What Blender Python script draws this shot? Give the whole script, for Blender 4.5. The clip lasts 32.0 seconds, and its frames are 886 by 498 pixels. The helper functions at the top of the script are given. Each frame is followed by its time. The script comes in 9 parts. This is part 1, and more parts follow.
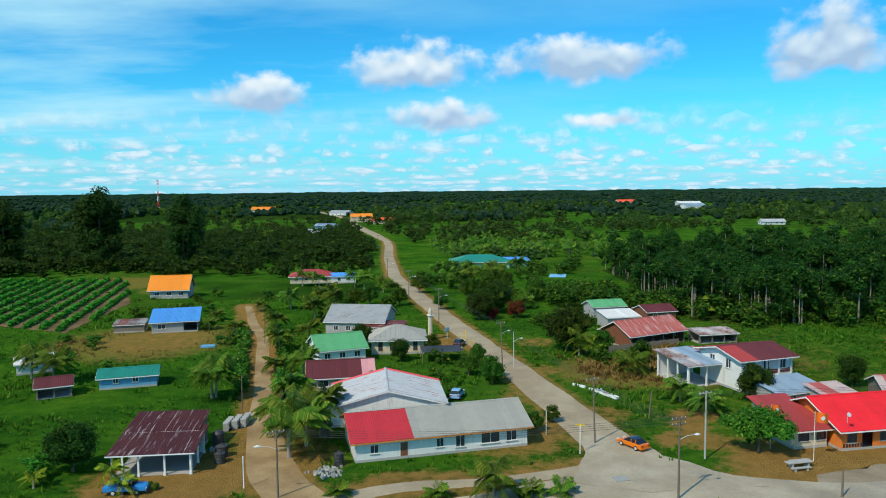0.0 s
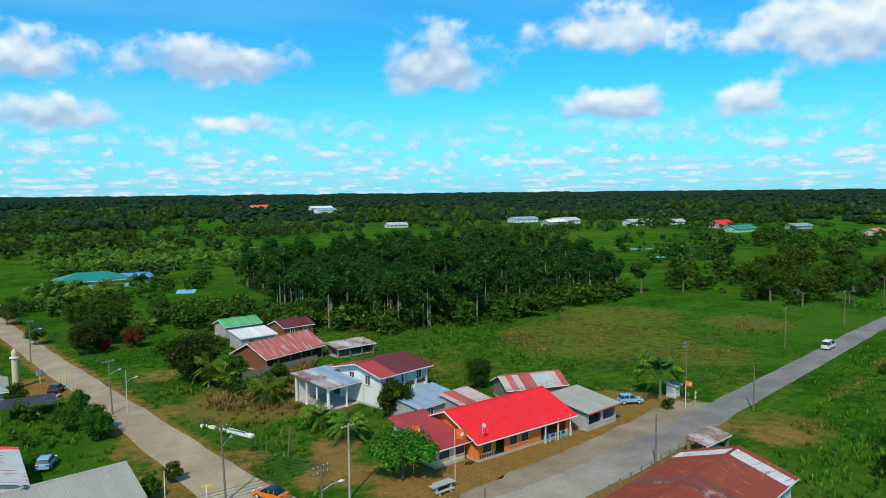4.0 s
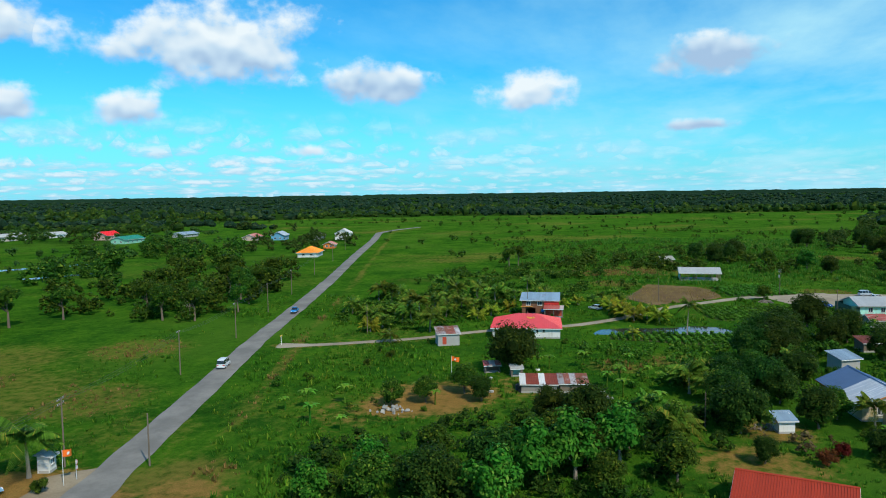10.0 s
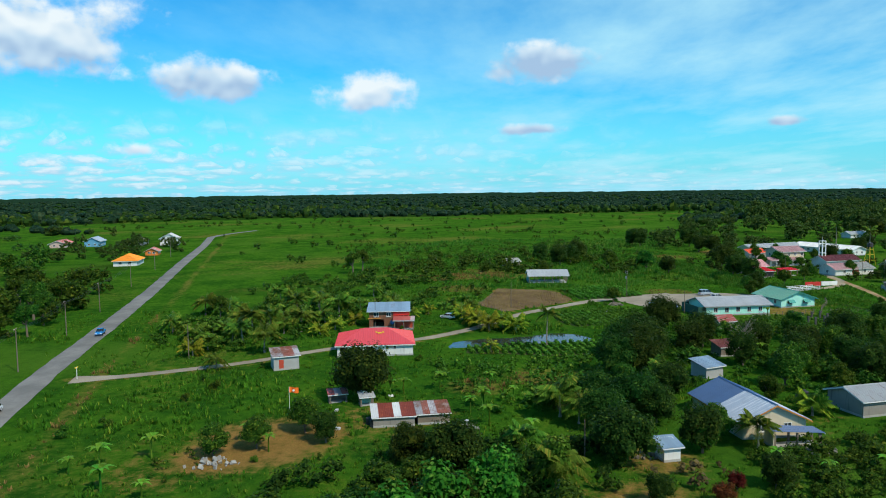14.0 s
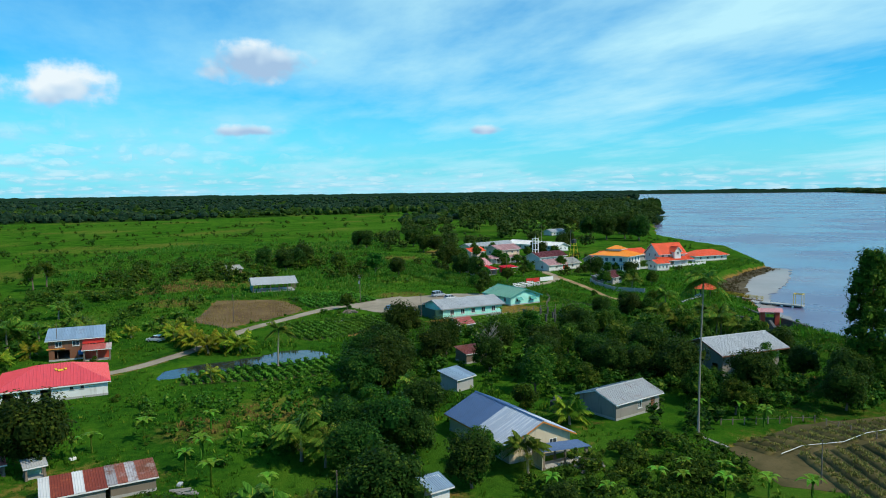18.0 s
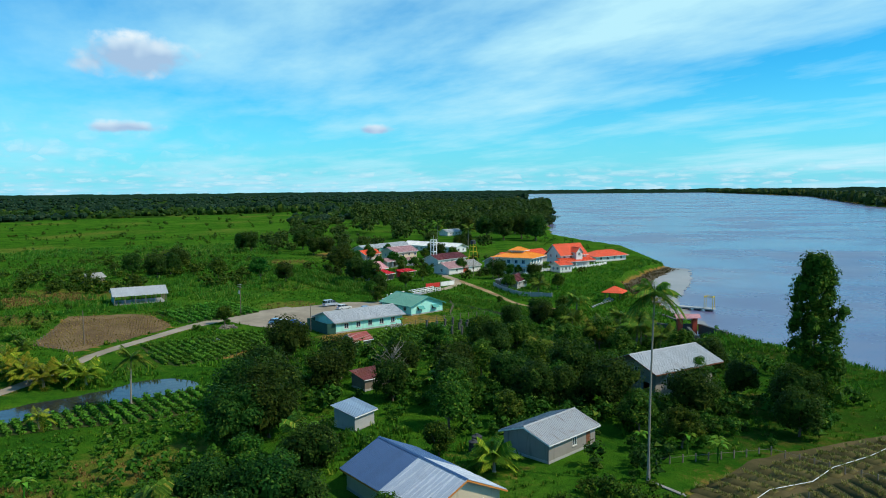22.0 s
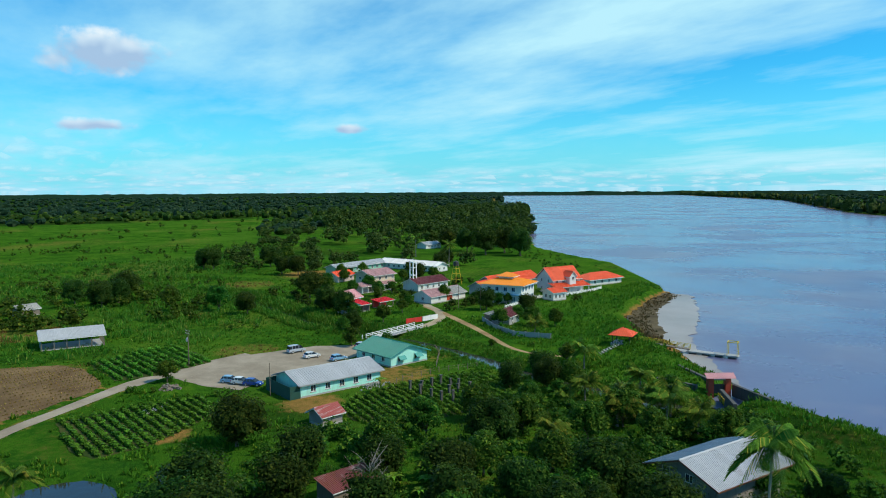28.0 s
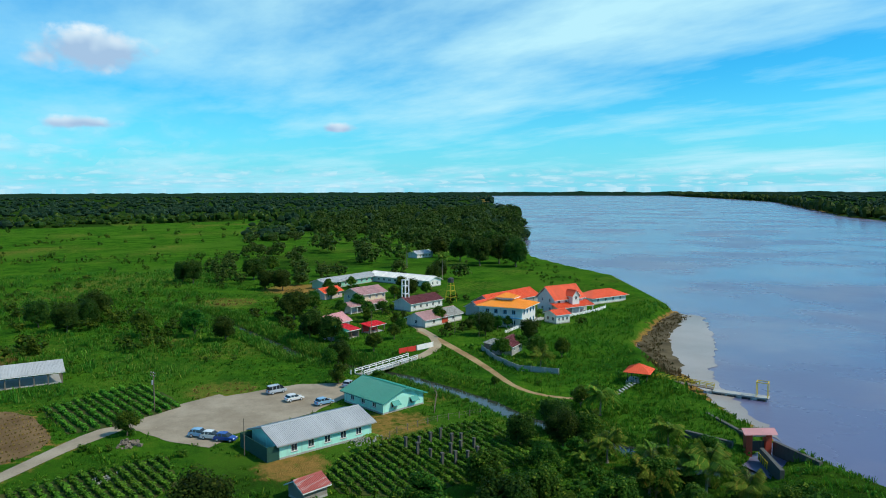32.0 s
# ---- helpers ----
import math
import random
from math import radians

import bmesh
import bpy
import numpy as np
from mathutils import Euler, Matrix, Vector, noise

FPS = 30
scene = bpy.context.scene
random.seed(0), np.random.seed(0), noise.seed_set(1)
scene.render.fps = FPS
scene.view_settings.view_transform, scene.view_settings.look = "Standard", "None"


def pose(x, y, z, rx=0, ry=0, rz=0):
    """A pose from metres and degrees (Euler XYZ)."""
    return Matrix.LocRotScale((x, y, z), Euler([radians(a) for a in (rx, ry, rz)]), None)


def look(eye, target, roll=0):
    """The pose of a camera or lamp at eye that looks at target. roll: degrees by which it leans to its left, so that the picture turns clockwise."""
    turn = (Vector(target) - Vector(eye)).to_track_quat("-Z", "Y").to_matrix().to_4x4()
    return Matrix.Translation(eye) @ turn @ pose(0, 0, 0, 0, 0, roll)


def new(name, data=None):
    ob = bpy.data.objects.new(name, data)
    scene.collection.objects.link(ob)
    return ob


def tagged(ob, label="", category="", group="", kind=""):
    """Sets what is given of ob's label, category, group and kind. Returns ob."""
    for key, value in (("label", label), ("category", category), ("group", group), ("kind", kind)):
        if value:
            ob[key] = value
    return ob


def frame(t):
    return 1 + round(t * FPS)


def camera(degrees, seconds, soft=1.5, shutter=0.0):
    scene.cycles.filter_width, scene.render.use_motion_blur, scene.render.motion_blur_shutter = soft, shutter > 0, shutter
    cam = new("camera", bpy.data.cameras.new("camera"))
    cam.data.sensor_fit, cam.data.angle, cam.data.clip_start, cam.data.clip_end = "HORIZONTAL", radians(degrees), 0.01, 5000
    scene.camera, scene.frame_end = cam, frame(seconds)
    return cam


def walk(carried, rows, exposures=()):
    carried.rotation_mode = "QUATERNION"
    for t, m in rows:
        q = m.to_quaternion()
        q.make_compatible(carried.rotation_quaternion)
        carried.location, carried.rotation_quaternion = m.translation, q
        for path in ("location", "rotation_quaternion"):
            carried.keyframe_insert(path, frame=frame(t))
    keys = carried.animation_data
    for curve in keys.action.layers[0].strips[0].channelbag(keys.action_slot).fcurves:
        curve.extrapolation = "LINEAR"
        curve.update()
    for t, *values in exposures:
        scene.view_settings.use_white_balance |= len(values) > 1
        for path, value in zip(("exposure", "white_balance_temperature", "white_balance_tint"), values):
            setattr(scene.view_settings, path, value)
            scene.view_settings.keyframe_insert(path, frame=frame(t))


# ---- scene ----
cam = camera(62.48, 32.0, soft=1.0)
# seconds, place, turn from north, tilt, roll
PATH = [
    (0, -0.91, 0.24, 33.91, -0.193, -4.677, -0.519),
    (0.5, -0.76, 1.81, 34.05, -2.240, -4.654, -0.544),
    (1, -0.52, 3.47, 34.14, -5.726, -4.640, -0.565),
    (1.5, -0.16, 5.17, 34.21, -9.460, -4.636, -0.599),
    (2, 0.35, 6.85, 34.30, -13.216, -4.638, -0.613),
    (2.5, 1.03, 8.48, 34.38, -16.972, -4.610, -0.610),
    (4.5, 4.48, 14.61, 34.74, -31.998, -4.537, -0.564),
    (5, 5.49, 16.04, 34.81, -35.862, -4.504, -0.551),
    (5.5, 6.57, 17.38, 34.90, -39.806, -4.486, -0.513),
    (6, 7.70, 18.59, 35.02, -43.685, -4.445, -0.514),
    (6.5, 8.88, 19.67, 35.16, -47.594, -4.459, -0.513),
    (7, 10.16, 20.71, 35.25, -51.546, -4.453, -0.595),
    (7.5, 11.57, 21.69, 35.31, -55.521, -4.464, -0.568),
    (8, 13.09, 22.48, 35.39, -59.494, -4.478, -0.575),
    (8.5, 14.61, 23.04, 35.50, -63.386, -4.488, -0.627),
    (9, 16.11, 23.52, 35.56, -67.393, -4.456, -0.740),
    (9.5, 17.71, 24.03, 35.56, -71.403, -4.479, -0.802),
    (10, 19.54, 24.60, 35.53, -73.621, -4.490, -0.810),
    (10.5, 21.65, 25.23, 35.51, -74.240, -4.592, -0.768),
    (11, 23.96, 25.91, 35.53, -74.575, -4.527, -0.763),
    (11.5, 26.37, 26.61, 35.56, -74.813, -4.500, -0.755),
    (12, 28.82, 27.24, 35.51, -75.724, -4.507, -0.785),
    (12.5, 31.30, 27.83, 35.40, -77.992, -4.504, -0.793),
    (13, 33.75, 28.38, 35.28, -80.636, -4.507, -0.809),
    (13.5, 36.16, 28.84, 35.22, -83.329, -4.524, -0.707),
    (14, 38.66, 29.15, 35.16, -86.018, -4.524, -0.725),
    (14.5, 41.25, 29.33, 35.05, -88.627, -4.548, -0.676),
    (16.5, 51.27, 29.83, 34.44, -99.440, -4.535, -0.624),
    (17, 53.74, 29.72, 34.26, -102.192, -4.529, -0.733),
    (17.5, 56.33, 29.44, 34.12, -104.948, -4.581, -0.763),
    (18, 59.04, 29.05, 34.01, -107.669, -4.562, -0.707),
    (18.5, 61.75, 28.56, 33.89, -110.371, -4.600, -0.660),
    (19, 64.47, 27.90, 33.77, -113.123, -4.601, -0.612),
    (19.5, 67.17, 27.12, 33.69, -114.490, -4.615, -0.634),
    (20, 69.71, 26.26, 33.60, -114.931, -4.613, -0.617),
    (20.5, 72.04, 25.36, 33.43, -115.247, -4.626, -0.625),
    (21, 74.36, 24.45, 33.29, -115.681, -4.630, -0.597),
    (21.5, 76.78, 23.60, 33.31, -115.898, -4.634, -0.562),
    (22, 79.17, 22.80, 33.53, -116.143, -4.683, -0.557),
    (22.5, 81.39, 22.03, 33.93, -116.344, -4.655, -0.534),
    (23, 83.60, 21.22, 34.48, -116.607, -4.644, -0.503),
    (23.5, 85.95, 20.38, 35.11, -116.759, -4.654, -0.497),
    (24, 88.31, 19.55, 35.73, -116.925, -4.639, -0.463),
    (24.5, 90.57, 18.77, 36.30, -117.128, -4.669, -0.475),
    (25, 92.78, 17.94, 36.85, -117.326, -4.656, -0.451),
    (25.5, 94.92, 17.01, 37.39, -117.463, -4.662, -0.443),
    (26, 97.04, 16.01, 37.95, -117.697, -4.670, -0.480),
    (26.5, 99.27, 15.03, 38.55, -117.803, -4.657, -0.413),
    (28.5, 108.86, 11.08, 40.91, -118.288, -4.686, -0.320),
    (29, 111.14, 10.15, 41.51, -118.408, -4.688, -0.299),
    (29.5, 113.34, 9.25, 42.15, -118.540, -4.685, -0.269),
    (30, 115.46, 8.33, 42.84, -118.591, -4.723, -0.262),
    (30.5, 117.49, 7.42, 43.55, -118.731, -4.693, -0.289),
    (31, 119.58, 6.55, 44.21, -118.836, -4.714, -0.268),
    (31.5, 121.85, 5.70, 44.82, -118.949, -4.742, -0.274),
    (32, 124.22, 4.86, 45.43, -119.048, -4.743, -0.165),
]
walk(cam, [(t, pose(x, y, z, 90 + tilt, 0, turn) @ pose(0, 0, 0, 0, 0, lean)) for t, x, y, z, turn, tilt, lean in PATH])

# ---------- world, sun ----------
SUN_AZ, SUN_EL = 222.0, 47.0     # compass from +y, clockwise
world = bpy.data.worlds.new("world")
scene.world = world
world.use_nodes = True
wt = world.node_tree
wt.nodes.clear()


def wmath(op, a, b=None, c=None, clamp=False):
    n = wt.nodes.new("ShaderNodeMath")
    n.operation, n.use_clamp = op, clamp
    for i, v in enumerate((a, b, c)):
        if v is None:
            continue
        if isinstance(v, (int, float)):
            n.inputs[i].default_value = v
        else:
            wt.links.new(v, n.inputs[i])
    return n.outputs[0]


def wramp(v, stops):
    n = wt.nodes.new("ShaderNodeValToRGB")
    el = n.color_ramp.elements
    while len(el) < len(stops):
        el.new(0.5)
    for e, (p, c) in zip(el, stops):
        e.position, e.color = p, (*c, 1)
    wt.links.new(v, n.inputs[0])
    return n.outputs[0]


def wmix(f, a, b):
    n = wt.nodes.new("ShaderNodeMix")
    n.data_type = "RGBA"
    for v, s in ((f, n.inputs[0]), (a, n.inputs[6]), (b, n.inputs[7])):
        if isinstance(v, (int, float)):
            s.default_value = v
        elif isinstance(v, tuple):
            s.default_value = (*v, 1)
        else:
            wt.links.new(v, s)
    return n.outputs[2]


sky = wt.nodes.new("ShaderNodeTexSky")
sky.sky_type, sky.sun_disc = "NISHITA", False
sky.sun_elevation, sky.sun_rotation = radians(SUN_EL), radians(SUN_AZ)
sky.air_density, sky.dust_density, sky.ozone_density = 1.0, 0.3, 2.0
hsv = wt.nodes.new("ShaderNodeHueSaturation")
hsv.inputs["Saturation"].default_value, hsv.inputs["Value"].default_value, hsv.inputs["Hue"].default_value = 1.15, 1.0, 0.5
wt.links.new(sky.outputs[0], hsv.inputs["Color"])
tc = wt.nodes.new("ShaderNodeTexCoord")
sep = wt.nodes.new("ShaderNodeSeparateXYZ")
wt.links.new(tc.outputs["Generated"], sep.inputs[0])
dx, dy, dz = sep.outputs
az = wmath("MULTIPLY", wmath("ARCTAN2", dx, dy), 180 / math.pi)
el = wmath("MULTIPLY", wmath("ARCSINE", dz), 180 / math.pi)


def wnoise(x, y, z, scale, detail, rough=0.55):
    c = wt.nodes.new("ShaderNodeCombineXYZ")
    for s, v in zip(c.inputs, (x, y, z)):
        if isinstance(v, (int, float)):
            s.default_value = v
        else:
            wt.links.new(v, s)
    n = wt.nodes.new("ShaderNodeTexNoise")
    n.inputs["Scale"].default_value, n.inputs["Detail"].default_value, n.inputs["Roughness"].default_value = scale, detail, rough
    wt.links.new(c.outputs[0], n.inputs["Vector"])
    return n.outputs["Fac"]


puff = wnoise(wmath("MULTIPLY", az, 0.8), el, 0.0, 0.42, 6, 0.55)
puff_low = wnoise(wmath("MULTIPLY", az, 0.8), el, 0.0, 0.42, 2, 0.5)
fluff = wmath("SUBTRACT", puff, 0.5)
# single cumulus clouds: compass, height, half width and half height, in degrees
CUMULUS = [(-1.8, 9.1, 5.6, 2.3, -.1), (0.4, 5.4, 4.0, 1.6, -.15), (11.2, 9.2, 7.4, 2.0, -.4), (-13.8, 6.9, 4.4, 1.8, -.2), (12.7, 5.1, 3.2, 0.8, .4),
           (56.7, 10.6, 8.4, 3.8, .1), (40.8, 11.5, 6.2, 2.1, 0), (41.4, 6.2, 4.9, 1.6, -.1), (50.3, 6.1, 2.5, 1.7, .1),
           (28.1, 9.4, 4.5, 3.0, -.4), (63.8, 3.2, 1.7, 0.8, .3), (68.8, 8.0, 4.9, 1.9, -.25), (80.5, 7.1, 3.4, 2.0, .5),
           (94.1, 9.3, 3.9, 1.7, -.55), (93.1, 4.6, 2.3, 0.6, -.5), (111.0, 4.6, 1.3, 0.5, -.5), (20.0, 17.0, 8.0, 2.5, 0)]
cover, shade = None, None
for a, e, w, h, tone in CUMULUS:
    u = wmath("MULTIPLY", wmath("SUBTRACT", az, a), 1 / w)
    v = wmath("MULTIPLY", wmath("SUBTRACT", el, e), 1 / h)
    # flat underneath, domed above
    low = wmath("MULTIPLY", wmath("MINIMUM", v, 0.0), 1.5)
    up = wmath("MAXIMUM", v, 0.0)
    vv = wmath("ADD", wmath("MULTIPLY", low, low), wmath("MULTIPLY", up, up))
    d = wmath("SUBTRACT", 1.0, wmath("SQRT", wmath("MULTIPLY_ADD", u, u, vv)))
    cover = d if cover is None else wmath("MAXIMUM", cover, d)
    s = wmath("MULTIPLY", wmath("ADD", v, 0.6 + tone), wmath("GREATER_THAN", d, -0.4))
    shade = s if shade is None else wmath("MAXIMUM", shade, s)
body = wmath("MULTIPLY_ADD", wmath("MULTIPLY_ADD", fluff, 2.3, cover), 1.45, 0.2, clamp=True)
body_mask = wmath("MULTIPLY", wmath("MULTIPLY", body, body), wmath("MULTIPLY_ADD", body, -2.0, 3.0))
# the field of small clouds towards the horizon, and thin high cloud
flat = wmath("ADD", wmath("MAXIMUM", dz, 0.0), 0.075)
fx, fy = wmath("DIVIDE", dx, flat), wmath("DIVIDE", dy, flat)
rise = wmath("MULTIPLY", wmath("LOGARITHM", wmath("ADD", wmath("MAXIMUM", el, 0.0), 1.3), math.e), 4.2)
east = wmath("MULTIPLY", wmath("SUBTRACT", az, 60.0), 0.02, clamp=True)
west = wmath("MULTIPLY", wmath("SUBTRACT", 4.0, az), 0.035, clamp=True)


def puff_field(across, seed, size, soft):
    """A field of small flat-bottomed clouds: how much they cover, and how high in its cloud each point lies."""
    c = wt.nodes.new("ShaderNodeCombineXYZ")
    wt.links.new(wmath("MULTIPLY_ADD", az, across, seed), c.inputs[0])
    wt.links.new(rise, c.inputs[1])
    vor = wt.nodes.new("ShaderNodeTexVoronoi")
    vor.voronoi_dimensions, vor.feature = "2D", "F1"
    vor.inputs["Scale"].default_value, vor.inputs["Randomness"].default_value = 1.0, 0.95
    wt.links.new(c.outputs[0], vor.inputs["Vector"])
    at, rgb = wt.nodes.new("ShaderNodeSeparateXYZ"), wt.nodes.new("ShaderNodeSeparateColor")
    wt.links.new(vor.outputs["Position"], at.inputs[0])
    wt.links.new(vor.outputs["Color"], rgb.inputs[0])
    here = wt.nodes.new("ShaderNodeSeparateXYZ")
    wt.links.new(c.outputs[0], here.inputs[0])
    du, dv = wmath("SUBTRACT", here.outputs[0], at.outputs[0]), wmath("SUBTRACT", here.outputs[1], at.outputs[1])
    under = wmath("MULTIPLY", wmath("MINIMUM", dv, 0.0), 1.9)
    over = wmath("MAXIMUM", dv, 0.0)
    r2 = wmath("ADD", wmath("MULTIPLY", under, under), wmath("MULTIPLY", over, over))
    far = wmath("SQRT", wmath("MULTIPLY_ADD", du, du, r2))
    rough = wnoise(wmath("MULTIPLY", az, across * 2.2), wmath("MULTIPLY", rise, 2.2), seed, 1.0, 5, 0.6)
    reach = wmath("MULTIPLY_ADD", rgb.outputs[0], 0.62, size)
    m = wmath("MULTIPLY", wmath("SUBTRACT", wmath("MULTIPLY_ADD", wmath("SUBTRACT", rough, 0.5), 1.3, reach), far), soft, clamp=True)
    return m, wmath("MULTIPLY_ADD", wmath("ADD", dv, wmath("SUBTRACT", rough, 0.5)), 1.1, 0.45, clamp=True)


fade = wmath("MULTIPLY", wmath("MULTIPLY", wmath("SUBTRACT", 6.4, el), 1 / 3.6, clamp=True), wmath("MULTIPLY_ADD", east, -0.45, 1.0))
low_east = wmath("MULTIPLY", wmath("MULTIPLY", wmath("SUBTRACT", 1.9, el), 1 / 1.0, clamp=True), wmath("MULTIPLY_ADD", east, 1.0, 0.0))
mask_a, top_a = puff_field(0.36, 3.0, 0.3, 1.35)
mask_b, top_b = puff_field(0.72, 41.0, 0.2, 1.5)
small_mask = wmath("MULTIPLY", wmath("MAXIMUM", mask_a, wmath("MULTIPLY", mask_b, 0.9)), fade)
small_mask = wmath("MULTIPLY", small_mask, wmath("MULTIPLY_ADD", wmath("MULTIPLY", east, wmath("SUBTRACT", 1.0, low_east)), -0.9, 0.95))
top = wmath("MAXIMUM", wmath("MULTIPLY", top_a, mask_a), wmath("MULTIPLY", top_b, mask_b))
thin = wnoise(wmath("MULTIPLY", fx, 0.55), fy, 9.0, 0.6, 7, 0.58)
thin_mask = wmath("MULTIPLY", wmath("MULTIPLY", wmath("SUBTRACT", thin, 0.45), 3.0, clamp=True), wmath("ADD", wmath("MULTIPLY_ADD", east, 0.9, 0.45), wmath("MULTIPLY", west, 0.9)))
puff_up = wnoise(wmath("MULTIPLY", az, 0.8), wmath("ADD", el, 0.8), 0.0, 0.42, 2, 0.5)
edge_up = wmath("MULTIPLY", wmath("SUBTRACT", puff_low, puff_up), 2.0)
lit = wramp(wmath("ADD", wmath("MULTIPLY", shade, 0.62), edge_up), [(0.0, (0.38, 0.56, 0.78)), (0.4, (0.56, 0.74, 0.9)), (0.9, (0.84, 0.94, 0.99))])
low_haze = wmath("MULTIPLY", wmath("SUBTRACT", 9.0, el), 1 / 9.0, clamp=True)
bg = wt.nodes.new("ShaderNodeBackground")
SKY = 0.085
scaled = wt.nodes.new("ShaderNodeVectorMath")
scaled.operation = "MULTIPLY"
scaled.inputs[1].default_value = (SKY * 0.25, SKY * 1.45, SKY * 1.9)
wt.links.new(hsv.outputs[0], scaled.inputs[0])
s0 = wmix(wmath("MULTIPLY", wmath("POWER", low_haze, 1.5), 0.75), scaled.outputs[0], (0.27, 0.73, 0.98))
s1 = wmix(thin_mask, s0, wmix(wmath("MAXIMUM", east, west), (0.33, 0.76, 0.97), (0.5, 0.87, 1.0)))
s2 = wmix(small_mask, s1, wramp(top, [(0.05, (0.4, 0.62, 0.84)), (0.6, (0.72, 0.88, 0.98))]))
s3 = wmix(body_mask, s2, lit)
wt.links.new(s3, bg.inputs["Color"])
bg.inputs["Strength"].default_value = 1.0
out = wt.nodes.new("ShaderNodeOutputWorld")
wt.links.new(bg.outputs[0], out.inputs[0])

sun_data = bpy.data.lights.new("sun", "SUN")
sun_data.energy, sun_data.angle, sun_data.color = 3.7, radians(0.6), (1.0, 0.91, 0.74)
sun = new("sun", sun_data)
a, e = radians(SUN_AZ), radians(SUN_EL)
sun.matrix_world = look((math.sin(a) * math.cos(e) * 300, math.cos(a) * math.cos(e) * 300, math.sin(e) * 300), (0, 0, 0))

# ---------- materials ----------


class Mat:
    """A node material in the making."""

    def __init__(self, name):
        self.m = bpy.data.materials.new(name)
        self.m.use_nodes = True
        self.t = self.m.node_tree
        self.b = self.t.nodes["Principled BSDF"]
        geo = self.t.nodes.new("ShaderNodeNewGeometry")
        self.pos, self.island = geo.outputs["Position"], geo.outputs["Random Per Island"]

    def put(self, v, s):
        if isinstance(v, (int, float)):
            s.default_value = v
        elif isinstance(v, (tuple, list)):
            s.default_value = (*v, 1) if len(s.default_value) == 4 else v
        else:
            self.t.links.new(v, s)

    def noise(self, scale, detail=4, rough=0.6, vec=None, stretch=None):
        n = self.t.nodes.new("ShaderNodeTexNoise")
        n.inputs["Scale"].default_value, n.inputs["Detail"].default_value, n.inputs["Roughness"].default_value = scale, detail, rough
        v = vec or self.pos
        if stretch:
            k = self.t.nodes.new("ShaderNodeVectorMath")
            k.operation = "MULTIPLY"
            self.put(v, k.inputs[0])
            k.inputs[1].default_value = stretch
            v = k.outputs[0]
        self.t.links.new(v, n.inputs["Vector"])
        return n.outputs["Fac"]

    def math(self, op, a, b=0.0, clamp=False):
        n = self.t.nodes.new("ShaderNodeMath")
        n.operation, n.use_clamp = op, clamp
        self.put(a, n.inputs[0]), self.put(b, n.inputs[1])
        return n.outputs[0]

    def step(self, v, lo, hi):
        n = self.t.nodes.new("ShaderNodeMapRange")
        n.interpolation_type = "SMOOTHSTEP"
        self.put(v, n.inputs[0])
        n.inputs[1].default_value, n.inputs[2].default_value = lo, hi
        return n.outputs[0]

    def mix(self, f, a, b, blend="MIX"):
        n = self.t.nodes.new("ShaderNodeMix")
        n.data_type, n.blend_type = "RGBA", blend
        self.put(f, n.inputs[0]), self.put(a, n.inputs[6]), self.put(b, n.inputs[7])
        return n.outputs[2]

    def rand(self):
        return self.t.nodes.new("ShaderNodeObjectInfo").outputs["Random"]

    def attr(self, name):
        n = self.t.nodes.new("ShaderNodeAttribute")
        n.attribute_name = name
        return n

    def ramp(self, v, stops):
        n = self.t.nodes.new("ShaderNodeValToRGB")
        el = n.color_ramp.elements
        while len(el) < len(stops):
            el.new(0.5)
        for e, (p, c) in zip(el, stops):
            e.position, e.color = p, (*c, 1)
        self.put(v, n.inputs[0])
        return n.outputs[0]

    def bump(self, h, strength=0.3, dist=0.05):
        n = self.t.nodes.new("ShaderNodeBump")
        n.inputs["Strength"].default_value, n.inputs["Distance"].default_value = strength, dist
        self.put(h, n.inputs["Height"])
        self.t.links.new(n.outputs[0], self.b.inputs["Normal"])

    def done(self, color, rough=0.8, metal=0.0, spec=None):
        self.put(color, self.b.inputs["Base Color"])
        self.put(rough, self.b.inputs["Roughness"])
        self.put(metal, self.b.inputs["Metallic"])
        if spec is not None:
            self.b.inputs["Specular IOR Level"].default_value = spec
        return self.m


def dim(c, k):
    return tuple(min(1.0, v * k) for v in c)


def painted(name, c, dirt=(0.2, 0.17, 0.12), amount=0.35, rough=0.6):
    """A painted or plastered surface: faded in patches, with streaks of grime."""
    m = Mat(name)
    patch = m.noise(0.5, 5)
    streak = m.noise(1.0, 4, stretch=(2.2, 2.2, 0.25))
    col = m.mix(m.math("MULTIPLY", m.step(patch, 0.35, 0.7), 0.5), c, dim(c, 0.8))
    col = m.mix(m.math("MULTIPLY", m.step(streak, 0.52, 0.75), amount), col, dirt)
    m.bump(m.noise(9, 4), 0.15, 0.02)
    return m.done(col, rough)


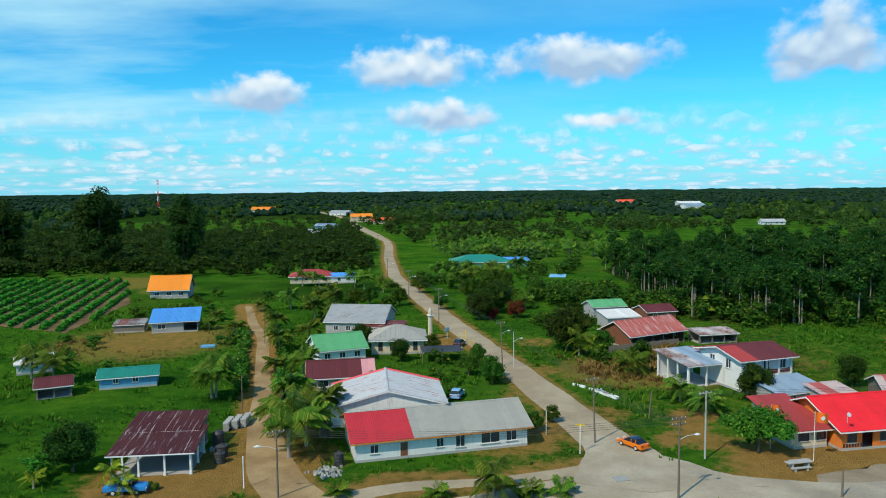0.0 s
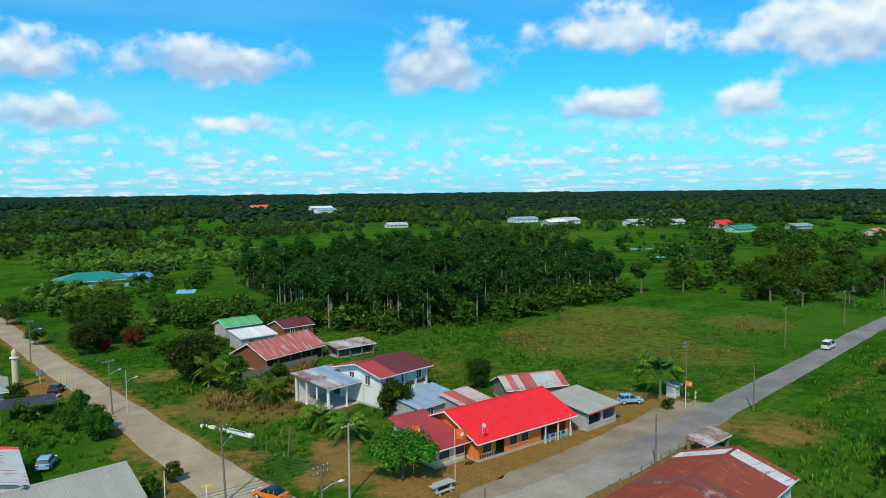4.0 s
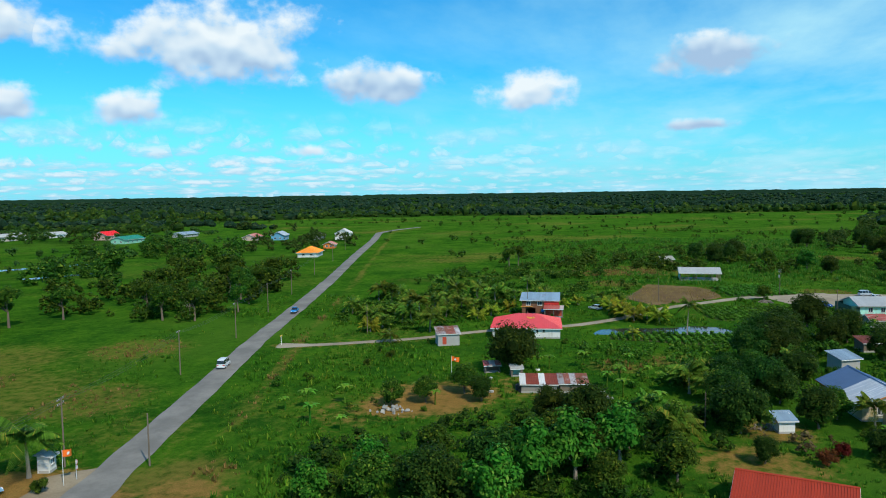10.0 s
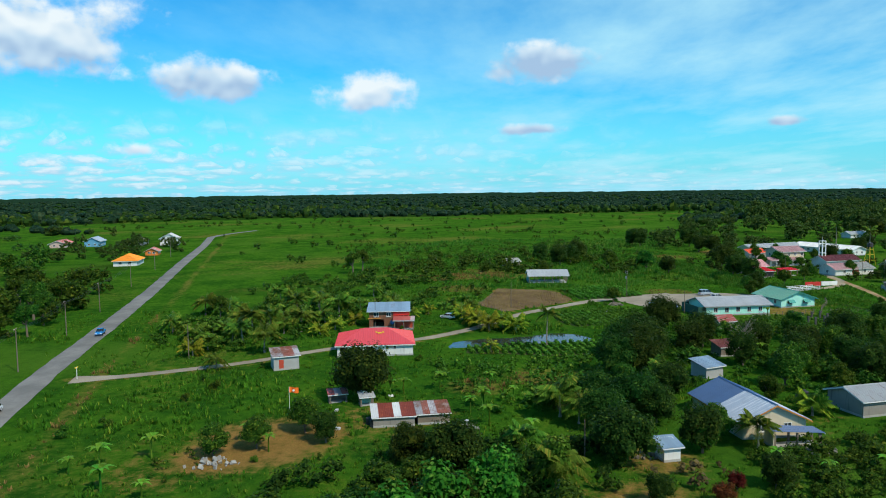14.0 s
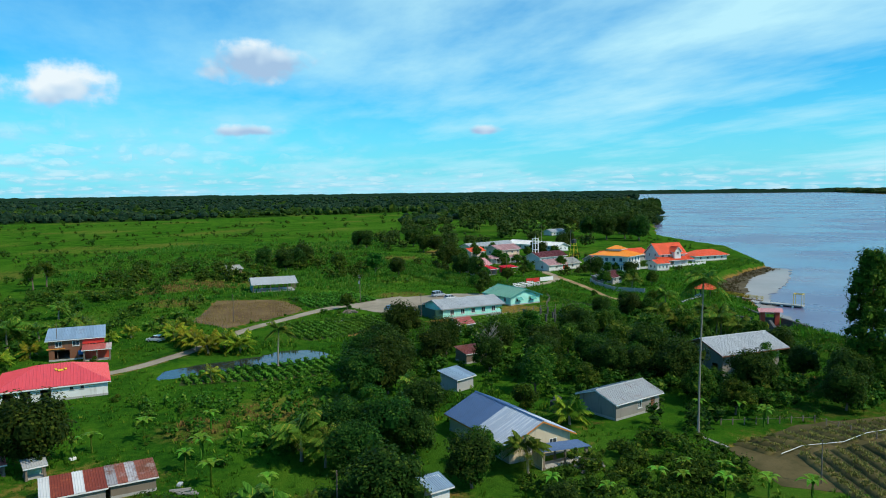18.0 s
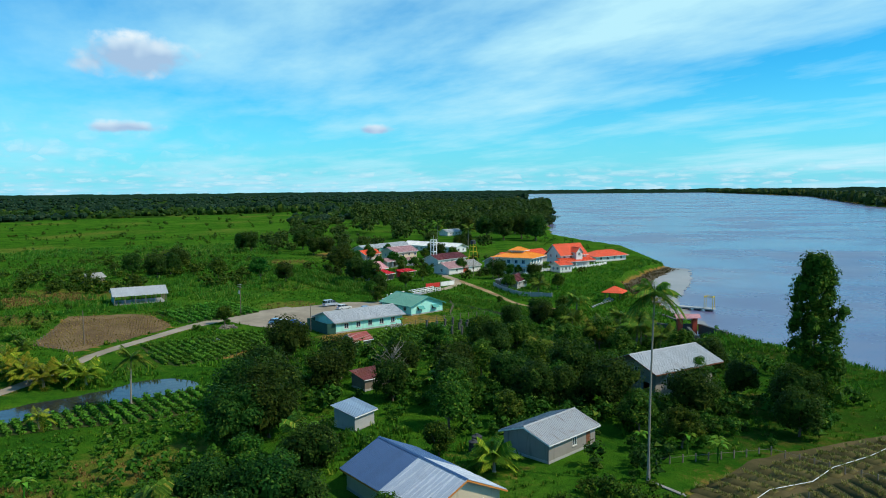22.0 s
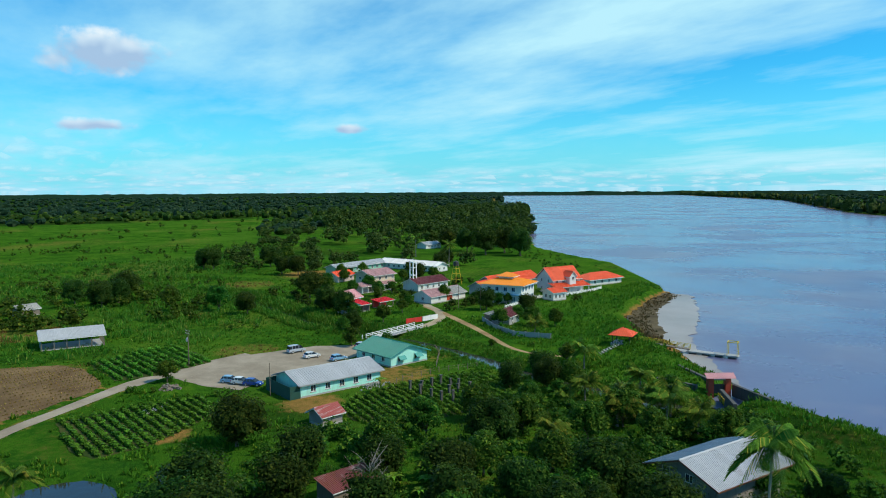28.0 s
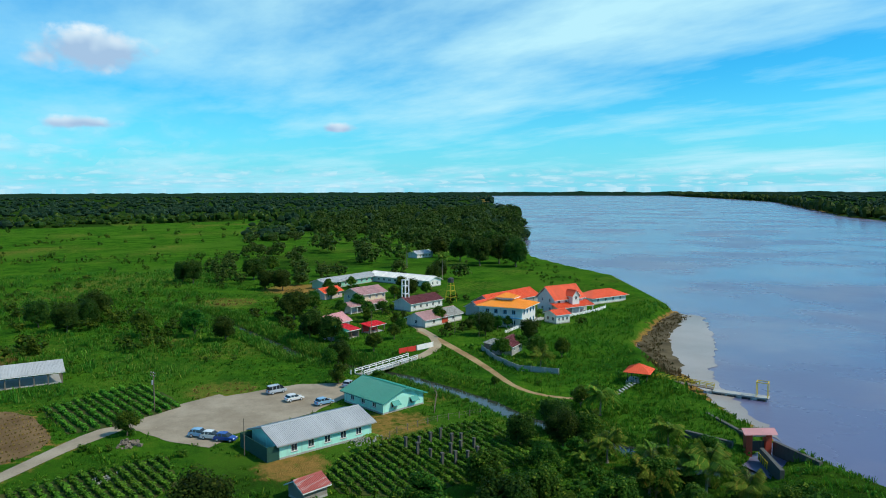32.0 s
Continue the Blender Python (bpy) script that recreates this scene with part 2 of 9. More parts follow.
def sheet_metal(name, c, rust=(0.16, 0.055, 0.025), amount=0.3, spread=0.2, rough=0.45, old=None):
    """Corrugated roofing: each sheet its own tone, streaks down the slope, patches of rust."""
    m = Mat(name)
    r = m.rand()
    col = m.mix(m.math("MULTIPLY", r, 1.0), dim(c, 1 - spread), dim(c, 1 + spread))
    if old:
        col = m.mix(m.step(r, 0.8, 0.86), col, old)
    big, fine = m.noise(0.28, 6, 0.65), m.noise(2.2, 6, 0.7)
    mask = m.step(m.math("ADD", m.math("MULTIPLY", big, 0.6), m.math("MULTIPLY", fine, 0.4)), 0.62 - amount * 0.3, 0.74 - amount * 0.2)
    col = m.mix(m.math("MULTIPLY", mask, min(1.0, 0.35 + amount)), col, m.mix(fine, dim(rust, 0.6), dim(rust, 1.5)))
    col = m.mix(m.math("MULTIPLY", m.step(m.noise(0.9, 5), 0.45, 0.75), 0.25), col, dim(c, 0.55))
    if amount > 0.2:
        col = m.mix(m.math("MULTIPLY", m.step(m.noise(0.45, 6, 0.7), 0.55, 0.66), 0.55), col, (0.42, 0.33, 0.3))
    m.bump(fine, 0.1, 0.02)
    return m.done(col, m.math("ADD", m.math("MULTIPLY", mask, 0.3), rough), 0.0, 0.35)


def leafy(name, c1, c2, c3=None, shine=0.45):
    m = Mat(name)
    col = m.mix(m.island, c1, c2)
    if c3:
        col = m.mix(m.step(m.island, 0.86, 0.95), col, c3)
    r = m.rand()
    h = m.t.nodes.new("ShaderNodeHueSaturation")
    hue = m.math("SUBTRACT", m.math("ADD", m.math("MULTIPLY", r, 0.06), 0.49), m.math("MULTIPLY", m.noise(0.09, 2), 0.06))
    m.put(hue, h.inputs["Hue"])
    val = m.math("ADD", m.math("MULTIPLY", m.noise(0.16, 3), 1.1), 0.5)
    grain = m.noise(2.4, 3, 0.7)
    val = m.math("MULTIPLY", val, m.math("ADD", m.math("MULTIPLY", grain, 1.1), 0.5))
    m.bump(grain, 1.0, 0.25)
    m.put(m.math("MULTIPLY", val, m.math("ADD", m.math("MULTIPLY", r, 0.5), 0.8)), h.inputs["Value"])
    m.put(col, h.inputs["Color"])
    t = m.t
    tr, mx = t.nodes.new("ShaderNodeBsdfTranslucent"), t.nodes.new("ShaderNodeMixShader")
    bright = m.mix(0.5, h.outputs[0], (0.25, 0.45, 0.03), "SCREEN")
    m.put(h.outputs[0], m.b.inputs["Base Color"])
    m.put(m.mix(0.35, h.outputs[0], bright), tr.inputs["Color"])
    m.b.inputs["Roughness"].default_value = shine
    m.b.inputs["Specular IOR Level"].default_value = 0.03
    mx.inputs[0].default_value = 0.22
    t.links.new(m.b.outputs[0], mx.inputs[1]), t.links.new(tr.outputs[0], mx.inputs[2])
    t.links.new(mx.outputs[0], t.nodes["Material Output"].inputs["Surface"])
    return m.m


def ground_material():
    m = Mat("grass_ground")
    at = m.attr("cover")
    s = m.t.nodes.new("ShaderNodeSeparateColor")
    m.t.links.new(at.outputs["Color"], s.inputs[0])
    bare, dry, dark = s.outputs
    huge, big, mid, fine = m.noise(0.012, 5), m.noise(0.07, 6), m.noise(0.5, 6, 0.7), m.noise(5.0, 4, 0.7)
    grass = m.ramp(m.math("ADD", m.math("MULTIPLY", big, 0.55), m.math("MULTIPLY", mid, 0.45)),
                   [(0.32, (0.011, 0.05, 0.006)), (0.44, (0.024, 0.1, 0.008)), (0.56, (0.056, 0.16, 0.01)), (0.7, (0.125, 0.2, 0.018))])
    grass = m.mix(m.step(huge, 0.5, 0.66), grass, m.mix(mid, (0.034, 0.12, 0.01), (0.1, 0.2, 0.018)))
    jitter = m.math("MULTIPLY", m.math("SUBTRACT", m.math("ADD", mid, m.math("MULTIPLY", fine, 0.5)), 0.75), 1.1)
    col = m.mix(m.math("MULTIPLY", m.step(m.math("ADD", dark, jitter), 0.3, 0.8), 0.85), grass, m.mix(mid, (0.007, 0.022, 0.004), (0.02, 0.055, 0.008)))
    straw = m.mix(fine, (0.16, 0.125, 0.025), (0.34, 0.25, 0.06))
    col = m.mix(m.math("MULTIPLY", m.step(m.math("ADD", dry, jitter), 0.35, 0.85), 0.8), col, straw)
    earth = m.mix(mid, (0.22, 0.115, 0.032), (0.45, 0.26, 0.075))
    col = m.mix(m.step(m.math("ADD", bare, jitter), 0.35, 0.75), col, earth)
    col = m.mix(m.math("MULTIPLY", m.step(fine, 0.35, 0.75), 0.5), col, dim((0.03, 0.06, 0.012), 0.6))
    col = m.mix(m.math("MULTIPLY", m.step(m.noise(1.6, 5, 0.7), 0.55, 0.7), 0.35), col, (0.1, 0.2, 0.015))
    m.bump(m.math("ADD", mid, fine), 0.9, 0.35)
    return m.done(col, 1.0, 0.0, 0.0)


def road_material(name, c, lighter, wear=0.5):
    m = Mat(name)
    big, fine = m.noise(0.12, 6, 0.65), m.noise(3.5, 5, 0.7)
    col = m.mix(m.step(big, 0.35, 0.68), c, lighter)
    col = m.mix(m.math("MULTIPLY", m.step(fine, 0.45, 0.75), 0.4), col, dim(c, 0.6))
    col = m.mix(m.math("MULTIPLY", m.step(m.noise(0.7, 6, 0.75), 0.58, 0.7), wear), col, dim(lighter, 1.25))
    m.bump(fine, 0.3, 0.02)
    return m.done(col, 0.95, 0.0, 0.05)


def asphalt_material():
    """Worn asphalt, strewn with sand near the crossroads."""
    m = Mat("worn_asphalt")
    s = m.t.nodes.new("ShaderNodeSeparateXYZ")
    m.put(m.pos, s.inputs[0])
    big, fine = m.noise(0.12, 6, 0.65), m.noise(3.5, 5, 0.7)
    grey = m.mix(m.step(big, 0.35, 0.68), (0.165, 0.158, 0.145), (0.25, 0.238, 0.215))
    sand = m.mix(m.step(big, 0.35, 0.68), (0.33, 0.275, 0.19), (0.45, 0.385, 0.28))
    reach = m.math("ADD", s.outputs[0], m.math("MULTIPLY", m.noise(0.25, 5, 0.7), 60.0))
    col = m.mix(m.step(reach, 50, 120), sand, grey)
    col = m.mix(m.math("MULTIPLY", m.step(fine, 0.45, 0.75), 0.3), col, (0.14, 0.12, 0.1))
    m.bump(fine, 0.3, 0.02)
    return m.done(col, 0.95, 0.0, 0.05)


def water_material(name, c, ripple, rough=0.08, murk=None, shine=0.5):
    m = Mat(name)
    wave = m.noise(ripple, 6, 0.6, stretch=(1, 1, 1))
    col = c
    if murk:
        col = m.mix(m.step(m.noise(0.02, 4), 0.42, 0.68), c, murk)
    m.bump(wave, 0.3, 0.16)
    patch = m.noise(0.012, 6, 0.6, stretch=(1.0, 1.0, 1))
    streak = m.noise(0.05, 5, 0.65, stretch=(0.6, 1.0, 1))
    gloss = m.math("ADD", m.math("MULTIPLY", m.step(patch, 0.4, 0.66), 0.11), m.math("MULTIPLY", m.step(streak, 0.45, 0.75), 0.04))
    return m.done(col, m.math("ADD", gloss, rough), 0.0, shine)


M = {}
M["ground"] = ground_material()
M["asphalt"] = asphalt_material()
M["sandroad"] = road_material("sandy_road", (0.31, 0.245, 0.16), (0.42, 0.345, 0.235))
M["dirtroad"] = road_material("dirt_track", (0.25, 0.16, 0.075), (0.4, 0.28, 0.145))
M["gravel"] = road_material("gravel_lot", (0.26, 0.215, 0.155), (0.37, 0.315, 0.235))
M["mud"] = water_material("wet_mud", (0.28, 0.24, 0.205), 1.2, 0.33, (0.37, 0.32, 0.28))
M["yard"] = road_material("earth_yard", (0.22, 0.17, 0.11), (0.32, 0.26, 0.18))
M["soil"] = road_material("turned_soil", (0.12, 0.075, 0.036), (0.22, 0.145, 0.07))
M["river"] = water_material("river_water", (0.12, 0.115, 0.2), 0.4, 0.2, (0.17, 0.15, 0.21), 0.36)
M["pond"] = water_material("pond_water", (0.03, 0.035, 0.03), 0.4, 0.02)
for key, c in dict(white=(0.72, 0.72, 0.69), cream=(0.62, 0.52, 0.36), pinkwall=(0.6, 0.42, 0.36), greywall=(0.38, 0.38, 0.37), block=(0.33, 0.33, 0.32), mint=(0.4, 0.82, 0.7),
                   teal=(0.05, 0.3, 0.26), orangewall=(0.75, 0.2, 0.03), brownwall=(0.2, 0.075, 0.035), redwood=(0.5, 0.06, 0.025), bluewall=(0.12, 0.35, 0.55), yellow=(0.75, 0.5, 0.02),
                   dark=(0.035, 0.035, 0.035), maroon=(0.16, 0.02, 0.025), palegreen=(0.25, 0.55, 0.42), skyblue=(0.2, 0.5, 0.75), concrete=(0.4, 0.39, 0.36), redpaint=(0.65, 0.03, 0.02)).items():
    M[key] = painted(key + "_paint", c)
M["trim"] = painted("white_trim", (0.78, 0.78, 0.75), amount=0.1)
M["orange_trim"] = painted("orange_board", (0.6, 0.22, 0.04), amount=0.15)
M["flag"] = painted("orange_cloth", (0.85, 0.16, 0.01), amount=0.05)
for key, c, amount, spread, old in (
        ("r_red", (0.74, 0.022, 0.028), 0.0, 0.04, None), ("r_dullred", (0.36, 0.05, 0.045), 0.15, 0.12, None), ("r_pinkred", (0.66, 0.075, 0.085), 0.0, 0.05, None), ("r_fadedred", (0.5, 0.035, 0.045), 0.0, 0.06, None),
        ("r_brick", (0.33, 0.035, 0.012), 0.1, 0.08, None), ("r_grey", (0.33, 0.32, 0.28), 0.05, 0.06, None), ("r_zinc", (0.42, 0.43, 0.43), 0.12, 0.06, None), ("r_white", (0.68, 0.67, 0.64), 0.18, 0.1, None),
        ("r_rust", (0.17, 0.042, 0.034), 0.5, 0.25, None), ("r_oldred", (0.42, 0.1, 0.085), 0.3, 0.16, (0.48, 0.38, 0.36)), ("r_brown", (0.13, 0.03, 0.03), 0.1, 0.12, None),
        ("r_green", (0.11, 0.36, 0.16), 0.0, 0.06, None), ("r_teal", (0.02, 0.22, 0.165), 0.0, 0.05, None), ("r_blue", (0.08, 0.3, 0.68), 0.0, 0.06, None),
        ("r_navy", (0.05, 0.11, 0.23), 0.0, 0.05, None), ("r_orange", (0.85, 0.27, 0.02), 0.0, 0.06, None), ("r_redorange", (0.78, 0.1, 0.03), 0.0, 0.06, None),
        ("r_bluegrey", (0.24, 0.33, 0.42), 0.2, 0.15, None), ("r_pink", (0.62, 0.3, 0.3), 0.05, 0.06, None), ("r_pinkbrown", (0.45, 0.25, 0.24), 0.15, 0.1, None), ("r_patch", (0.42, 0.4, 0.4), 0.7, 0.35, (0.3, 0.09, 0.05))):
    M[key] = sheet_metal(key[2:] + "_roofing", c, amount=amount, spread=spread, old=old)


def glass_material(name, c, rough=0.08):
    m = Mat(name)
    return m.done(m.mix(m.noise(1.5, 2), c, dim(c, 1.8)), rough, 0.0, 0.6)


M["glass"] = glass_material("window_glass", (0.03, 0.04, 0.05))
M["carglass"] = glass_material("car_glass", (0.012, 0.015, 0.02), 0.04)
M["bark"] = painted("bark", (0.16, 0.12, 0.085), (0.05, 0.045, 0.035), 0.5, 0.9)
M["palebark"] = painted("pale_bark", (0.27, 0.235, 0.19), (0.1, 0.09, 0.06), 0.5, 0.9)
M["wood"] = painted("weathered_wood", (0.2, 0.16, 0.12), (0.07, 0.06, 0.05), 0.4, 0.85)
M["post"] = painted("pole_timber", (0.17, 0.13, 0.095), (0.06, 0.05, 0.04), 0.4, 0.85)
M["steel"] = painted("galvanised_steel", (0.5, 0.51, 0.52), amount=0.15, rough=0.4)
M["tyre"] = painted("tyre_rubber", (0.02, 0.02, 0.02), amount=0.1)
M["stone"] = painted("rubble", (0.34, 0.33, 0.3))
M["leaf"] = leafy("broad_leaf", (0.012, 0.046, 0.006), (0.04, 0.108, 0.01), (0.11, 0.17, 0.018))
M["leafdark"] = leafy("dark_leaf", (0.008, 0.028, 0.005), (0.027, 0.066, 0.009), (0.06, 0.1, 0.013))
M["leafbright"] = leafy("bright_leaf", (0.02, 0.088, 0.009), (0.052, 0.165, 0.014), (0.12, 0.21, 0.028))
# slightly lifted greens: haze over the far woods is put into the colour
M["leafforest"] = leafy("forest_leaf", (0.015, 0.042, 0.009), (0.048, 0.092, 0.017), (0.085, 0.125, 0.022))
M["frond"] = leafy("palm_frond", (0.035, 0.09, 0.01), (0.1, 0.19, 0.02), (0.24, 0.22, 0.03))
M["frondyellow"] = leafy("yellow_palm_frond", (0.07, 0.14, 0.01), (0.22, 0.27, 0.02), (0.4, 0.34, 0.03))
M["banana"] = leafy("banana_leaf", (0.06, 0.17, 0.015), (0.12, 0.27, 0.025))
M["needle"] = leafy("casuarina_needles", (0.012, 0.04, 0.008), (0.028, 0.07, 0.012))
M["redleaf"] = leafy("copper_leaf", (0.06, 0.014, 0.008), (0.12, 0.03, 0.012))
M["grassblade"] = leafy("grass_blades", (0.02, 0.09, 0.007), (0.056, 0.172, 0.011), (0.14, 0.21, 0.02))
M["straw"] = leafy("dry_grass", (0.13, 0.1, 0.025), (0.3, 0.21, 0.06))
M["crop"] = leafy("crop_leaf", (0.03, 0.13, 0.012), (0.075, 0.22, 0.02))
# the bluish cast puts the haze of distance into the leaf colour
M["leafhaze"] = leafy("haze_tinted_leaf", (0.008, 0.026, 0.014), (0.022, 0.05, 0.026), (0.04, 0.072, 0.03))

M["bedsoil"] = road_material("bed_soil", (0.085, 0.07, 0.026), (0.17, 0.135, 0.05), 0.15)
M["plotsoil"] = road_material("plot_soil", (0.06, 0.055, 0.022), (0.13, 0.1, 0.045), 0.2)
M["cropsoil"] = road_material("weedy_soil", (0.032, 0.06, 0.013), (0.075, 0.08, 0.022), 0.2)


def streaked(name, base_c, streak_c, along, share=0.55, rust=(0.2, 0.06, 0.03), much=0.3):
    """Old roofing: long faded streaks down the slope, and rust at the laps."""
    m = Mat(name)
    a = radians(along)
    sepn = m.t.nodes.new("ShaderNodeSeparateXYZ")
    m.put(m.pos, sepn.inputs[0])
    u = m.math("ADD", m.math("MULTIPLY", sepn.outputs[0], math.cos(a)), m.math("MULTIPLY", sepn.outputs[1], math.sin(a)))
    v = m.math("SUBTRACT", m.math("MULTIPLY", sepn.outputs[1], math.cos(a)), m.math("MULTIPLY", sepn.outputs[0], math.sin(a)))
    c = m.t.nodes.new("ShaderNodeCombineXYZ")
    m.put(m.math("MULTIPLY", u, 0.22), c.inputs[0])
    m.put(m.math("MULTIPLY", v, 2.6), c.inputs[1])
    line = m.noise(1.0, 5, 0.65, vec=c.outputs[0])
    blot = m.noise(0.4, 6, 0.7)
    fine = m.noise(3.0, 5, 0.7)
    col = m.mix(m.step(line, share, share + 0.1), base_c, streak_c)
    col = m.mix(m.math("MULTIPLY", m.step(m.math("ADD", m.math("MULTIPLY", blot, 0.6), m.math("MULTIPLY", fine, 0.4)), 0.5, 0.64), much), col, m.mix(fine, dim(rust, 0.6), dim(rust, 1.6)))
    col = m.mix(m.math("MULTIPLY", m.rand(), 0.3), col, dim(base_c, 0.75))
    m.bump(fine, 0.1, 0.02)
    M[name] = m.done(col, 0.6, 0.0, 0.25)


streaked("r_maroon", (0.085, 0.018, 0.016), (0.42, 0.36, 0.35), 94, 0.55)
streaked("r_maroonb", (0.22, 0.045, 0.026), (0.36, 0.24, 0.21), 107, 0.62, (0.38, 0.1, 0.04), 0.55)
streaked("r_redgrey", (0.4, 0.1, 0.085), (0.48, 0.38, 0.36), 113, 0.52, (0.2, 0.05, 0.03), 0.4)
streaked("r_faded", (0.47, 0.49, 0.51), (0.3, 0.1, 0.07), 8, 0.55, (0.27, 0.09, 0.06), 0.5)
streaked("r_oldgrey", (0.36, 0.37, 0.37), (0.2, 0.16, 0.14), 20, 0.56, (0.16, 0.07, 0.035), 0.45)
streaked("r_halfblue", (0.36, 0.42, 0.5), (0.55, 0.58, 0.62), 100, 0.5, (0.2, 0.2, 0.22), 0.25)
M["darkstone"] = painted("dark_mossy_concrete", (0.085, 0.085, 0.075), (0.03, 0.035, 0.02), 0.5, 0.9)
M["netting"] = painted("dark_green_netting", (0.012, 0.07, 0.05), (0.01, 0.03, 0.02), 0.4, 0.8)
M["reed"] = leafy("reed_blades", (0.03, 0.1, 0.01), (0.075, 0.16, 0.014), (0.17, 0.19, 0.03))
M["debris"] = road_material("river_debris", (0.07, 0.055, 0.03), (0.15, 0.12, 0.07), 0.3)
M["deadstem"] = leafy("dead_stems", (0.06, 0.048, 0.02), (0.15, 0.12, 0.05))
M["oldplank"] = painted("old_grey_planks", (0.27, 0.25, 0.22), (0.1, 0.085, 0.07), 0.5, 0.85)
M["tarp"] = painted("blue_tarpaulin", (0.03, 0.14, 0.4), amount=0.1)
M["stubble"] = leafy("dry_stubble", (0.09, 0.095, 0.025), (0.22, 0.19, 0.06))

# ---------- building blocks ----------
rng = np.random.default_rng(7)
FOOT = []     # house plots: cx, cy, angle, half length, half width


def box(bm, x0, x1, y0, y1, z0, z1):
    v = [bm.verts.new(p) for p in ((x0, y0, z0), (x1, y0, z0), (x1, y1, z0), (x0, y1, z0), (x0, y0, z1), (x1, y0, z1), (x1, y1, z1), (x0, y1, z1))]
    for f in ((3, 2, 1, 0), (4, 5, 6, 7), (0, 1, 5, 4), (1, 2, 6, 5), (2, 3, 7, 6), (3, 0, 4, 7)):
        bm.faces.new([v[i] for i in f])
    return v


def prism(bm, outline, depth, axis="y"):
    """A flat outline of (a, z) pairs drawn out by depth along y (or x), centred."""
    front = [bm.verts.new((a, -depth / 2, z) if axis == "y" else (-depth / 2, a, z)) for a, z in outline]
    back = [bm.verts.new((a, depth / 2, z) if axis == "y" else (depth / 2, a, z)) for a, z in outline]
    bm.faces.new(front), bm.faces.new(back[::-1])
    n = len(outline)
    for i in range(n):
        bm.faces.new((front[i], back[i], back[(i + 1) % n], front[(i + 1) % n]))


def tube(bm, points, radii, sides=6):
    """A tapered tube along points."""
    rings = []
    for i, p in enumerate(points):
        p = Vector(p)
        way = (Vector(points[min(i + 1, len(points) - 1)]) - Vector(points[max(i - 1, 0)])).normalized()
        side = way.orthogonal().normalized()
        up = way.cross(side)
        rings.append([bm.verts.new(p + radii[i] * (math.cos(t) * side + math.sin(t) * up)) for t in [2 * math.pi * k / sides for k in range(sides)]])
    for a, b in zip(rings, rings[1:]):
        for k in range(sides):
            bm.faces.new((a[k], a[(k + 1) % sides], b[(k + 1) % sides], b[k]))
    bm.faces.new(rings[0][::-1]), bm.faces.new(rings[-1])


def mesh_of(name, bm):
    bmesh.ops.recalc_face_normals(bm, faces=bm.faces)
    me = bpy.data.meshes.new(name)
    bm.to_mesh(me)
    bm.free()
    return me


def part(name, bm, material, parent=None, label="", m=None, smooth=False):
    """Links a bmesh or mesh as one mesh object under a thing or a part."""
    me = bm if isinstance(bm, bpy.types.Mesh) else mesh_of(name, bm)
    if not me.materials:
        me.materials.append(M[material])
    if smooth:
        me.shade_smooth()
    ob = new(name, me)
    ob.parent = parent
    if m is not None:
        ob.matrix_basis = m
    return tagged(ob, label)


def thing(name, label, category, m, group="", kind=""):
    ob = new(name)
    ob.empty_display_size = 0.3
    ob.matrix_basis = m
    return tagged(ob, label, category, group, kind)


SHARED = {}


def shared(key, make):
    if key not in SHARED:
        SHARED[key] = make()
    return SHARED[key]


def sheet_mesh(w, ln, material):
    """One corrugated roofing sheet: w wide along x, ln long along y, ribs running down the slope."""
    def make():
        bm = bmesh.new()
        n = max(2, round(w / 0.28))
        prof = []
        for i in range(n):
            x = w * i / n
            prof += [(x, 0.0), (x + 0.7 * w / n, 0.0), (x + 0.8 * w / n, 0.045), (x + 0.9 * w / n, 0.045)]
        prof.append((w, 0.0))
        a = [bm.verts.new((x, 0, z)) for x, z in prof]
        b = [bm.verts.new((x, ln, z)) for x, z in prof]
        lo = [bm.verts.new((x, y, -0.03)) for x, y in ((0, 0), (w, 0), (w, ln), (0, ln))]
        for i in range(len(prof) - 1):
            bm.faces.new((a[i], a[i + 1], b[i + 1], b[i]))
        bm.faces.new(lo[::-1])
        me = mesh_of("roof_sheet", bm)
        me.materials.append(M[material])
        return me
    return shared(("sheet", round(w, 2), round(ln, 2), material), make)


def slope(parent, x0, x1, y0, z0, y1, z1, material, patches=()):
    """A roof slope laid with sheets, from the eave (y0, z0) to the top (y1, z1), between x0 and x1. patches: (from, to, material)."""
    n = max(1, round((x1 - x0) / 1.15))
    w, ln = (x1 - x0) / n, math.hypot(y1 - y0, z1 - z0)
    tilt = math.atan2(z1 - z0, abs(y1 - y0))
    for i in range(n):
        mid = (i + 0.5) / n
        use = next((mm for lo, hi, mm in patches if lo <= mid < hi), material)
        lift = 0.008 * (i % 2)
        if y1 > y0:
            m = Matrix.Translation((x0 + i * w, y0, z0 + lift)) @ Matrix.Rotation(tilt, 4, "X")
        else:
            m = Matrix.Translation((x0 + (i + 1) * w, y0, z0 + lift)) @ Matrix.Rotation(math.pi, 4, "Z") @ Matrix.Rotation(tilt, 4, "X")
        part("roof_sheet", sheet_mesh(w, ln, use), use, parent, m=m)


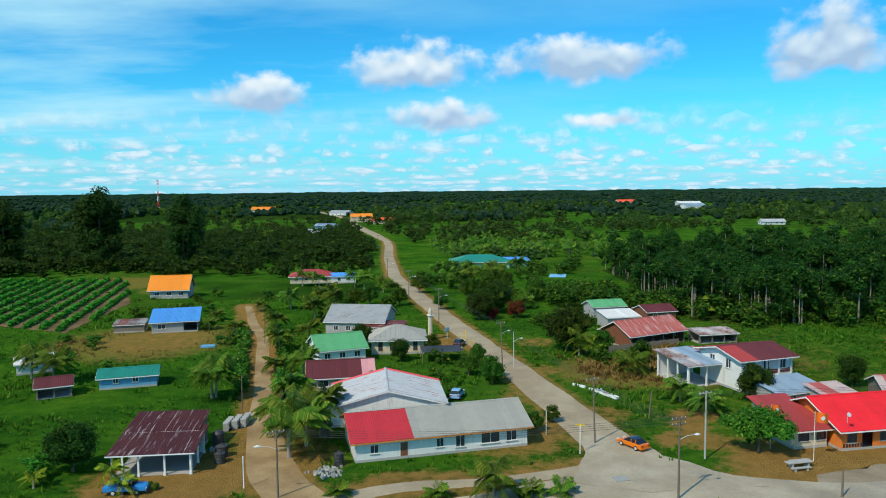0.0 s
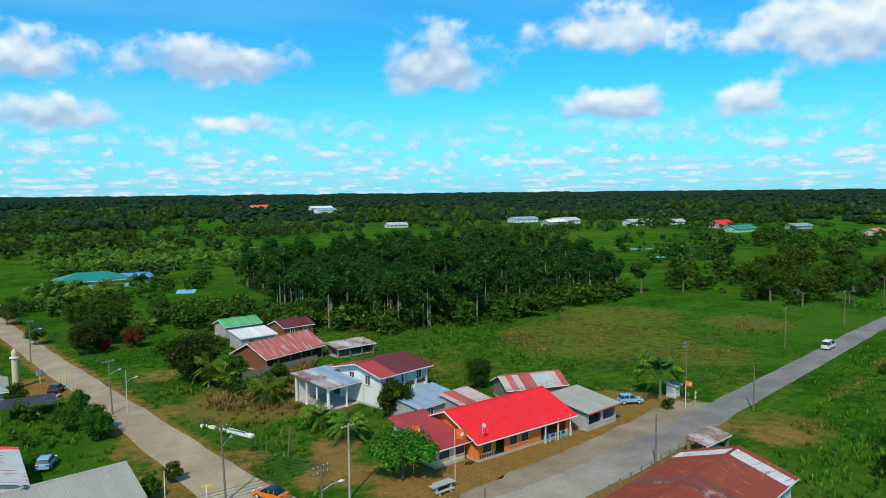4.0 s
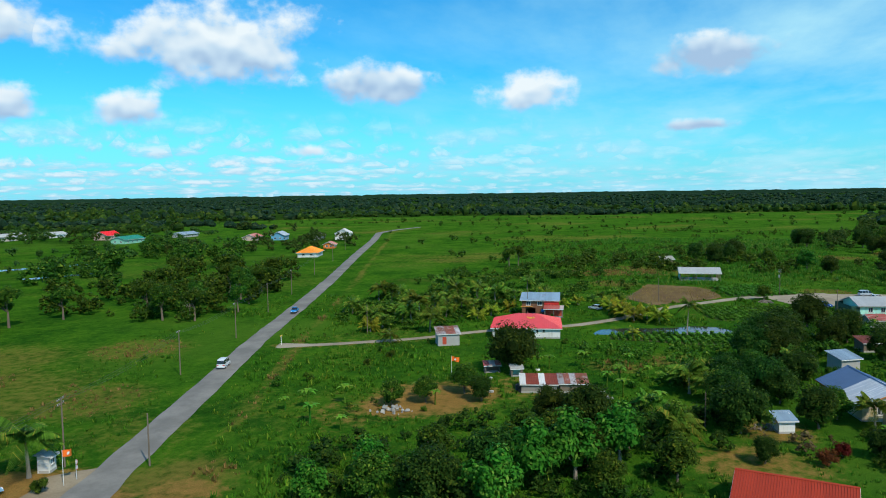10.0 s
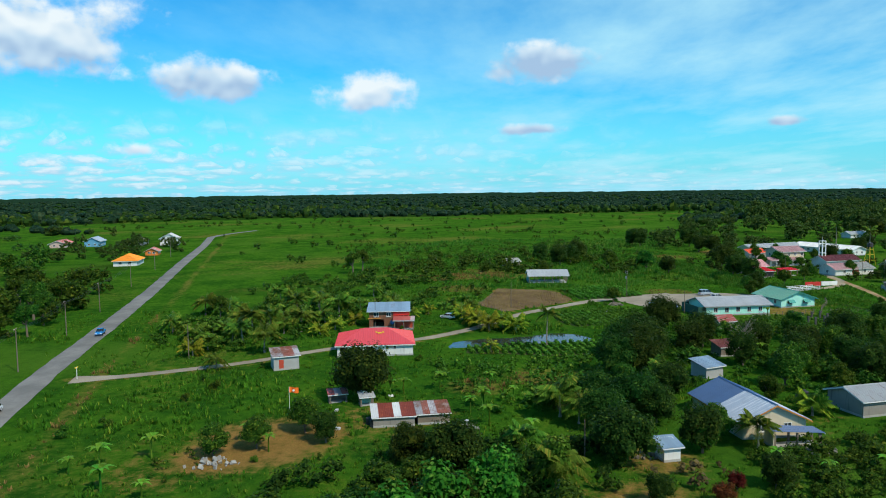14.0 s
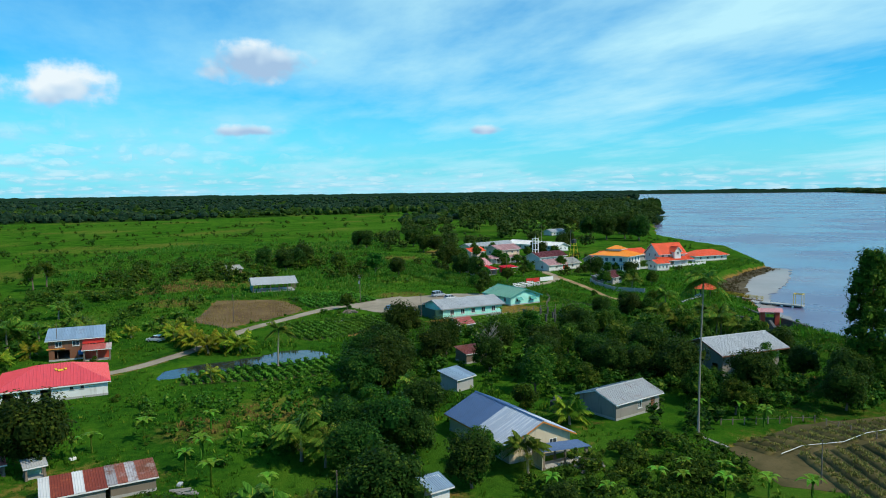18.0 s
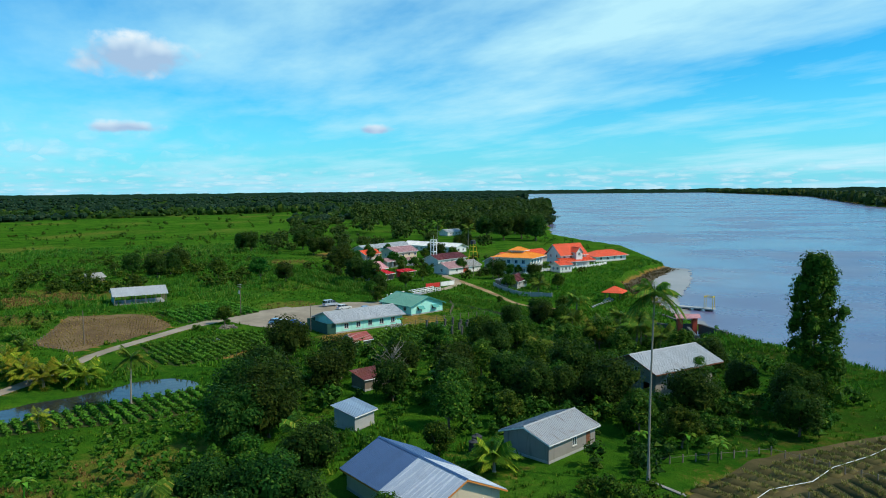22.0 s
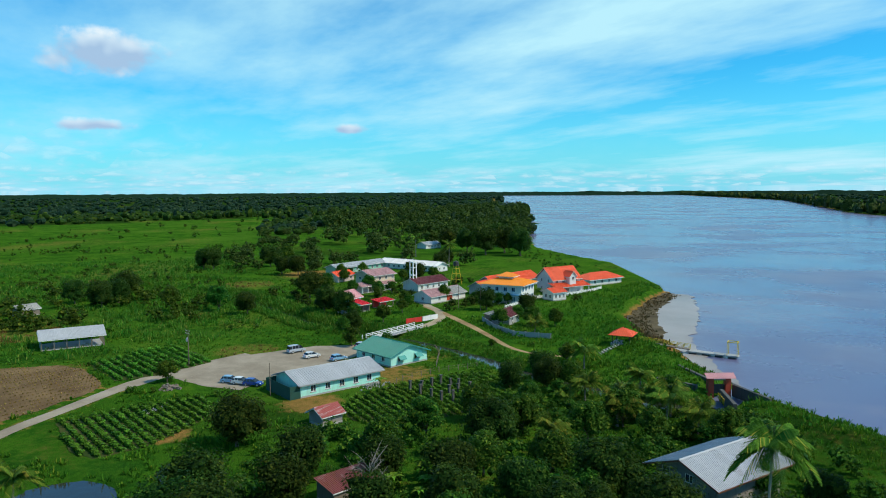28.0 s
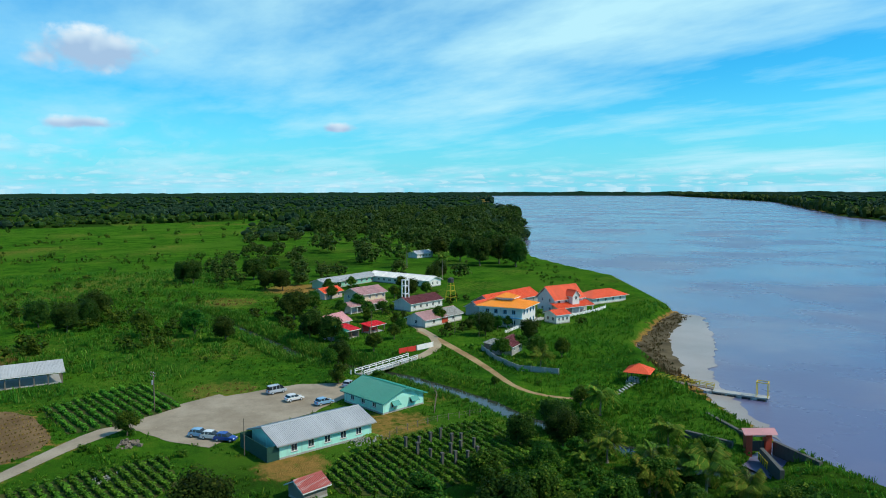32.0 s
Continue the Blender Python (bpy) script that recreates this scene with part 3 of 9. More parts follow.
def wall_mesh(ln, h, holes, gable=0.0, th=0.16, step=0.0, tops=None):
    """A wall along x, centred, from z = 0, with openings (middle, width, z0, z1) cut through it; tops: heights at its two ends; gable: the height of a triangle on top."""
    bm = bmesh.new()
    cut = [(round(c - w / 2, 4), round(c + w / 2, 4), z0, min(z1, h)) for c, w, z0, z1 in holes]
    xs = sorted({-ln / 2, ln / 2, *([0.0] if gable else []), *[v for q in cut for v in q[:2]]})
    zs = sorted({0.0, h, *[v for q in cut for v in q[2:] if 0 < v < h]})
    solid = [[not any(q[0] <= (x0 + x1) / 2 <= q[1] and q[2] <= (z0 + z1) / 2 <= q[3] for q in cut) for z0, z1 in zip(zs, zs[1:])] for x0, x1 in zip(xs, xs[1:])]
    memo = {}

    def at(i, k, s):
        if (i, k, s) not in memo:
            z = zs[k]
            if k == len(zs) - 1 and tops:
                z = tops[0] + (tops[1] - tops[0]) * (xs[i] / ln + 0.5)
            memo[i, k, s] = bm.verts.new((xs[i], s * th / 2, z))
        return memo[i, k, s]
    nx, nz = len(xs) - 1, len(zs) - 1
    for i in range(nx):
        for k in range(nz):
            if not solid[i][k]:
                continue
            for s in (-1, 1):
                bm.faces.new((at(i, k, s), at(i + 1, k, s), at(i + 1, k + 1, s), at(i, k + 1, s)))
            for di, dk, p, q in ((-1, 0, (i, k), (i, k + 1)), (1, 0, (i + 1, k), (i + 1, k + 1)), (0, -1, (i, k), (i + 1, k)), (0, 1, (i, k + 1), (i + 1, k + 1))):
                a, b = i + di, k + dk
                if not (0 <= a < nx and 0 <= b < nz and solid[a][b]) and not (gable and dk == 1 and b == nz):
                    bm.faces.new((at(*p, -1), at(*q, -1), at(*q, 1), at(*p, 1)))
    if gable:
        tip = [bm.verts.new((0, s * th / 2, h + gable)) for s in (-1, 1)]
        for s, v in zip((-1, 1), tip):
            for i in range(nx):
                bm.faces.new((at(i, nz, s), at(i + 1, nz, s), v))
        for e in (0, nx):
            bm.faces.new((at(e, nz, -1), at(e, nz, 1), tip[1], tip[0]))
    return bm


def add_window(parent, m, w, h, frame_mat="trim", pane="glass", bars=1):
    def make_frame():
        bm = bmesh.new()
        t = 0.07
        for x0, x1, z0, z1 in ((-w / 2, w / 2, 0, t), (-w / 2, w / 2, h - t, h), (-w / 2, -w / 2 + t, t, h - t), (w / 2 - t, w / 2, t, h - t)):
            box(bm, x0, x1, -0.1, 0.06, z0, z1)
        for k in range(bars):
            x = -w / 2 + w * (k + 1) / (bars + 1)
            box(bm, x - 0.03, x + 0.03, -0.06, 0.04, t, h - t)
        me = mesh_of("window_frame", bm)
        me.materials.append(M[frame_mat])
        return me

    def make_pane():
        bm = bmesh.new()
        box(bm, -w / 2 + 0.05, w / 2 - 0.05, -0.012, 0.012, 0.05, h - 0.05)
        me = mesh_of("pane", bm)
        me.materials.append(M[pane])
        return me

    def make_sill():
        bm = bmesh.new()
        box(bm, -w / 2 - 0.1, w / 2 + 0.1, -0.2, -0.08, -0.08, 0.0)
        me = mesh_of("window_sill", bm)
        me.materials.append(M["concrete"])
        return me
    win = part("window", shared(("wf", w, h, frame_mat, bars), make_frame), frame_mat, parent, m=m)
    part("pane", shared(("wp", w, h, pane), make_pane), pane, win)
    part("window_sill", shared(("ws", w, h), make_sill), "concrete", win)


def add_door(parent, m, w, h, material):
    def make():
        bm = bmesh.new()
        box(bm, -w / 2 + 0.02, w / 2 - 0.02, -0.04, 0.03, 0.01, h - 0.02)
        box(bm, -w / 2 + 0.14, w / 2 - 0.14, -0.055, -0.04, 0.15, h * 0.45)
        box(bm, -w / 2 + 0.14, w / 2 - 0.14, -0.055, -0.04, h * 0.52, h - 0.15)
        me = mesh_of("door", bm)
        me.materials.append(M[material])
        return me

    def make_handle():
        bm = bmesh.new()
        box(bm, w / 2 - 0.2, w / 2 - 0.08, -0.1, -0.06, 1.0, 1.06)
        me = mesh_of("door_handle", bm)
        me.materials.append(M["steel"])
        return me
    d = part("door", shared(("d", w, h, material), make), material, parent, m=m)
    part("door_handle", shared(("dh", w, h), make_handle), "steel", d)


def row(n, span, w=1.2, z0=1.0, z1=2.15, kind="w"):
    return [(-span / 2 + span * (i + 0.5) / n, w, z0, z1, kind) for i in range(n)]


def hip_faces(L, W, z0, z1, ov, ridge):
    a, b, r = L / 2 + ov, W / 2 + ov, ridge / 2
    p = [(-a, -b, z0), (a, -b, z0), (a, b, z0), (-a, b, z0), (-r, 0, z1), (r, 0, z1)]
    return [(p[0], p[1], p[5], p[4]), (p[1], p[2], p[5]), (p[2], p[3], p[4], p[5]), (p[3], p[0], p[4])]


def panel(parent, pts, material, name="roof_slope"):
    """A roof plane of three or four corners, its first edge the eave, as one ribbed sheet with thickness."""
    q = [Vector(p) for p in pts]
    along = q[1] - q[0]
    length, u = along.length, along.normalized()
    nrm = along.cross(q[2] - q[1]).normalized()
    nrm = -nrm if nrm.z < 0 else nrm
    fall = nrm.cross(u).normalized()
    fall = -fall if fall.z < 0 else fall
    loc = [((p - q[0]).dot(u), (p - q[0]).dot(fall)) for p in q]
    hi = max(v for _, v in loc)
    tl, tr = min(a for a, v in loc if v > hi - 0.01), max(a for a, v in loc if v > hi - 0.01)
    n = max(2, int(length / 0.5))
    cols = [(0.0, 0.0)]
    for k in range(1, n):
        c = length * k / n
        cols += [(c - 0.06, 0.0), (c, 0.06), (c + 0.06, 0.0)]
    cols = sorted(cols + [(length, 0.0), (tl, 0.0)] + ([(tr, 0.0)] if tr - tl > 0.05 else []))
    bm = bmesh.new()

    def reach(c):
        return hi * max(0.0, min(1.0, c / tl if c < tl else 1.0, (length - c) / (length - tr) if c > tr else 1.0))
    lines = []
    for c, up in cols:
        a, b = q[0] + u * c, q[0] + u * c + fall * max(reach(c), 0.002)
        lines.append([bm.verts.new(v) for v in (a + nrm * (up + 0.03), b + nrm * (up + 0.03), b - nrm * 0.05, a - nrm * 0.05)])
    for l0, l1 in zip(lines, lines[1:]):
        for i in range(4):
            j = (i + 1) % 4
            bm.faces.new((l0[i], l1[i], l1[j], l0[j]))
    bm.faces.new(lines[0]), bm.faces.new(lines[-1][::-1])
    return part(name, bm, material, parent)


def house(label, cx, cy, ang, L, W, h, top, wall="white", roof="r_zinc", kind="gable", ov=0.6, front=(), back=(), left=(), right=(), category="house", name="house",
          door="brownwall", patches=(), z=0.0, ridge=None, pane="glass", frame_mat="trim", fascia="trim", open_sides="", plinth=True, bars=1, roof_back=None, group=""):
    """A building: four walls with their openings, a roof of sheets (gable along its length, or mono rising to the back) or a hip roof."""
    hs = thing(name, label, category, pose(cx, cy, z, 0, 0, ang), group)
    FOOT.append((cx, cy, radians(ang), L / 2 + ov, W / 2 + ov))
    rise = top - h
    sides = (("f", L, front, pose(0, -W / 2 + 0.08, 0)), ("b", L, back, pose(0, W / 2 - 0.08, 0, 0, 0, 180)),
             ("l", W - 0.34, left, pose(-L / 2 + 0.08, 0, 0, 0, 0, -90)), ("r", W - 0.34, right, pose(L / 2 - 0.08, 0, 0, 0, 0, 90)))
    for key, ln, holes, m in sides:
        if key in open_sides:
            n = max(2, round(ln / 3.2) + 1)
            for i in range(n):
                bm = bmesh.new()
                box(bm, -0.11, 0.11, -0.11, 0.11, 0, h)
                box(bm, -0.16, 0.16, -0.16, 0.16, 0, 0.35)
                part("post", bm, "trim" if wall == "white" else "wood", hs, m=m @ pose(-ln / 2 + 0.12 + (ln - 0.24) * i / (n - 1), 0, 0))
            continue
        g = rise * 0.95 if key in "lr" and kind == "gable" else 0
        hh = h + (rise * 0.97 if kind == "mono" and key == "b" else 0)
        tops = None
        if kind == "mono" and key in "lr":
            tops = (h, h + rise * 0.95) if key == "r" else (h + rise * 0.95, h)
        bm = wall_mesh(ln, hh, [o[:4] for o in holes], g, tops=tops)
        part("wall", bm, wall, hs, m=m)
        if plinth:
            bm = bmesh.new()
            box(bm, -ln / 2 - 0.02, ln / 2 + 0.02, -0.12, -0.083, 0, 0.35)
            part("plinth", bm, "concrete", hs, m=m)
        for c, w, z0, z1, what in holes:
            if what == "d":
                add_door(hs, m @ pose(c, 0, z0), round(w, 2), round(z1 - z0, 2), door)
            elif what == "w":
                add_window(hs, m @ pose(c, 0, z0), round(w, 2), round(z1 - z0, 2), frame_mat, pane, bars)
    bm = bmesh.new()
    box(bm, -L / 2 + 0.17, L / 2 - 0.17, -W / 2 + 0.17, W / 2 - 0.17, 0.0, 0.1)
    part("floor_slab", bm, "concrete", hs)
    x0, x1, b = -L / 2 - ov, L / 2 + ov, W / 2
    if kind == "gable":
        d = rise * ov / b
        slope(hs, x0, x1, -b - ov, h - d, 0, top, roof, patches)
        slope(hs, x0, x1, b + ov, h - d, 0, top, roof_back or roof, patches if not roof_back else ())
        bm = bmesh.new()
        prism(bm, [(-0.22, top - 0.02), (0.22, top - 0.02), (0.0, top + 0.1)], x1 - x0, "x")
        part("ridge_cap", bm, roof, hs)
        for s in (-1, 1):
            for e in (x0, x1):
                bm = bmesh.new()
                v = [bm.verts.new(p) for q in (-0.03, 0.03) for p in ((e + q, s * (b + ov), h - d - 0.04), (e + q, s * (b + ov), h - d - 0.22), (e + q, 0, top - 0.24), (e + q, 0, top - 0.06))]
                for f in ((0, 1, 2, 3), (7, 6, 5, 4), (0, 4, 5, 1), (1, 5, 6, 2), (2, 6, 7, 3), (3, 7, 4, 0)):
                    bm.faces.new([v[i] for i in f])
                part("barge_board", bm, fascia, hs)
            bm = bmesh.new()
            box(bm, x0 + 0.04, x1 - 0.04, s * (b + ov) - 0.02, s * (b + ov) + 0.02, h - d - 0.22, h - d - 0.05)
            part("fascia", bm, fascia, hs)
    elif kind == "mono":
        k = rise / W
        slope(hs, x0, x1, -b - ov, h - k * ov, b + ov, top + k * ov, roof, patches)
        bm = bmesh.new()
        box(bm, x0, x1, -b - ov - 0.02, -b - ov + 0.02, h - k * ov - 0.2, h - k * ov - 0.04)
        part("fascia", bm, fascia, hs)
    else:
        d = rise * ov / b
        for pts in hip_faces(L, W, h - d, top, ov, ridge if ridge is not None else max(0.2, L - W)):
            panel(hs, pts, roof)
        bm = bmesh.new()
        for s in (-1, 1):
            box(bm, x0, x1, s * (b + ov) - 0.03, s * (b + ov) + 0.03, h - d - 0.26, h - d - 0.065)
            e = s * (L / 2 + ov)
            box(bm, e - 0.03, e + 0.03, -b - ov + 0.04, b + ov - 0.04, h - d - 0.26, h - d - 0.065)
        part("fascia", bm, fascia, hs)
    return hs


def strip(pts, w, z, name, label, material, category="road", ends=None, kind="structure", step=3.0, crown=0.0):
    """A road or path laid along points, w wide (or a width at each point)."""
    ws = w if isinstance(w, (list, tuple)) else [w] * len(pts)
    P, Wd = [], []
    for (x0, y0), (x1, y1), a, b in zip(pts, pts[1:], ws, ws[1:]):
        n = max(1, int(math.hypot(x1 - x0, y1 - y0) / step))
        for i in range(n):
            P.append((x0 + (x1 - x0) * i / n, y0 + (y1 - y0) * i / n)), Wd.append(a + (b - a) * i / n)
    P.append(pts[-1]), Wd.append(ws[-1])
    P = np.array(P)
    for _ in range(3):
        P[1:-1] = (P[:-2] + 2 * P[1:-1] + P[2:]) / 4
    STRIPS.append((P, max(ws) / 2))
    bm = bmesh.new()
    rows = []
    for i, p in enumerate(P):
        t = P[min(i + 1, len(P) - 1)] - P[max(i - 1, 0)]
        nrm = np.array([-t[1], t[0]]) / (np.linalg.norm(t) + 1e-9)
        ragged = 0.07 * Wd[i] * (noise.noise(Vector((p[0] * 0.15, p[1] * 0.15, len(pts)))))
        half = Wd[i] / 2 + ragged
        rows.append([bm.verts.new((*(p + nrm * half * s), z + crown * (1 - abs(s)) - (0.0 if abs(s) < 1 else 0.02))) for s in (-1, -0.5, 0, 0.5, 1)])
    for a, b in zip(rows, rows[1:]):
        for k in range(4):
            bm.faces.new((a[k], a[k + 1], b[k + 1], b[k]))
    ob = part(name, bm, material)
    return tagged(ob, label, category, "", kind)


STRIPS = []


def patch(pts, z, name, label, material, category, kind="structure", rough=0.6):
    """A flat area with an uneven edge."""
    bm = bmesh.new()
    out, n = [], len(pts)
    for i in range(n):
        a, b = np.array(pts[i]), np.array(pts[(i + 1) % n])
        k = max(2, int(np.linalg.norm(b - a) / 1.5))
        for j in range(k):
            p = a + (b - a) * j / k
            p = p + rough * np.array([noise.noise(Vector((p[0] * 0.3, p[1] * 0.3, 1.0))), noise.noise(Vector((p[0] * 0.3, p[1] * 0.3, 8.0)))])
            out.append(p)
    bm.faces.new([bm.verts.new((p[0], p[1], z)) for p in out])
    bmesh.ops.triangulate(bm, faces=bm.faces)
    ob = part(name, bm, material)
    return tagged(ob, label, category, "", kind)


def inside(pts, x, y):
    p = np.asarray(pts, float)
    res = np.zeros(np.shape(x), bool)
    for (x0, y0), (x1, y1) in zip(p, np.roll(p, -1, 0)):
        cross = (y0 > y) != (y1 > y)
        res ^= cross & (x < (x1 - x0) * (y - y0) / (y1 - y0 + 1e-12) + x0)
    return res


def near_line(pts, x, y):
    best = np.full(np.shape(x), 1e9)
    p = np.asarray(pts, float)
    for a, b in zip(p, p[1:]):
        d = b - a
        t = np.clip(((x - a[0]) * d[0] + (y - a[1]) * d[1]) / (d @ d + 1e-9), 0, 1)
        best = np.minimum(best, np.hypot(x - a[0] - t * d[0], y - a[1] - t * d[1]))
    return best


# ---------- the land ----------
SHORE = [(-400, -40), (60, -92), (120, -103), (160, -107), (188, -108), (206, -111), (224, -117), (240, -127), (256, -136), (282, -160), (312, -196), (335, -214), (356, -226), (415, -259), (463, -269),
         (527, -287), (620, -349), (817, -493), (1500, -930), (2278, -1388), (4900, -3100)]
RIVER = SHORE + [(4900, -5600), (4400, -4700), (3300, -3300), (1690, -2100), (800, -1090), (420, -800), (-400, -640)]
BEACH = [(206, -110), (226, -118), (246, -125), (262, -134), (281, -144), (294, -161), (311, -186), (322, -204), (312, -206), (300, -198), (271, -161), (244, -136), (226, -124)]
POND_A = [(201, 40), (209, 39), (212.6, 32), (214, 25), (216, 20), (219.5, 15.5), (219.5, 10), (215, 6), (210, 5.5), (207.5, 11.5), (206, 24), (202, 35)]
POND_B = [(216, 1), (221, -3), (218, -9), (211, -8), (209, -3), (211, 0)]
FISH_PONDS = [[(268, 285), (300, 268), (304, 273), (272, 291)], [(292, 330), (345, 300), (349, 306), (297, 337)]]
CANAL = [(420, -33), (394, -50), (368, -53), (341, -56), (316, -58), (298, -66), (284, -73), (268, -77), (256, -79), (244, -79), (232, -82), (220, -85), (208, -88), (200, -94), (204, -104), (206, -112)]

ROAD_A = [(22, 92), (15.6, 122), (9.2, 152), (2.4, 181), (-7, 225), (-19, 285), (-27, 365), (-32, 440), (-36, 480), (-52, 560), (-74, 660), (-120, 900), (-260, 1400)]
ROAD_B = [(-8, 70), (22, 82), (45, 77), (66, 82), (96, 92), (138, 105.6), (175, 118), (225, 132.6), (292, 153), (403, 189), (525, 227), (622, 260), (668, 262), (720, 255)]
TRACK = [(-14, 74), (-21, 84), (-27, 104), (-31, 121), (-37, 145), (-42, 167), (-49, 185), (-58, 215)]
DRIVE = [(-14, 77), (-6, 82), (4, 82), (14, 85), (22, 88)]
SIDE = [(171, 110), (173, 102), (186, 80), (198, 68), (206, 56), (210, 46), (224, 34), (247, 21), (256, 12), (268, 1), (278, -12), (284, -30)]
LOT = [(280, -10), (284, -22), (287, -46), (282, -58), (275, -60), (271, -52), (264, -42), (259, -26), (254, -20), (261, -14), (272, -9)]
FOREST = [(64, 215), (60, 192), (70, 178), (86, 176), (110, 178), (136, 187), (160, 191), (180, 206), (205, 250), (200, 325), (150, 345), (66, 300)]
EARTH_FIELD = [(300, 28), (296, 12), (290, 7.5), (274, 4), (268, 6), (258, 16), (250, 26), (262, 34)]

near_x = np.arange(-120, 482, 2.1)
near_y = np.arange(-236, 300, 2.1)


def spread(lo, hi, start):
    """Ever wider steps from the near land to the horizon."""
    out, stepw, v = [], start, hi
    while v < 4950:
        stepw *= 1.09
        v += stepw
        out.append(v)
    pre, stepw, v = [], start, lo
    while v > -4950:
        stepw *= 1.09
        v -= stepw
        pre.append(v)
    return np.array(pre[::-1]), np.array(out)


ax, bx = spread(near_x[0], near_x[-1], 2.1)
ay, by = spread(near_y[0], near_y[-1], 2.1)
gx, gy = np.concatenate([ax, near_x, bx]), np.concatenate([ay, near_y, by])
GX, GY = np.meshgrid(gx, gy)


def soft_noise(x, y, s, seed):
    """Cheap smooth noise from a few sines."""
    r = np.random.default_rng(seed)
    out = 0
    for k in range(6):
        a, b, c = r.uniform(-1, 1, 2).tolist() + [r.uniform(0, 6.28)]
        out = out + np.sin((x * a + y * b) / s * (1 + 0.5 * k) + c) / (1 + 0.4 * k)
    return out / 3.2


def height(x, y):
    z = 0.10 * soft_noise(x, y, 6, 1) * np.clip((np.hypot(x, y) - 40) / 50, 0, 1)
    z = np.minimum(z, 0.02)
    wet = inside(RIVER, x, y)
    d = near_line(SHORE, x, y)
    dike = np.exp(-((d - 9) / 5.0) ** 2) * 1.3 * ~wet * ((x > 150) & (x < 360))
    z = z + dike
    z = np.where(wet, np.maximum(-4.0, -0.9 - d * 0.35), np.minimum(z, np.where(d < 4, -0.9 + d * 0.5, 9)))
    beach = inside(BEACH, x, y)
    z = np.where(beach, -0.95 - 0.02 * near_line(SHORE, x, y) + 0.08 * soft_noise(x, y, 2, 5), z)
    for p in (POND_A, POND_B):
        dp = near_line(p + p[:1], x, y)
        z = np.where(inside(p, x, y), -0.3 - np.minimum(dp * 0.5, 1.2), np.minimum(z, -0.25 + dp * 0.25))
    dc = near_line(CANAL, x, y)
    z = np.where(dc < 6.5, np.minimum(z, -1.6 + np.maximum(dc - 1.6, 0) * 0.5), z)
    return z


GZ = height(GX, GY)
for line, w in ((ROAD_A, 4.5), (ROAD_B, 5.0), (SIDE, 2.5), (TRACK, 2.5)):
    GZ = np.where(near_line(line, GX, GY) < w + 1.5, -0.03, GZ)
GZ = np.where(inside(LOT, GX, GY), -0.03, GZ)


def glade(x, y):
    """Open grassland among the far woods."""
    return (soft_noise(x, y, 70, 88) + 0.6 * soft_noise(x, y, 26, 89) > 0.42) & (y > 300) & (x < 900)


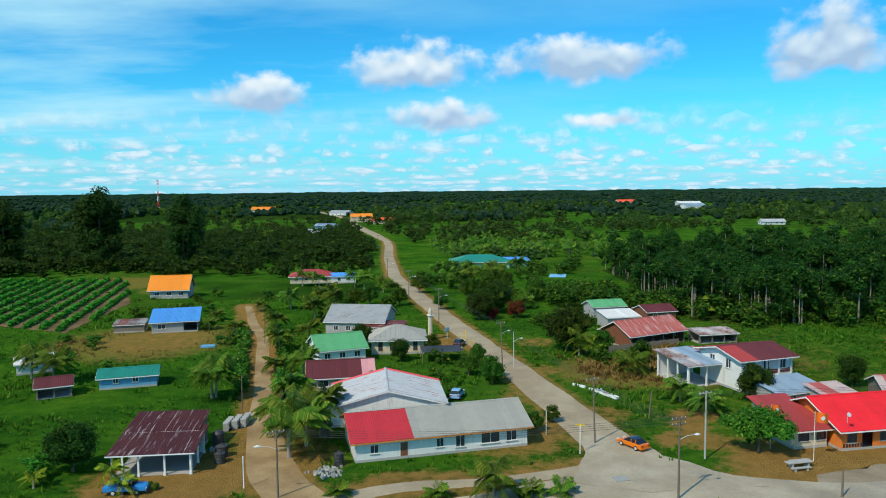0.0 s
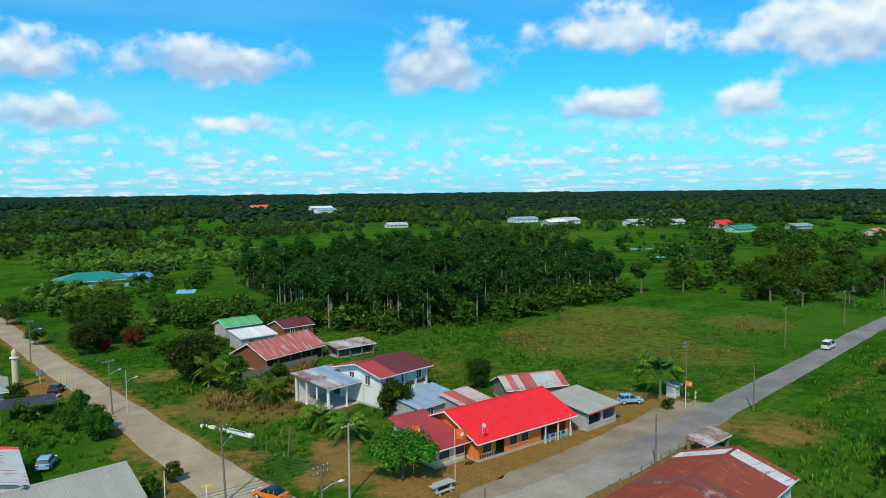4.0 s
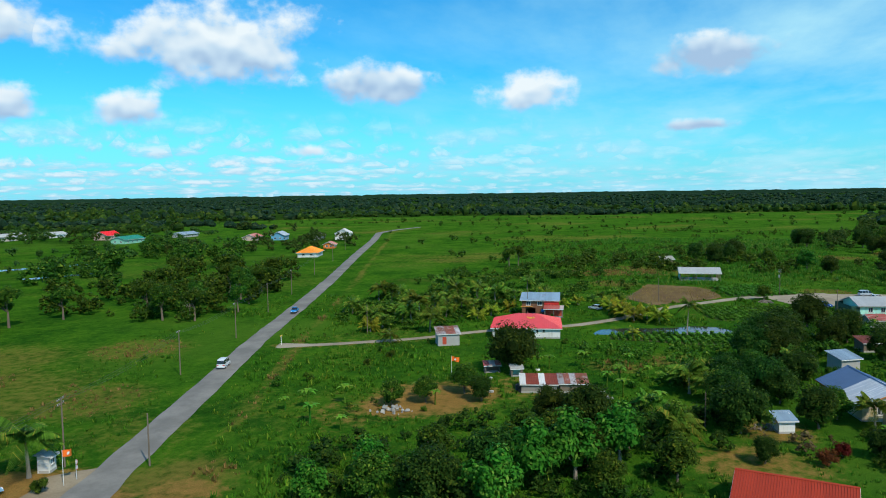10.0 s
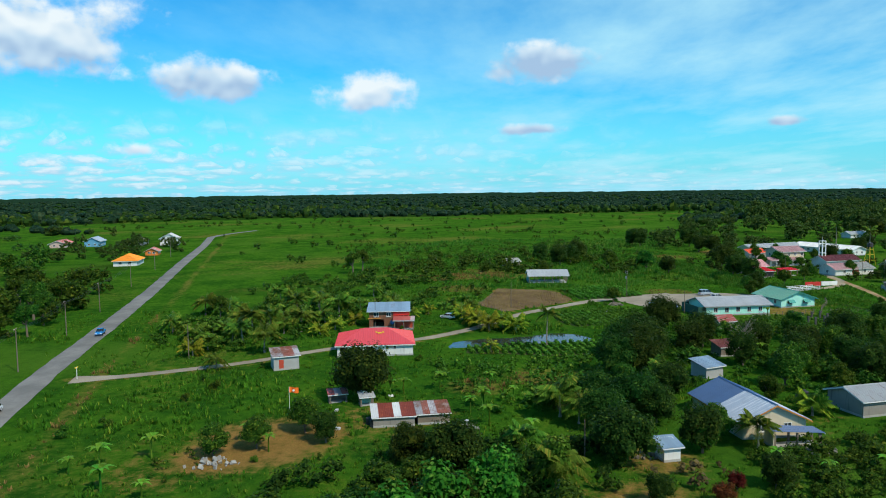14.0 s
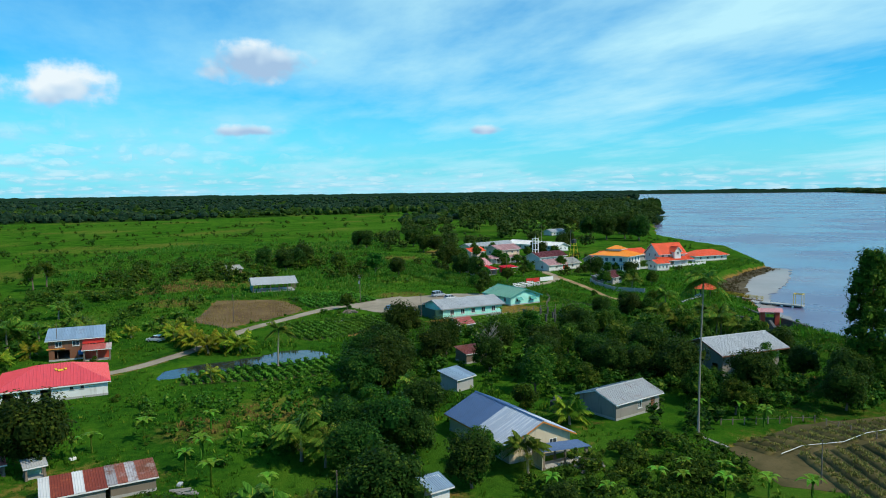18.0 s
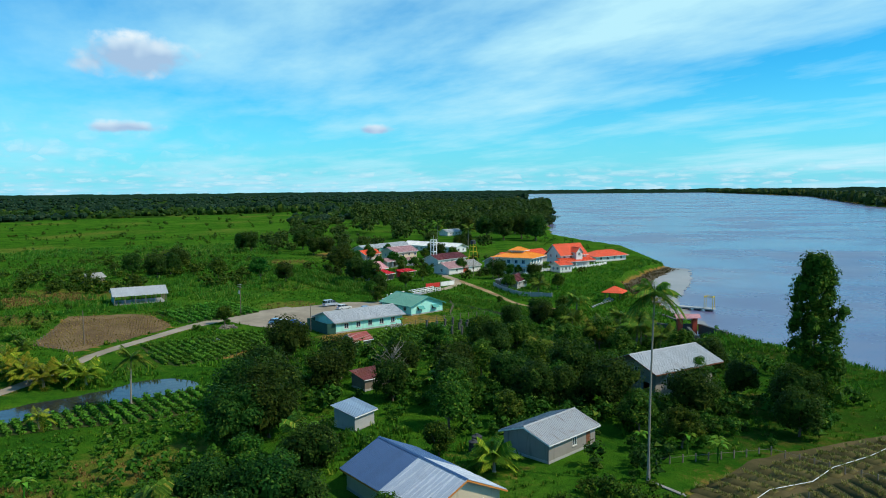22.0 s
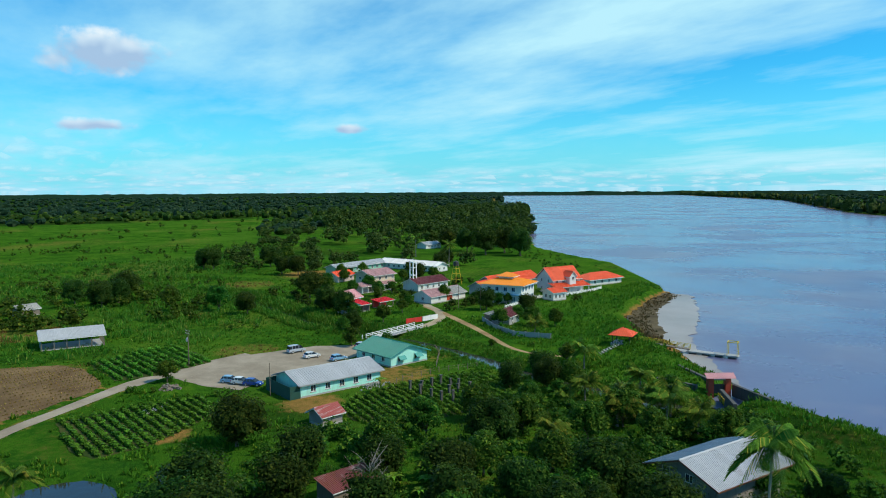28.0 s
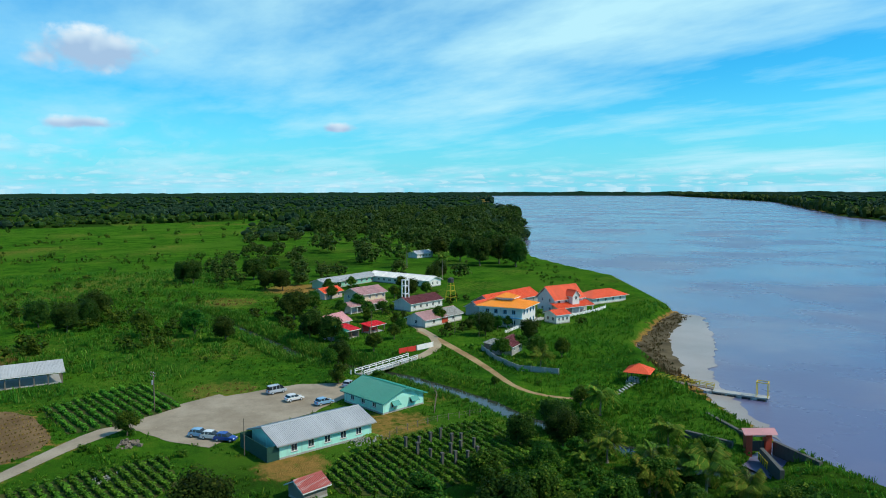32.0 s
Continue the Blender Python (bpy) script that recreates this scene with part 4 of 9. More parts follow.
def cover_at(x, y):
    bare = np.zeros(x.shape)
    for line, w, k in ((ROAD_A, 4.6, 0.8), (TRACK, 4.0, 0.9), (SIDE, 3.2, 0.5), (DRIVE, 4.5, 0.7)):
        bare = np.maximum(bare, k * np.clip(1.6 - near_line(line, x, y) / w, 0, 1))
    far_b = near_line(ROAD_B, x, y)
    bare = np.maximum(bare, np.clip(1.5 - far_b / 5.5, 0, 0.75) * (x < 90))
    for cx, cy, r, k in ((60, 88, 14, 1), (82, 97, 11, 1), (44, 87, 9, 0.9), (-33, 84, 9, .9), (-22, 90, 8, .7), (8, 100, 10, .7), (14, 118, 6, .6), (0, 160, 9, .8), (-66, 165, 14, .6), (-24, 100, 7, .7),
                         (138, 62, 10, .75), (150, 45, 10, .5), (133, 8, 6, .6), (143, -14, 6, .4), (154, -20, 8, .4), (238, -30, 6, .7), (250, -53, 9, .6), (350, -110, 12, .35), (130, -42, 10, .6),
                         (232, -3, 4, 0.8), (118, 12, 8, .6), (262, -68, 6, .45), (444, -98, 16, .7), (36, 106, 4, .7), (-30, 168, 10, .4), (126, 72, 8, .45), (92, 79, 5, .65), (24, 108, 4, .6), (18, 135, 4, .6), (34, 96, 4, .7), (20, 160, 5, .6), (132, 66, 6, .8), (142, 56, 6, .7), (118, 8, 7, .5), (30, 96, 2.5, .8), (34, 101, 2.5, .8), (38, 107, 2.5, .8)):
        bare = np.maximum(bare, k * np.clip(1.7 - np.hypot(x - cx, y - cy) / r, 0, 1))
    bare = np.maximum(bare, 0.9 * inside(EARTH_FIELD, x, y))
    dry = 0.28 + 0.3 * soft_noise(x, y, 9, 3) + 0.25 * soft_noise(x, y, 40, 4)
    dry = np.clip(dry, 0, 0.45)
    open_land = inside([(330, 20), (330, -30), (480, -60), (640, -150), (1200, -280), (1060, 110), (1010, 430), (800, 600), (640, 300), (520, 222), (300, 140)], x, y)
    dry = np.where(open_land, np.clip(0.3 + 0.4 * soft_noise(x, y, 22, 14) + 0.2 * soft_noise(x, y, 6, 15), 0, 0.6), dry)
    south = y < np.interp(x, [p[0] for p in ROAD_B], [p[1] for p in ROAD_B])
    dry = np.maximum(dry, 0.8 * np.exp(-((far_b - 11) / 2.6) ** 2) * south * (x > 70) * (0.7 + 0.5 * soft_noise(x, y, 12, 6)))
    for cx, cy, r, k in ((31, 133, 11, 1.0), (40, 127, 8, .9), (66, 140, 10, .6), (95, 82, 9, .7), (172, 19, 4, .9), (178, 12, 5, .6), (-68, 165, 20, 1.0), (75, 150, 9, .5), (160, 15, 5, .8), (100, 60, 6, .5), (262, 20, 8, .5), (290, 12, 8, .6), (160, -66, 8, .6), (-120, 270, 22, .9), (-95, 250, 10, .8), (300, -20, 6, .4), (175, 20, 9, .6), (168, 32, 7, .6), (110, 100, 12, .5), (122, 120, 14, .6), (160, 140, 14, .6), (290, -30, 10, .6), (330, -40, 14, .5), (300, 40, 12, .6), (420, -60, 16, .6), (115, 145, 30, .6), (140, 165, 22, .6), (70, 130, 14, .5)):
        dry = np.maximum(dry, k * np.clip(1.6 - np.hypot(x - cx, y - cy) / r, 0, 1))
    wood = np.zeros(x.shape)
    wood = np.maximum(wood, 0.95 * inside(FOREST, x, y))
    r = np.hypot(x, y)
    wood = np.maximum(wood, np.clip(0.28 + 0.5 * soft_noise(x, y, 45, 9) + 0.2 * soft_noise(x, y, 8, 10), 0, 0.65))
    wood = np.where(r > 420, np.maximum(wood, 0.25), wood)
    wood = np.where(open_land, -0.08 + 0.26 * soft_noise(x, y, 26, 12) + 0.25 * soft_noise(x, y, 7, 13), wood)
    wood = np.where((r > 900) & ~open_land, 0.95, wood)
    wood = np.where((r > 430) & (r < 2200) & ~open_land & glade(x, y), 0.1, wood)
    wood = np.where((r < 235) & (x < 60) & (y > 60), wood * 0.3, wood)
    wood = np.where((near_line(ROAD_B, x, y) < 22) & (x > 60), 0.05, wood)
    bare = np.where(inside(BEACH, x, y) | inside(RIVER, x, y), 0.9, bare)
    return np.clip(bare, 0, 1), np.clip(dry, 0, 1) * (bare < 0.9), np.clip(wood, 0, 1)


def land():
    ny, nx = GX.shape
    me = bpy.data.meshes.new("ground")
    me.vertices.add(nx * ny)
    me.vertices.foreach_set("co", np.stack([GX, GY, GZ], -1).astype(np.float32).ravel())
    i = np.arange(nx * ny).reshape(ny, nx)
    quads = np.stack([i[:-1, :-1], i[:-1, 1:], i[1:, 1:], i[1:, :-1]], -1).reshape(-1, 4)
    me.loops.add(quads.size), me.polygons.add(len(quads))
    me.loops.foreach_set("vertex_index", quads.ravel().astype(np.int32))
    me.polygons.foreach_set("loop_start", (np.arange(len(quads)) * 4).astype(np.int32))
    me.update(calc_edges=True)
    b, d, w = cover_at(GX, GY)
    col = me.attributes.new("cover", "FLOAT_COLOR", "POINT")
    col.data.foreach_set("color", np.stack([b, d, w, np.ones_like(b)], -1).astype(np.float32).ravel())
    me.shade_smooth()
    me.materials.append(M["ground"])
    return tagged(new("ground", me), "flat green land of rough grass, bare earth and river bank", "ground", "", "structure")


land()


def horizon():
    bm = bmesh.new()
    prev = None
    for k in range(1101):
        a = radians(-60 + 230 * k / 1100)
        x, y = 60 + 4640 * math.sin(a), 20 + 4640 * math.cos(a)
        top = 22 + 5 * noise.noise(Vector((k * 0.09, 0, 0))) + 4 * noise.noise(Vector((k * 0.45, 5, 0)))
        d = Vector((math.sin(a), math.cos(a), 0))
        col = [bm.verts.new(v) for v in (Vector((x, y, -6)) - d * 40, Vector((x, y, top)), Vector((x, y, -6)) + d * 60)]
        if prev:
            bm.faces.new((prev[0], col[0], col[1], prev[1])), bm.faces.new((prev[1], col[1], col[2], prev[2]))
        prev = col
    tagged(part("backdrop", bm, "leafhaze"), "dark line of distant woods on the horizon", "treeline", "", "structure")


horizon()


def sheet_of_water(pts, z, label, material, name="water"):
    bm = bmesh.new()
    bm.faces.new([bm.verts.new((x, y, z)) for x, y in pts])
    bmesh.ops.triangulate(bm, faces=bm.faces)
    return tagged(part(name, bm, material), label, "water", "", "structure")


sheet_of_water([(-420, -20)] + [(x - 1, y + 14) for x, y in SHORE] + RIVER[len(SHORE):], -1.0, "wide calm brown-blue river under the sky", "river")
sheet_of_water([(190, 42), (226, 42), (230, 2), (206, 2)], -0.42, "still pond beside a crop field", "pond")
sheet_of_water([(206, 3), (224, 3), (224, -12), (206, -12)], -0.42, "small pond with muddy edges", "pond")
for pts in FISH_PONDS:
    sheet_of_water(pts, 0.12, "far rectangular fish pond", "pond")


def canal_water():
    bm = bmesh.new()
    P = np.array(CANAL, float)
    rows = []
    for i, p in enumerate(P):
        t = P[min(i + 1, len(P) - 1)] - P[max(i - 1, 0)]
        n = np.array([-t[1], t[0]]) / np.linalg.norm(t)
        half = 1.5 if p[0] > 300 else 2.7
        rows.append([bm.verts.new((*(p + n * half * s), -1.2)) for s in (-1, 1)])
    for a, b in zip(rows[:-1], rows[1:-1]):
        bm.faces.new((a[0], a[1], b[1], b[0]))
    tagged(part("water", bm, "pond"), "narrow drainage canal between grassy banks", "canal", "", "structure")


canal_water()
strip(ROAD_A, [8, 6.6, 6.1, 5.8, 5.5, 5, 5, 4.8, 5, 8, 9, 8, 8], 0.03, "road", "pale worn road running north through the village", "sandroad", crown=0.06)
strip(ROAD_B, [9, 9, 7.0, 6.2, 5.6, 5.2, 5.2, 5.2, 5.2, 5.4, 5.6, 6, 6, 6], 0.045, "road", "long straight grey asphalt road with worn edges", "asphalt", crown=0.07)
strip(TRACK, [6, 6, 4.5, 3.2, 2.8, 2.6, 2.4, 2], 0.02, "dirt_track", "brown dirt track with wheel ruts", "dirtroad", "track")
strip(DRIVE, [3, 2.6, 2.4, 2.6, 4], 0.036, "path", "pale sandy path to the white house", "sandroad", "path")
strip(SIDE, [6, 3, 2.6, 2.6, 2.8, 3, 3, 3, 3.2, 4, 5, 7], 0.025, "gravel_road", "narrow pale gravel side road", "gravel", "road")
strip([(330, -101), (312, -99), (289, -95.5), (274, -92.5), (262, -89.5), (254, -89), (247, -92), (244, -97)], [3, 2.6, 2.4, 1.8, 1.6, 1.5, 1.4, 1.2], 0.04, "path", "worn earth footpath along the canal bank", "dirtroad", "path")
strip([(296, -82), (304, -93), (318, -100), (345, -104)], [3, 3.2, 3, 2.6], 0.045, "path", "sandy lane into the riverside village", "sandroad", "path")
patch([(14, 82), (17, 90), (18.5, 98), (25, 97), (27, 90), (33, 84), (36, 80), (22, 79)], 0.125, "road_junction", "sandy surface of the village crossroads", "asphalt", "road")
patch(LOT, 0.02, "gravel_lot", "pale gravel parking lot with tyre marks", "gravel", "parking lot")
patch([(43, 83.5), (52, 86.5), (66, 90), (78, 94), (92, 99), (97, 94), (82, 87.5), (66, 83.5), (50, 79), (41, 80)], 0.02, "forecourt", "bare brown earth forecourt of the shop", "yard", "yard")

# ---------- houses, crossroads ----------
def WIN(c, w=1.2, z0=1.0, z1=2.15):
    return (c, w, z0, z1, "w")


def DOOR(c, w=0.95, h=2.1):
    return (c, w, 0.1, h, "d")


ROUND = "houses at the crossroads"
house("long white bungalow with a grey and red metal roof", -2.0, 96.5, 14.7, 22.8, 10.2, 3.0, 5.0, "white", "r_grey", "gable", 0.7, patches=((0, 0.31, "r_fadedred"),),
      front=[WIN(-9, 1.1), DOOR(-5.2), (2.2, 1.3, 0.75, 2.3, "w"), (6.3, 2.6, 0.85, 2.3, "w"), (-0.5, 1.0, 1.0, 2.2, "w"), (9.2, 1.5, 0.9, 2.3, "w")], right=[WIN(0, 1.4), WIN(3)], left=[WIN(0)], fascia="orange_trim", group=ROUND)
house("wide house with a faded white gable roof", -9.3, 109.8, 96.2, 12.8, 16.4, 3.1, 5.2, "white", "r_faded", "gable", 0.5, patches=((0.93, 1, "r_pinkred"),), right=[], left=[(-5, 2.4, 1.2, 2.3, "w"), (-1, 1.8, 1.2, 2.3, "w"), WIN(3)], front=row(3, 12), back=row(3, 12), group=ROUND)
house("pinkish house with a dark brown metal roof", -18.5, 124.9, 9.8, 10.6, 7.9, 2.9, 4.7, "pinkwall", "r_brown", "gable", 0.6, front=[WIN(-3, 1.8), WIN(2), DOOR(4.5)], left=[WIN(0)], patches=((0.84, 1, "r_pink"),), group=ROUND)
house("prayer house annex with a green metal roof", -22.1, 146.2, 21.8, 9.4, 9.2, 3, 5.1, "white", "r_green", "gable", 0.6, front=row(3, 9), group=ROUND)
house("prayer house with arched brown windows and pale hip roof", -10.2, 154.0, 3.4, 10.9, 9.6, 3.3, 5.3, "cream", "r_grey", "hip", 0.7, front=[(c, 0.95, 0.7, 2.6, "w") for c in (-3.6, -1.2, 1.2, 3.6)], right=row(3, 8, 0.95, 0.7, 2.6), frame_mat="brownwall", bars=0, group=ROUND)
house("large hall with a streaked grey-white metal roof", -20.4, 177.3, -7.3, 13.9, 14.8, 3.2, 6.0, "greywall", "r_oldgrey", "gable", 0.5, front=row(4, 12), right=row(3, 12), group=ROUND)
house("rusty lean-to shed beside the hall", -14, 169.2, -8, 9, 4.5, 2.3, 3.0, "wood", "r_rust", "mono", 0.3, open_sides="f", category="shed", name="shed")
house("bungalow with a red hip roof among palms", -48.9, 270.6, 6.1, 15.0, 10.0, 2.9, 4.8, "cream", "r_dullred", "hip", 0.7, front=row(4, 14))
house("small shed with a light blue roof", -36.9, 268.1, 12.4, 8.6, 6.0, 2.6, 3.3, "white", "r_blue", "mono", 0.4, front=row(2, 7), category="shed", name="shed")
house("grey block house with a steep orange roof", -88.0, 235.3, 7.2, 11.6, 8.9, 3.3, 7.0, "block", "r_orange", "gable", 0.7, front=row(3, 11, 1.6), right=row(2, 7))
house("block house with a bright blue metal roof and open porch", -66.4, 179.0, 14.8, 10.5, 8.7, 2.8, 4.5, "block", "r_blue", "mono", 0.6, front=[WIN(-3, 1.8), (3.6, 3.2, 0.1, 2.5, "o")], right=[])
house("low scrap shed with a pale rusted roof", -77.0, 177.5, 12.3, 6.9, 5.0, 2, 2.5, "wood", "r_patch", "mono", 0.3, category="shed", name="shed")
house("open-fronted rusty shed on white posts", -36.1, 89.0, 5.9, 9.3, 7.5, 2.9, 3.5, "white", "r_maroon", "mono", 0.5, open_sides="flr", category="shed", name="open_shed")
house("rusty back roof of an open shed", -37.0, 94.5, 4.2, 8.7, 5.5, 3.5, 4.2, "wood", "r_maroon", "mono", 0.4, open_sides="", category="shed", name="shed")
house("small light blue shed with a teal metal roof", -56.0, 127.1, 17.0, 9.2, 4.8, 2.3, 3.2, "bluewall", "r_teal", "gable", 0.5, front=[WIN(1.2, 1.0), WIN(-2, 0.9)], right=[DOOR(0)], category="shed", name="shed")
house("little open shed with a dark red roof", -66.0, 120.9, 26.2, 5.2, 4.3, 2.2, 3.2, "wood", "r_brown", "gable", 0.4, open_sides="fr", category="shed", name="shed")
house("small white shed with a rusted white roof", -78.5, 137.5, 30, 6, 4.5, 2.3, 3.3, "white", "r_white", "gable", 0.4, front=[WIN(0)], category="shed", name="shed")
house("long workshop with a rusted red metal roof", 43.5, 159.2, 27.4, 15.4, 9.5, 3, 5.3, "brownwall", "r_redgrey", "gable", 0.6, open_sides="f", right=row(2, 9), category="workshop", name="workshop", group=ROUND)
house("green-roofed shed at the forest edge", 42.7, 193.4, 12.9, 8.9, 6.5, 3, 4.2, "greywall", "r_green", "gable", 0.5, front=row(3, 8), category="shed", name="shed")
house("shed with a flat white roof", 42.6, 177.5, 13.1, 8.4, 5.7, 2.8, 3.7, "greywall", "r_white", "mono", 0.4, front=row(2, 7), category="shed", name="shed")
house("shed with a dark maroon roof", 54, 186, 14, 8, 7, 2.8, 4.0, "brownwall", "r_brown", "gable", 0.4, front=row(2, 7), category="shed", name="shed")
house("low weathered open shed with a rusty roof", 58.9, 158.9, 11.2, 9.0, 4.6, 2.1, 2.6, "wood", "r_patch", "mono", 0.4, open_sides="fl", category="shed", name="shed")
two = house("two-storey white and maroon house with a brown metal roof", 51.7, 124.9, 18.3, 10.2, 10.4, 5.6, 6.8, "white", "r_brown", "gable", 0.9, front=[(c, 1.3, 3.4, 5.0, "w") for c in (-3.4, 0, 3.4)] + [], right=row(2, 8, 1.3, 3.4, 5), left=row(2, 8, 1.3, 3.4, 5), pane="glass", frame_mat="trim", patches=((0, 0.3, "r_dullred"),), group=ROUND)
for k in range(5):
    bm = bmesh.new()
    box(bm, -5.3 + 2.55 * k, -4.9 + 2.55 * k, -5.34, -5.17, 0.05, 5.55)
    part("pilaster", bm, "trim", two)
bm = bmesh.new()
box(bm, -5.1, 5.1, -5.25, -5.17, 2.7, 3.1)
part("band", bm, "maroon", two)
for k in range(4):
    for z0_, z1_ in ((0.15, 1.1), (3.15, 3.38), (5.02, 5.45)):
        bm = bmesh.new()
        box(bm, -4.86 + 2.55 * k, -2.78 + 2.55 * k, -5.24, -5.18, z0_, z1_)
        part("wall_panel", bm, "maroon", two)
house("raised open porch with a patched metal roof", 42.9, 126.7, 18.0, 7.4, 9.0, 3.9, 4.7, "white", "r_patch", "mono", 0.6, open_sides="flr", category="porch", name="porch", patches=((0.4, 0.8, "r_bluegrey"),))
house("kitchen wing with a blue-grey metal roof", 53.5, 112.4, 19.7, 9.2, 5.8, 2.6, 3.5, "greywall", "r_bluegrey", "mono", 0.4, front=row(2, 8), category="shed", name="shed")
house("storeroom with a rusted red roof", 58.5, 109.1, 14.4, 5.6, 4.7, 2.7, 3.4, "block", "r_oldred", "mono", 0.4, category="shed", name="shed")
house("orange village shop with a bright red metal roof", 57.5, 98.4, 10.2, 17.0, 11.7, 3.2, 5.6, "orangewall", "r_red", "gable", 0.9, frame_mat="dark",
      front=[WIN(-7.0, 1.4, 1.0, 2.2), (-4.7, 1.6, 0.1, 2.3, "o"), (-2.3, 1.2, 1.0, 2.2, "w"), (-0.2, 1.2, 1.0, 2.2, "w"), (5.4, 5.0, 0.3, 2.7, "o")], right=row(2, 9), category="shop", name="shop", group=ROUND)
house("side hall of the shop with a faded red roof", 45.9, 96.6, 12.0, 4.9, 8.6, 2.7, 4.4, "cream", "r_dullred", "mono", 0.7, front=[WIN(-1, 1.6), WIN(1.6, 1.4)], left=row(3, 9), category="shop", name="shop_wing", frame_mat="dark")
house("shop extension with a beige-grey metal roof", 72.4, 97.9, 14.3, 7.0, 7.1, 2.9, 3.9, "greywall", "r_grey", "mono", 0.6, front=[(-1.75, 2.9, 0.9, 2.3, "o"), (1.75, 2.9, 0.9, 2.3, "o")], right=[DOOR(0)], fascia="redpaint", category="shop", name="shop_extension")
house("old shed with a rust-striped gable roof", 73.2, 112.9, -9.3, 10.3, 6.2, 2.6, 4.0, "wood", "r_oldred", "gable", 0.5, patches=((0.5, 0.85, "r_zinc"),), category="shed", name="shed")
house("large shed with a deep red rusted roof", 62.7, 66.3, 18.5, 19.1, 11.9, 3.1, 5.0, "white", "r_maroonb", "gable", 0.6, right=[WIN(2), WIN(-2)], front=row(4, 17), back=row(4, 17), category="shed", name="shed",
      patches=((0.3, 0.42, "r_rust"), (0.86, 0.97, "r_faded")))
house("little lean-to with a grey slatted roof", 78.6, 79.6, 13.3, 6.1, 2.6, 1.9, 2.3, "wood", "r_patch", "mono", 0.3, open_sides="fblr", category="shed", name="lean_to")
house("roadside booth with a grey lid roof", 93.7, 100.5, 15.9, 1.6, 1.6, 2.2, 2.4, "white", "r_zinc", "mono", 0.35, front=[(0.0, 0.9, 1.0, 1.8, "w")], category="booth", name="booth")
house("dark red roofed house among mango trees", 104.5, 9.9, 78.0, 11.1, 8.0, 2.4, 3.9, "white", "r_brick", "gable", 0.6, front=row(3, 10), left=row(2, 7))
house("shed with a rusty brown metal roof by the field", 113.5, -21, 70, 13, 7, 2.4, 3.4, "wood", "r_patch", "gable", 0.5, category="shed", name="shed")

# ---------- houses, middle of the walk ----------
house("small tin hut with a patched rusty roof", 181.7, 71.5, -65.5, 5.0, 4.5, 2.9, 3.7, "greywall", "r_patch", "mono", 0.35, front=[DOOR(-1)], category="hut", name="hut", door="redwood")
red_ = house("white bungalow with a pink-red hip roof and arched porch", 198.7, 55.7, -81.4, 16.2, 13.7, 2.7, 4.9, "white", "r_pinkred", "hip", 0.5, frame_mat="dark", front=[(-6.6, 1.6, 0.1, 2.1, "o"), (-4.2, 1.6, 0.1, 2.1, "o"), (-1.2, 1.6, 0.1, 2.1, "o"), (2.6, 0.5, 1.6, 2.1, "w"), (4.2, 0.5, 1.6, 2.1, "w")], right=row(2, 9), ridge=5.0)
for dx_, dy_, w_, l_ in ((0.0, 0.0, 0.9, 0.5), (-0.7, 0.35, 0.35, 0.7), (0.75, 0.3, 0.4, 0.6)):
    bm = bmesh.new()
    box(bm, -w_ / 2, w_ / 2, -l_ / 2, l_ / 2, 0, 0.03)
    part("roof_emblem", bm, "yellow", red_, m=pose(1.0 + dx_, -2.6 + dy_, 4.2 + dy_ * 0.33, 18.3, 0, 20))
wd = house("two-storey wooden house with a blue-grey roof and tarpaulins", 228.7, 56.9, -83.6, 10.1, 8.2, 4.5, 5.4, "brownwall", "r_bluegrey", "mono", 0.6, front=[(-3.2, 1.3, 2.9, 4.0, "w"), (0, 1.3, 2.9, 4.0, "w"), (3.2, 1.3, 2.9, 4.0, "w"), (2.2, 3, 0.1, 2.2, "o"), (-2.6, 2.8, 0.1, 2.2, "o")], right=row(2, 7, 1.2, 2.9, 4.0))
for x0, x1, z0, z1, mt in ((0.4, 4.6, 1.0, 1.9, "tarp"), (1.2, 5.4, 3.2, 4.1, "redpaint"), (-5.4, -2.0, 2.45, 2.7, "orange_trim"), (2.4, 5.4, 2.2, 2.9, "pinkwall")):
    bm = bmesh.new()
    box(bm, x0, x1, -4.32, -4.22, z0, z1)
    part("tarpaulin" if mt == "tarp" else "wall_board", bm, mt, wd)
house("lower porch with a red and white roof", 223.2, 52.3, -86.0, 5.0, 2.4, 2.5, 3.0, "redwood", "r_oldred", "mono", 0.3, open_sides="flr", category="porch", name="porch")
house("low shed with a red and white rusted roof", 147.2, 44.7, -78, 6.2, 4.6, 1.7, 2.3, "oldplank", "r_maroonb", "mono", 0.3, category="shed", name="shed", patches=((0, 0.14, "r_white"), (0.5, 0.6, "r_white")))
house("low shed with patched rusty sheets", 148.5, 38.8, -78, 4.8, 4.2, 1.8, 2.4, "wood", "r_patch", "mono", 0.3, category="shed", name="shed")
house("tiny green shelter on posts", 156.2, 50.4, -70, 2.2, 1.8, 1.7, 2.1, "palegreen", "r_zinc", "mono", 0.25, open_sides="flr", category="shelter", name="shelter")
house("small open stall with a grey roof", 158, 55.6, -70, 3, 1.8, 1.6, 2.0, "wood", "r_oldred", "mono", 0.25, open_sides="flr", category="stall", name="stall")
house("long netted greenhouse shed with a pale roof", 320.2, 8.8, -87.2, 14.7, 10.0, 3.0, 4.6, "teal", "r_zinc", "gable", 0.5, open_sides="fbr", category="shed", name="greenhouse_shed")
house("far old shed with a grey roof", 379.6, 20.9, -62.2, 6.5, 5.4, 2.4, 3.6, "wood", "r_grey", "gable", 0.4, category="shed", name="shed")
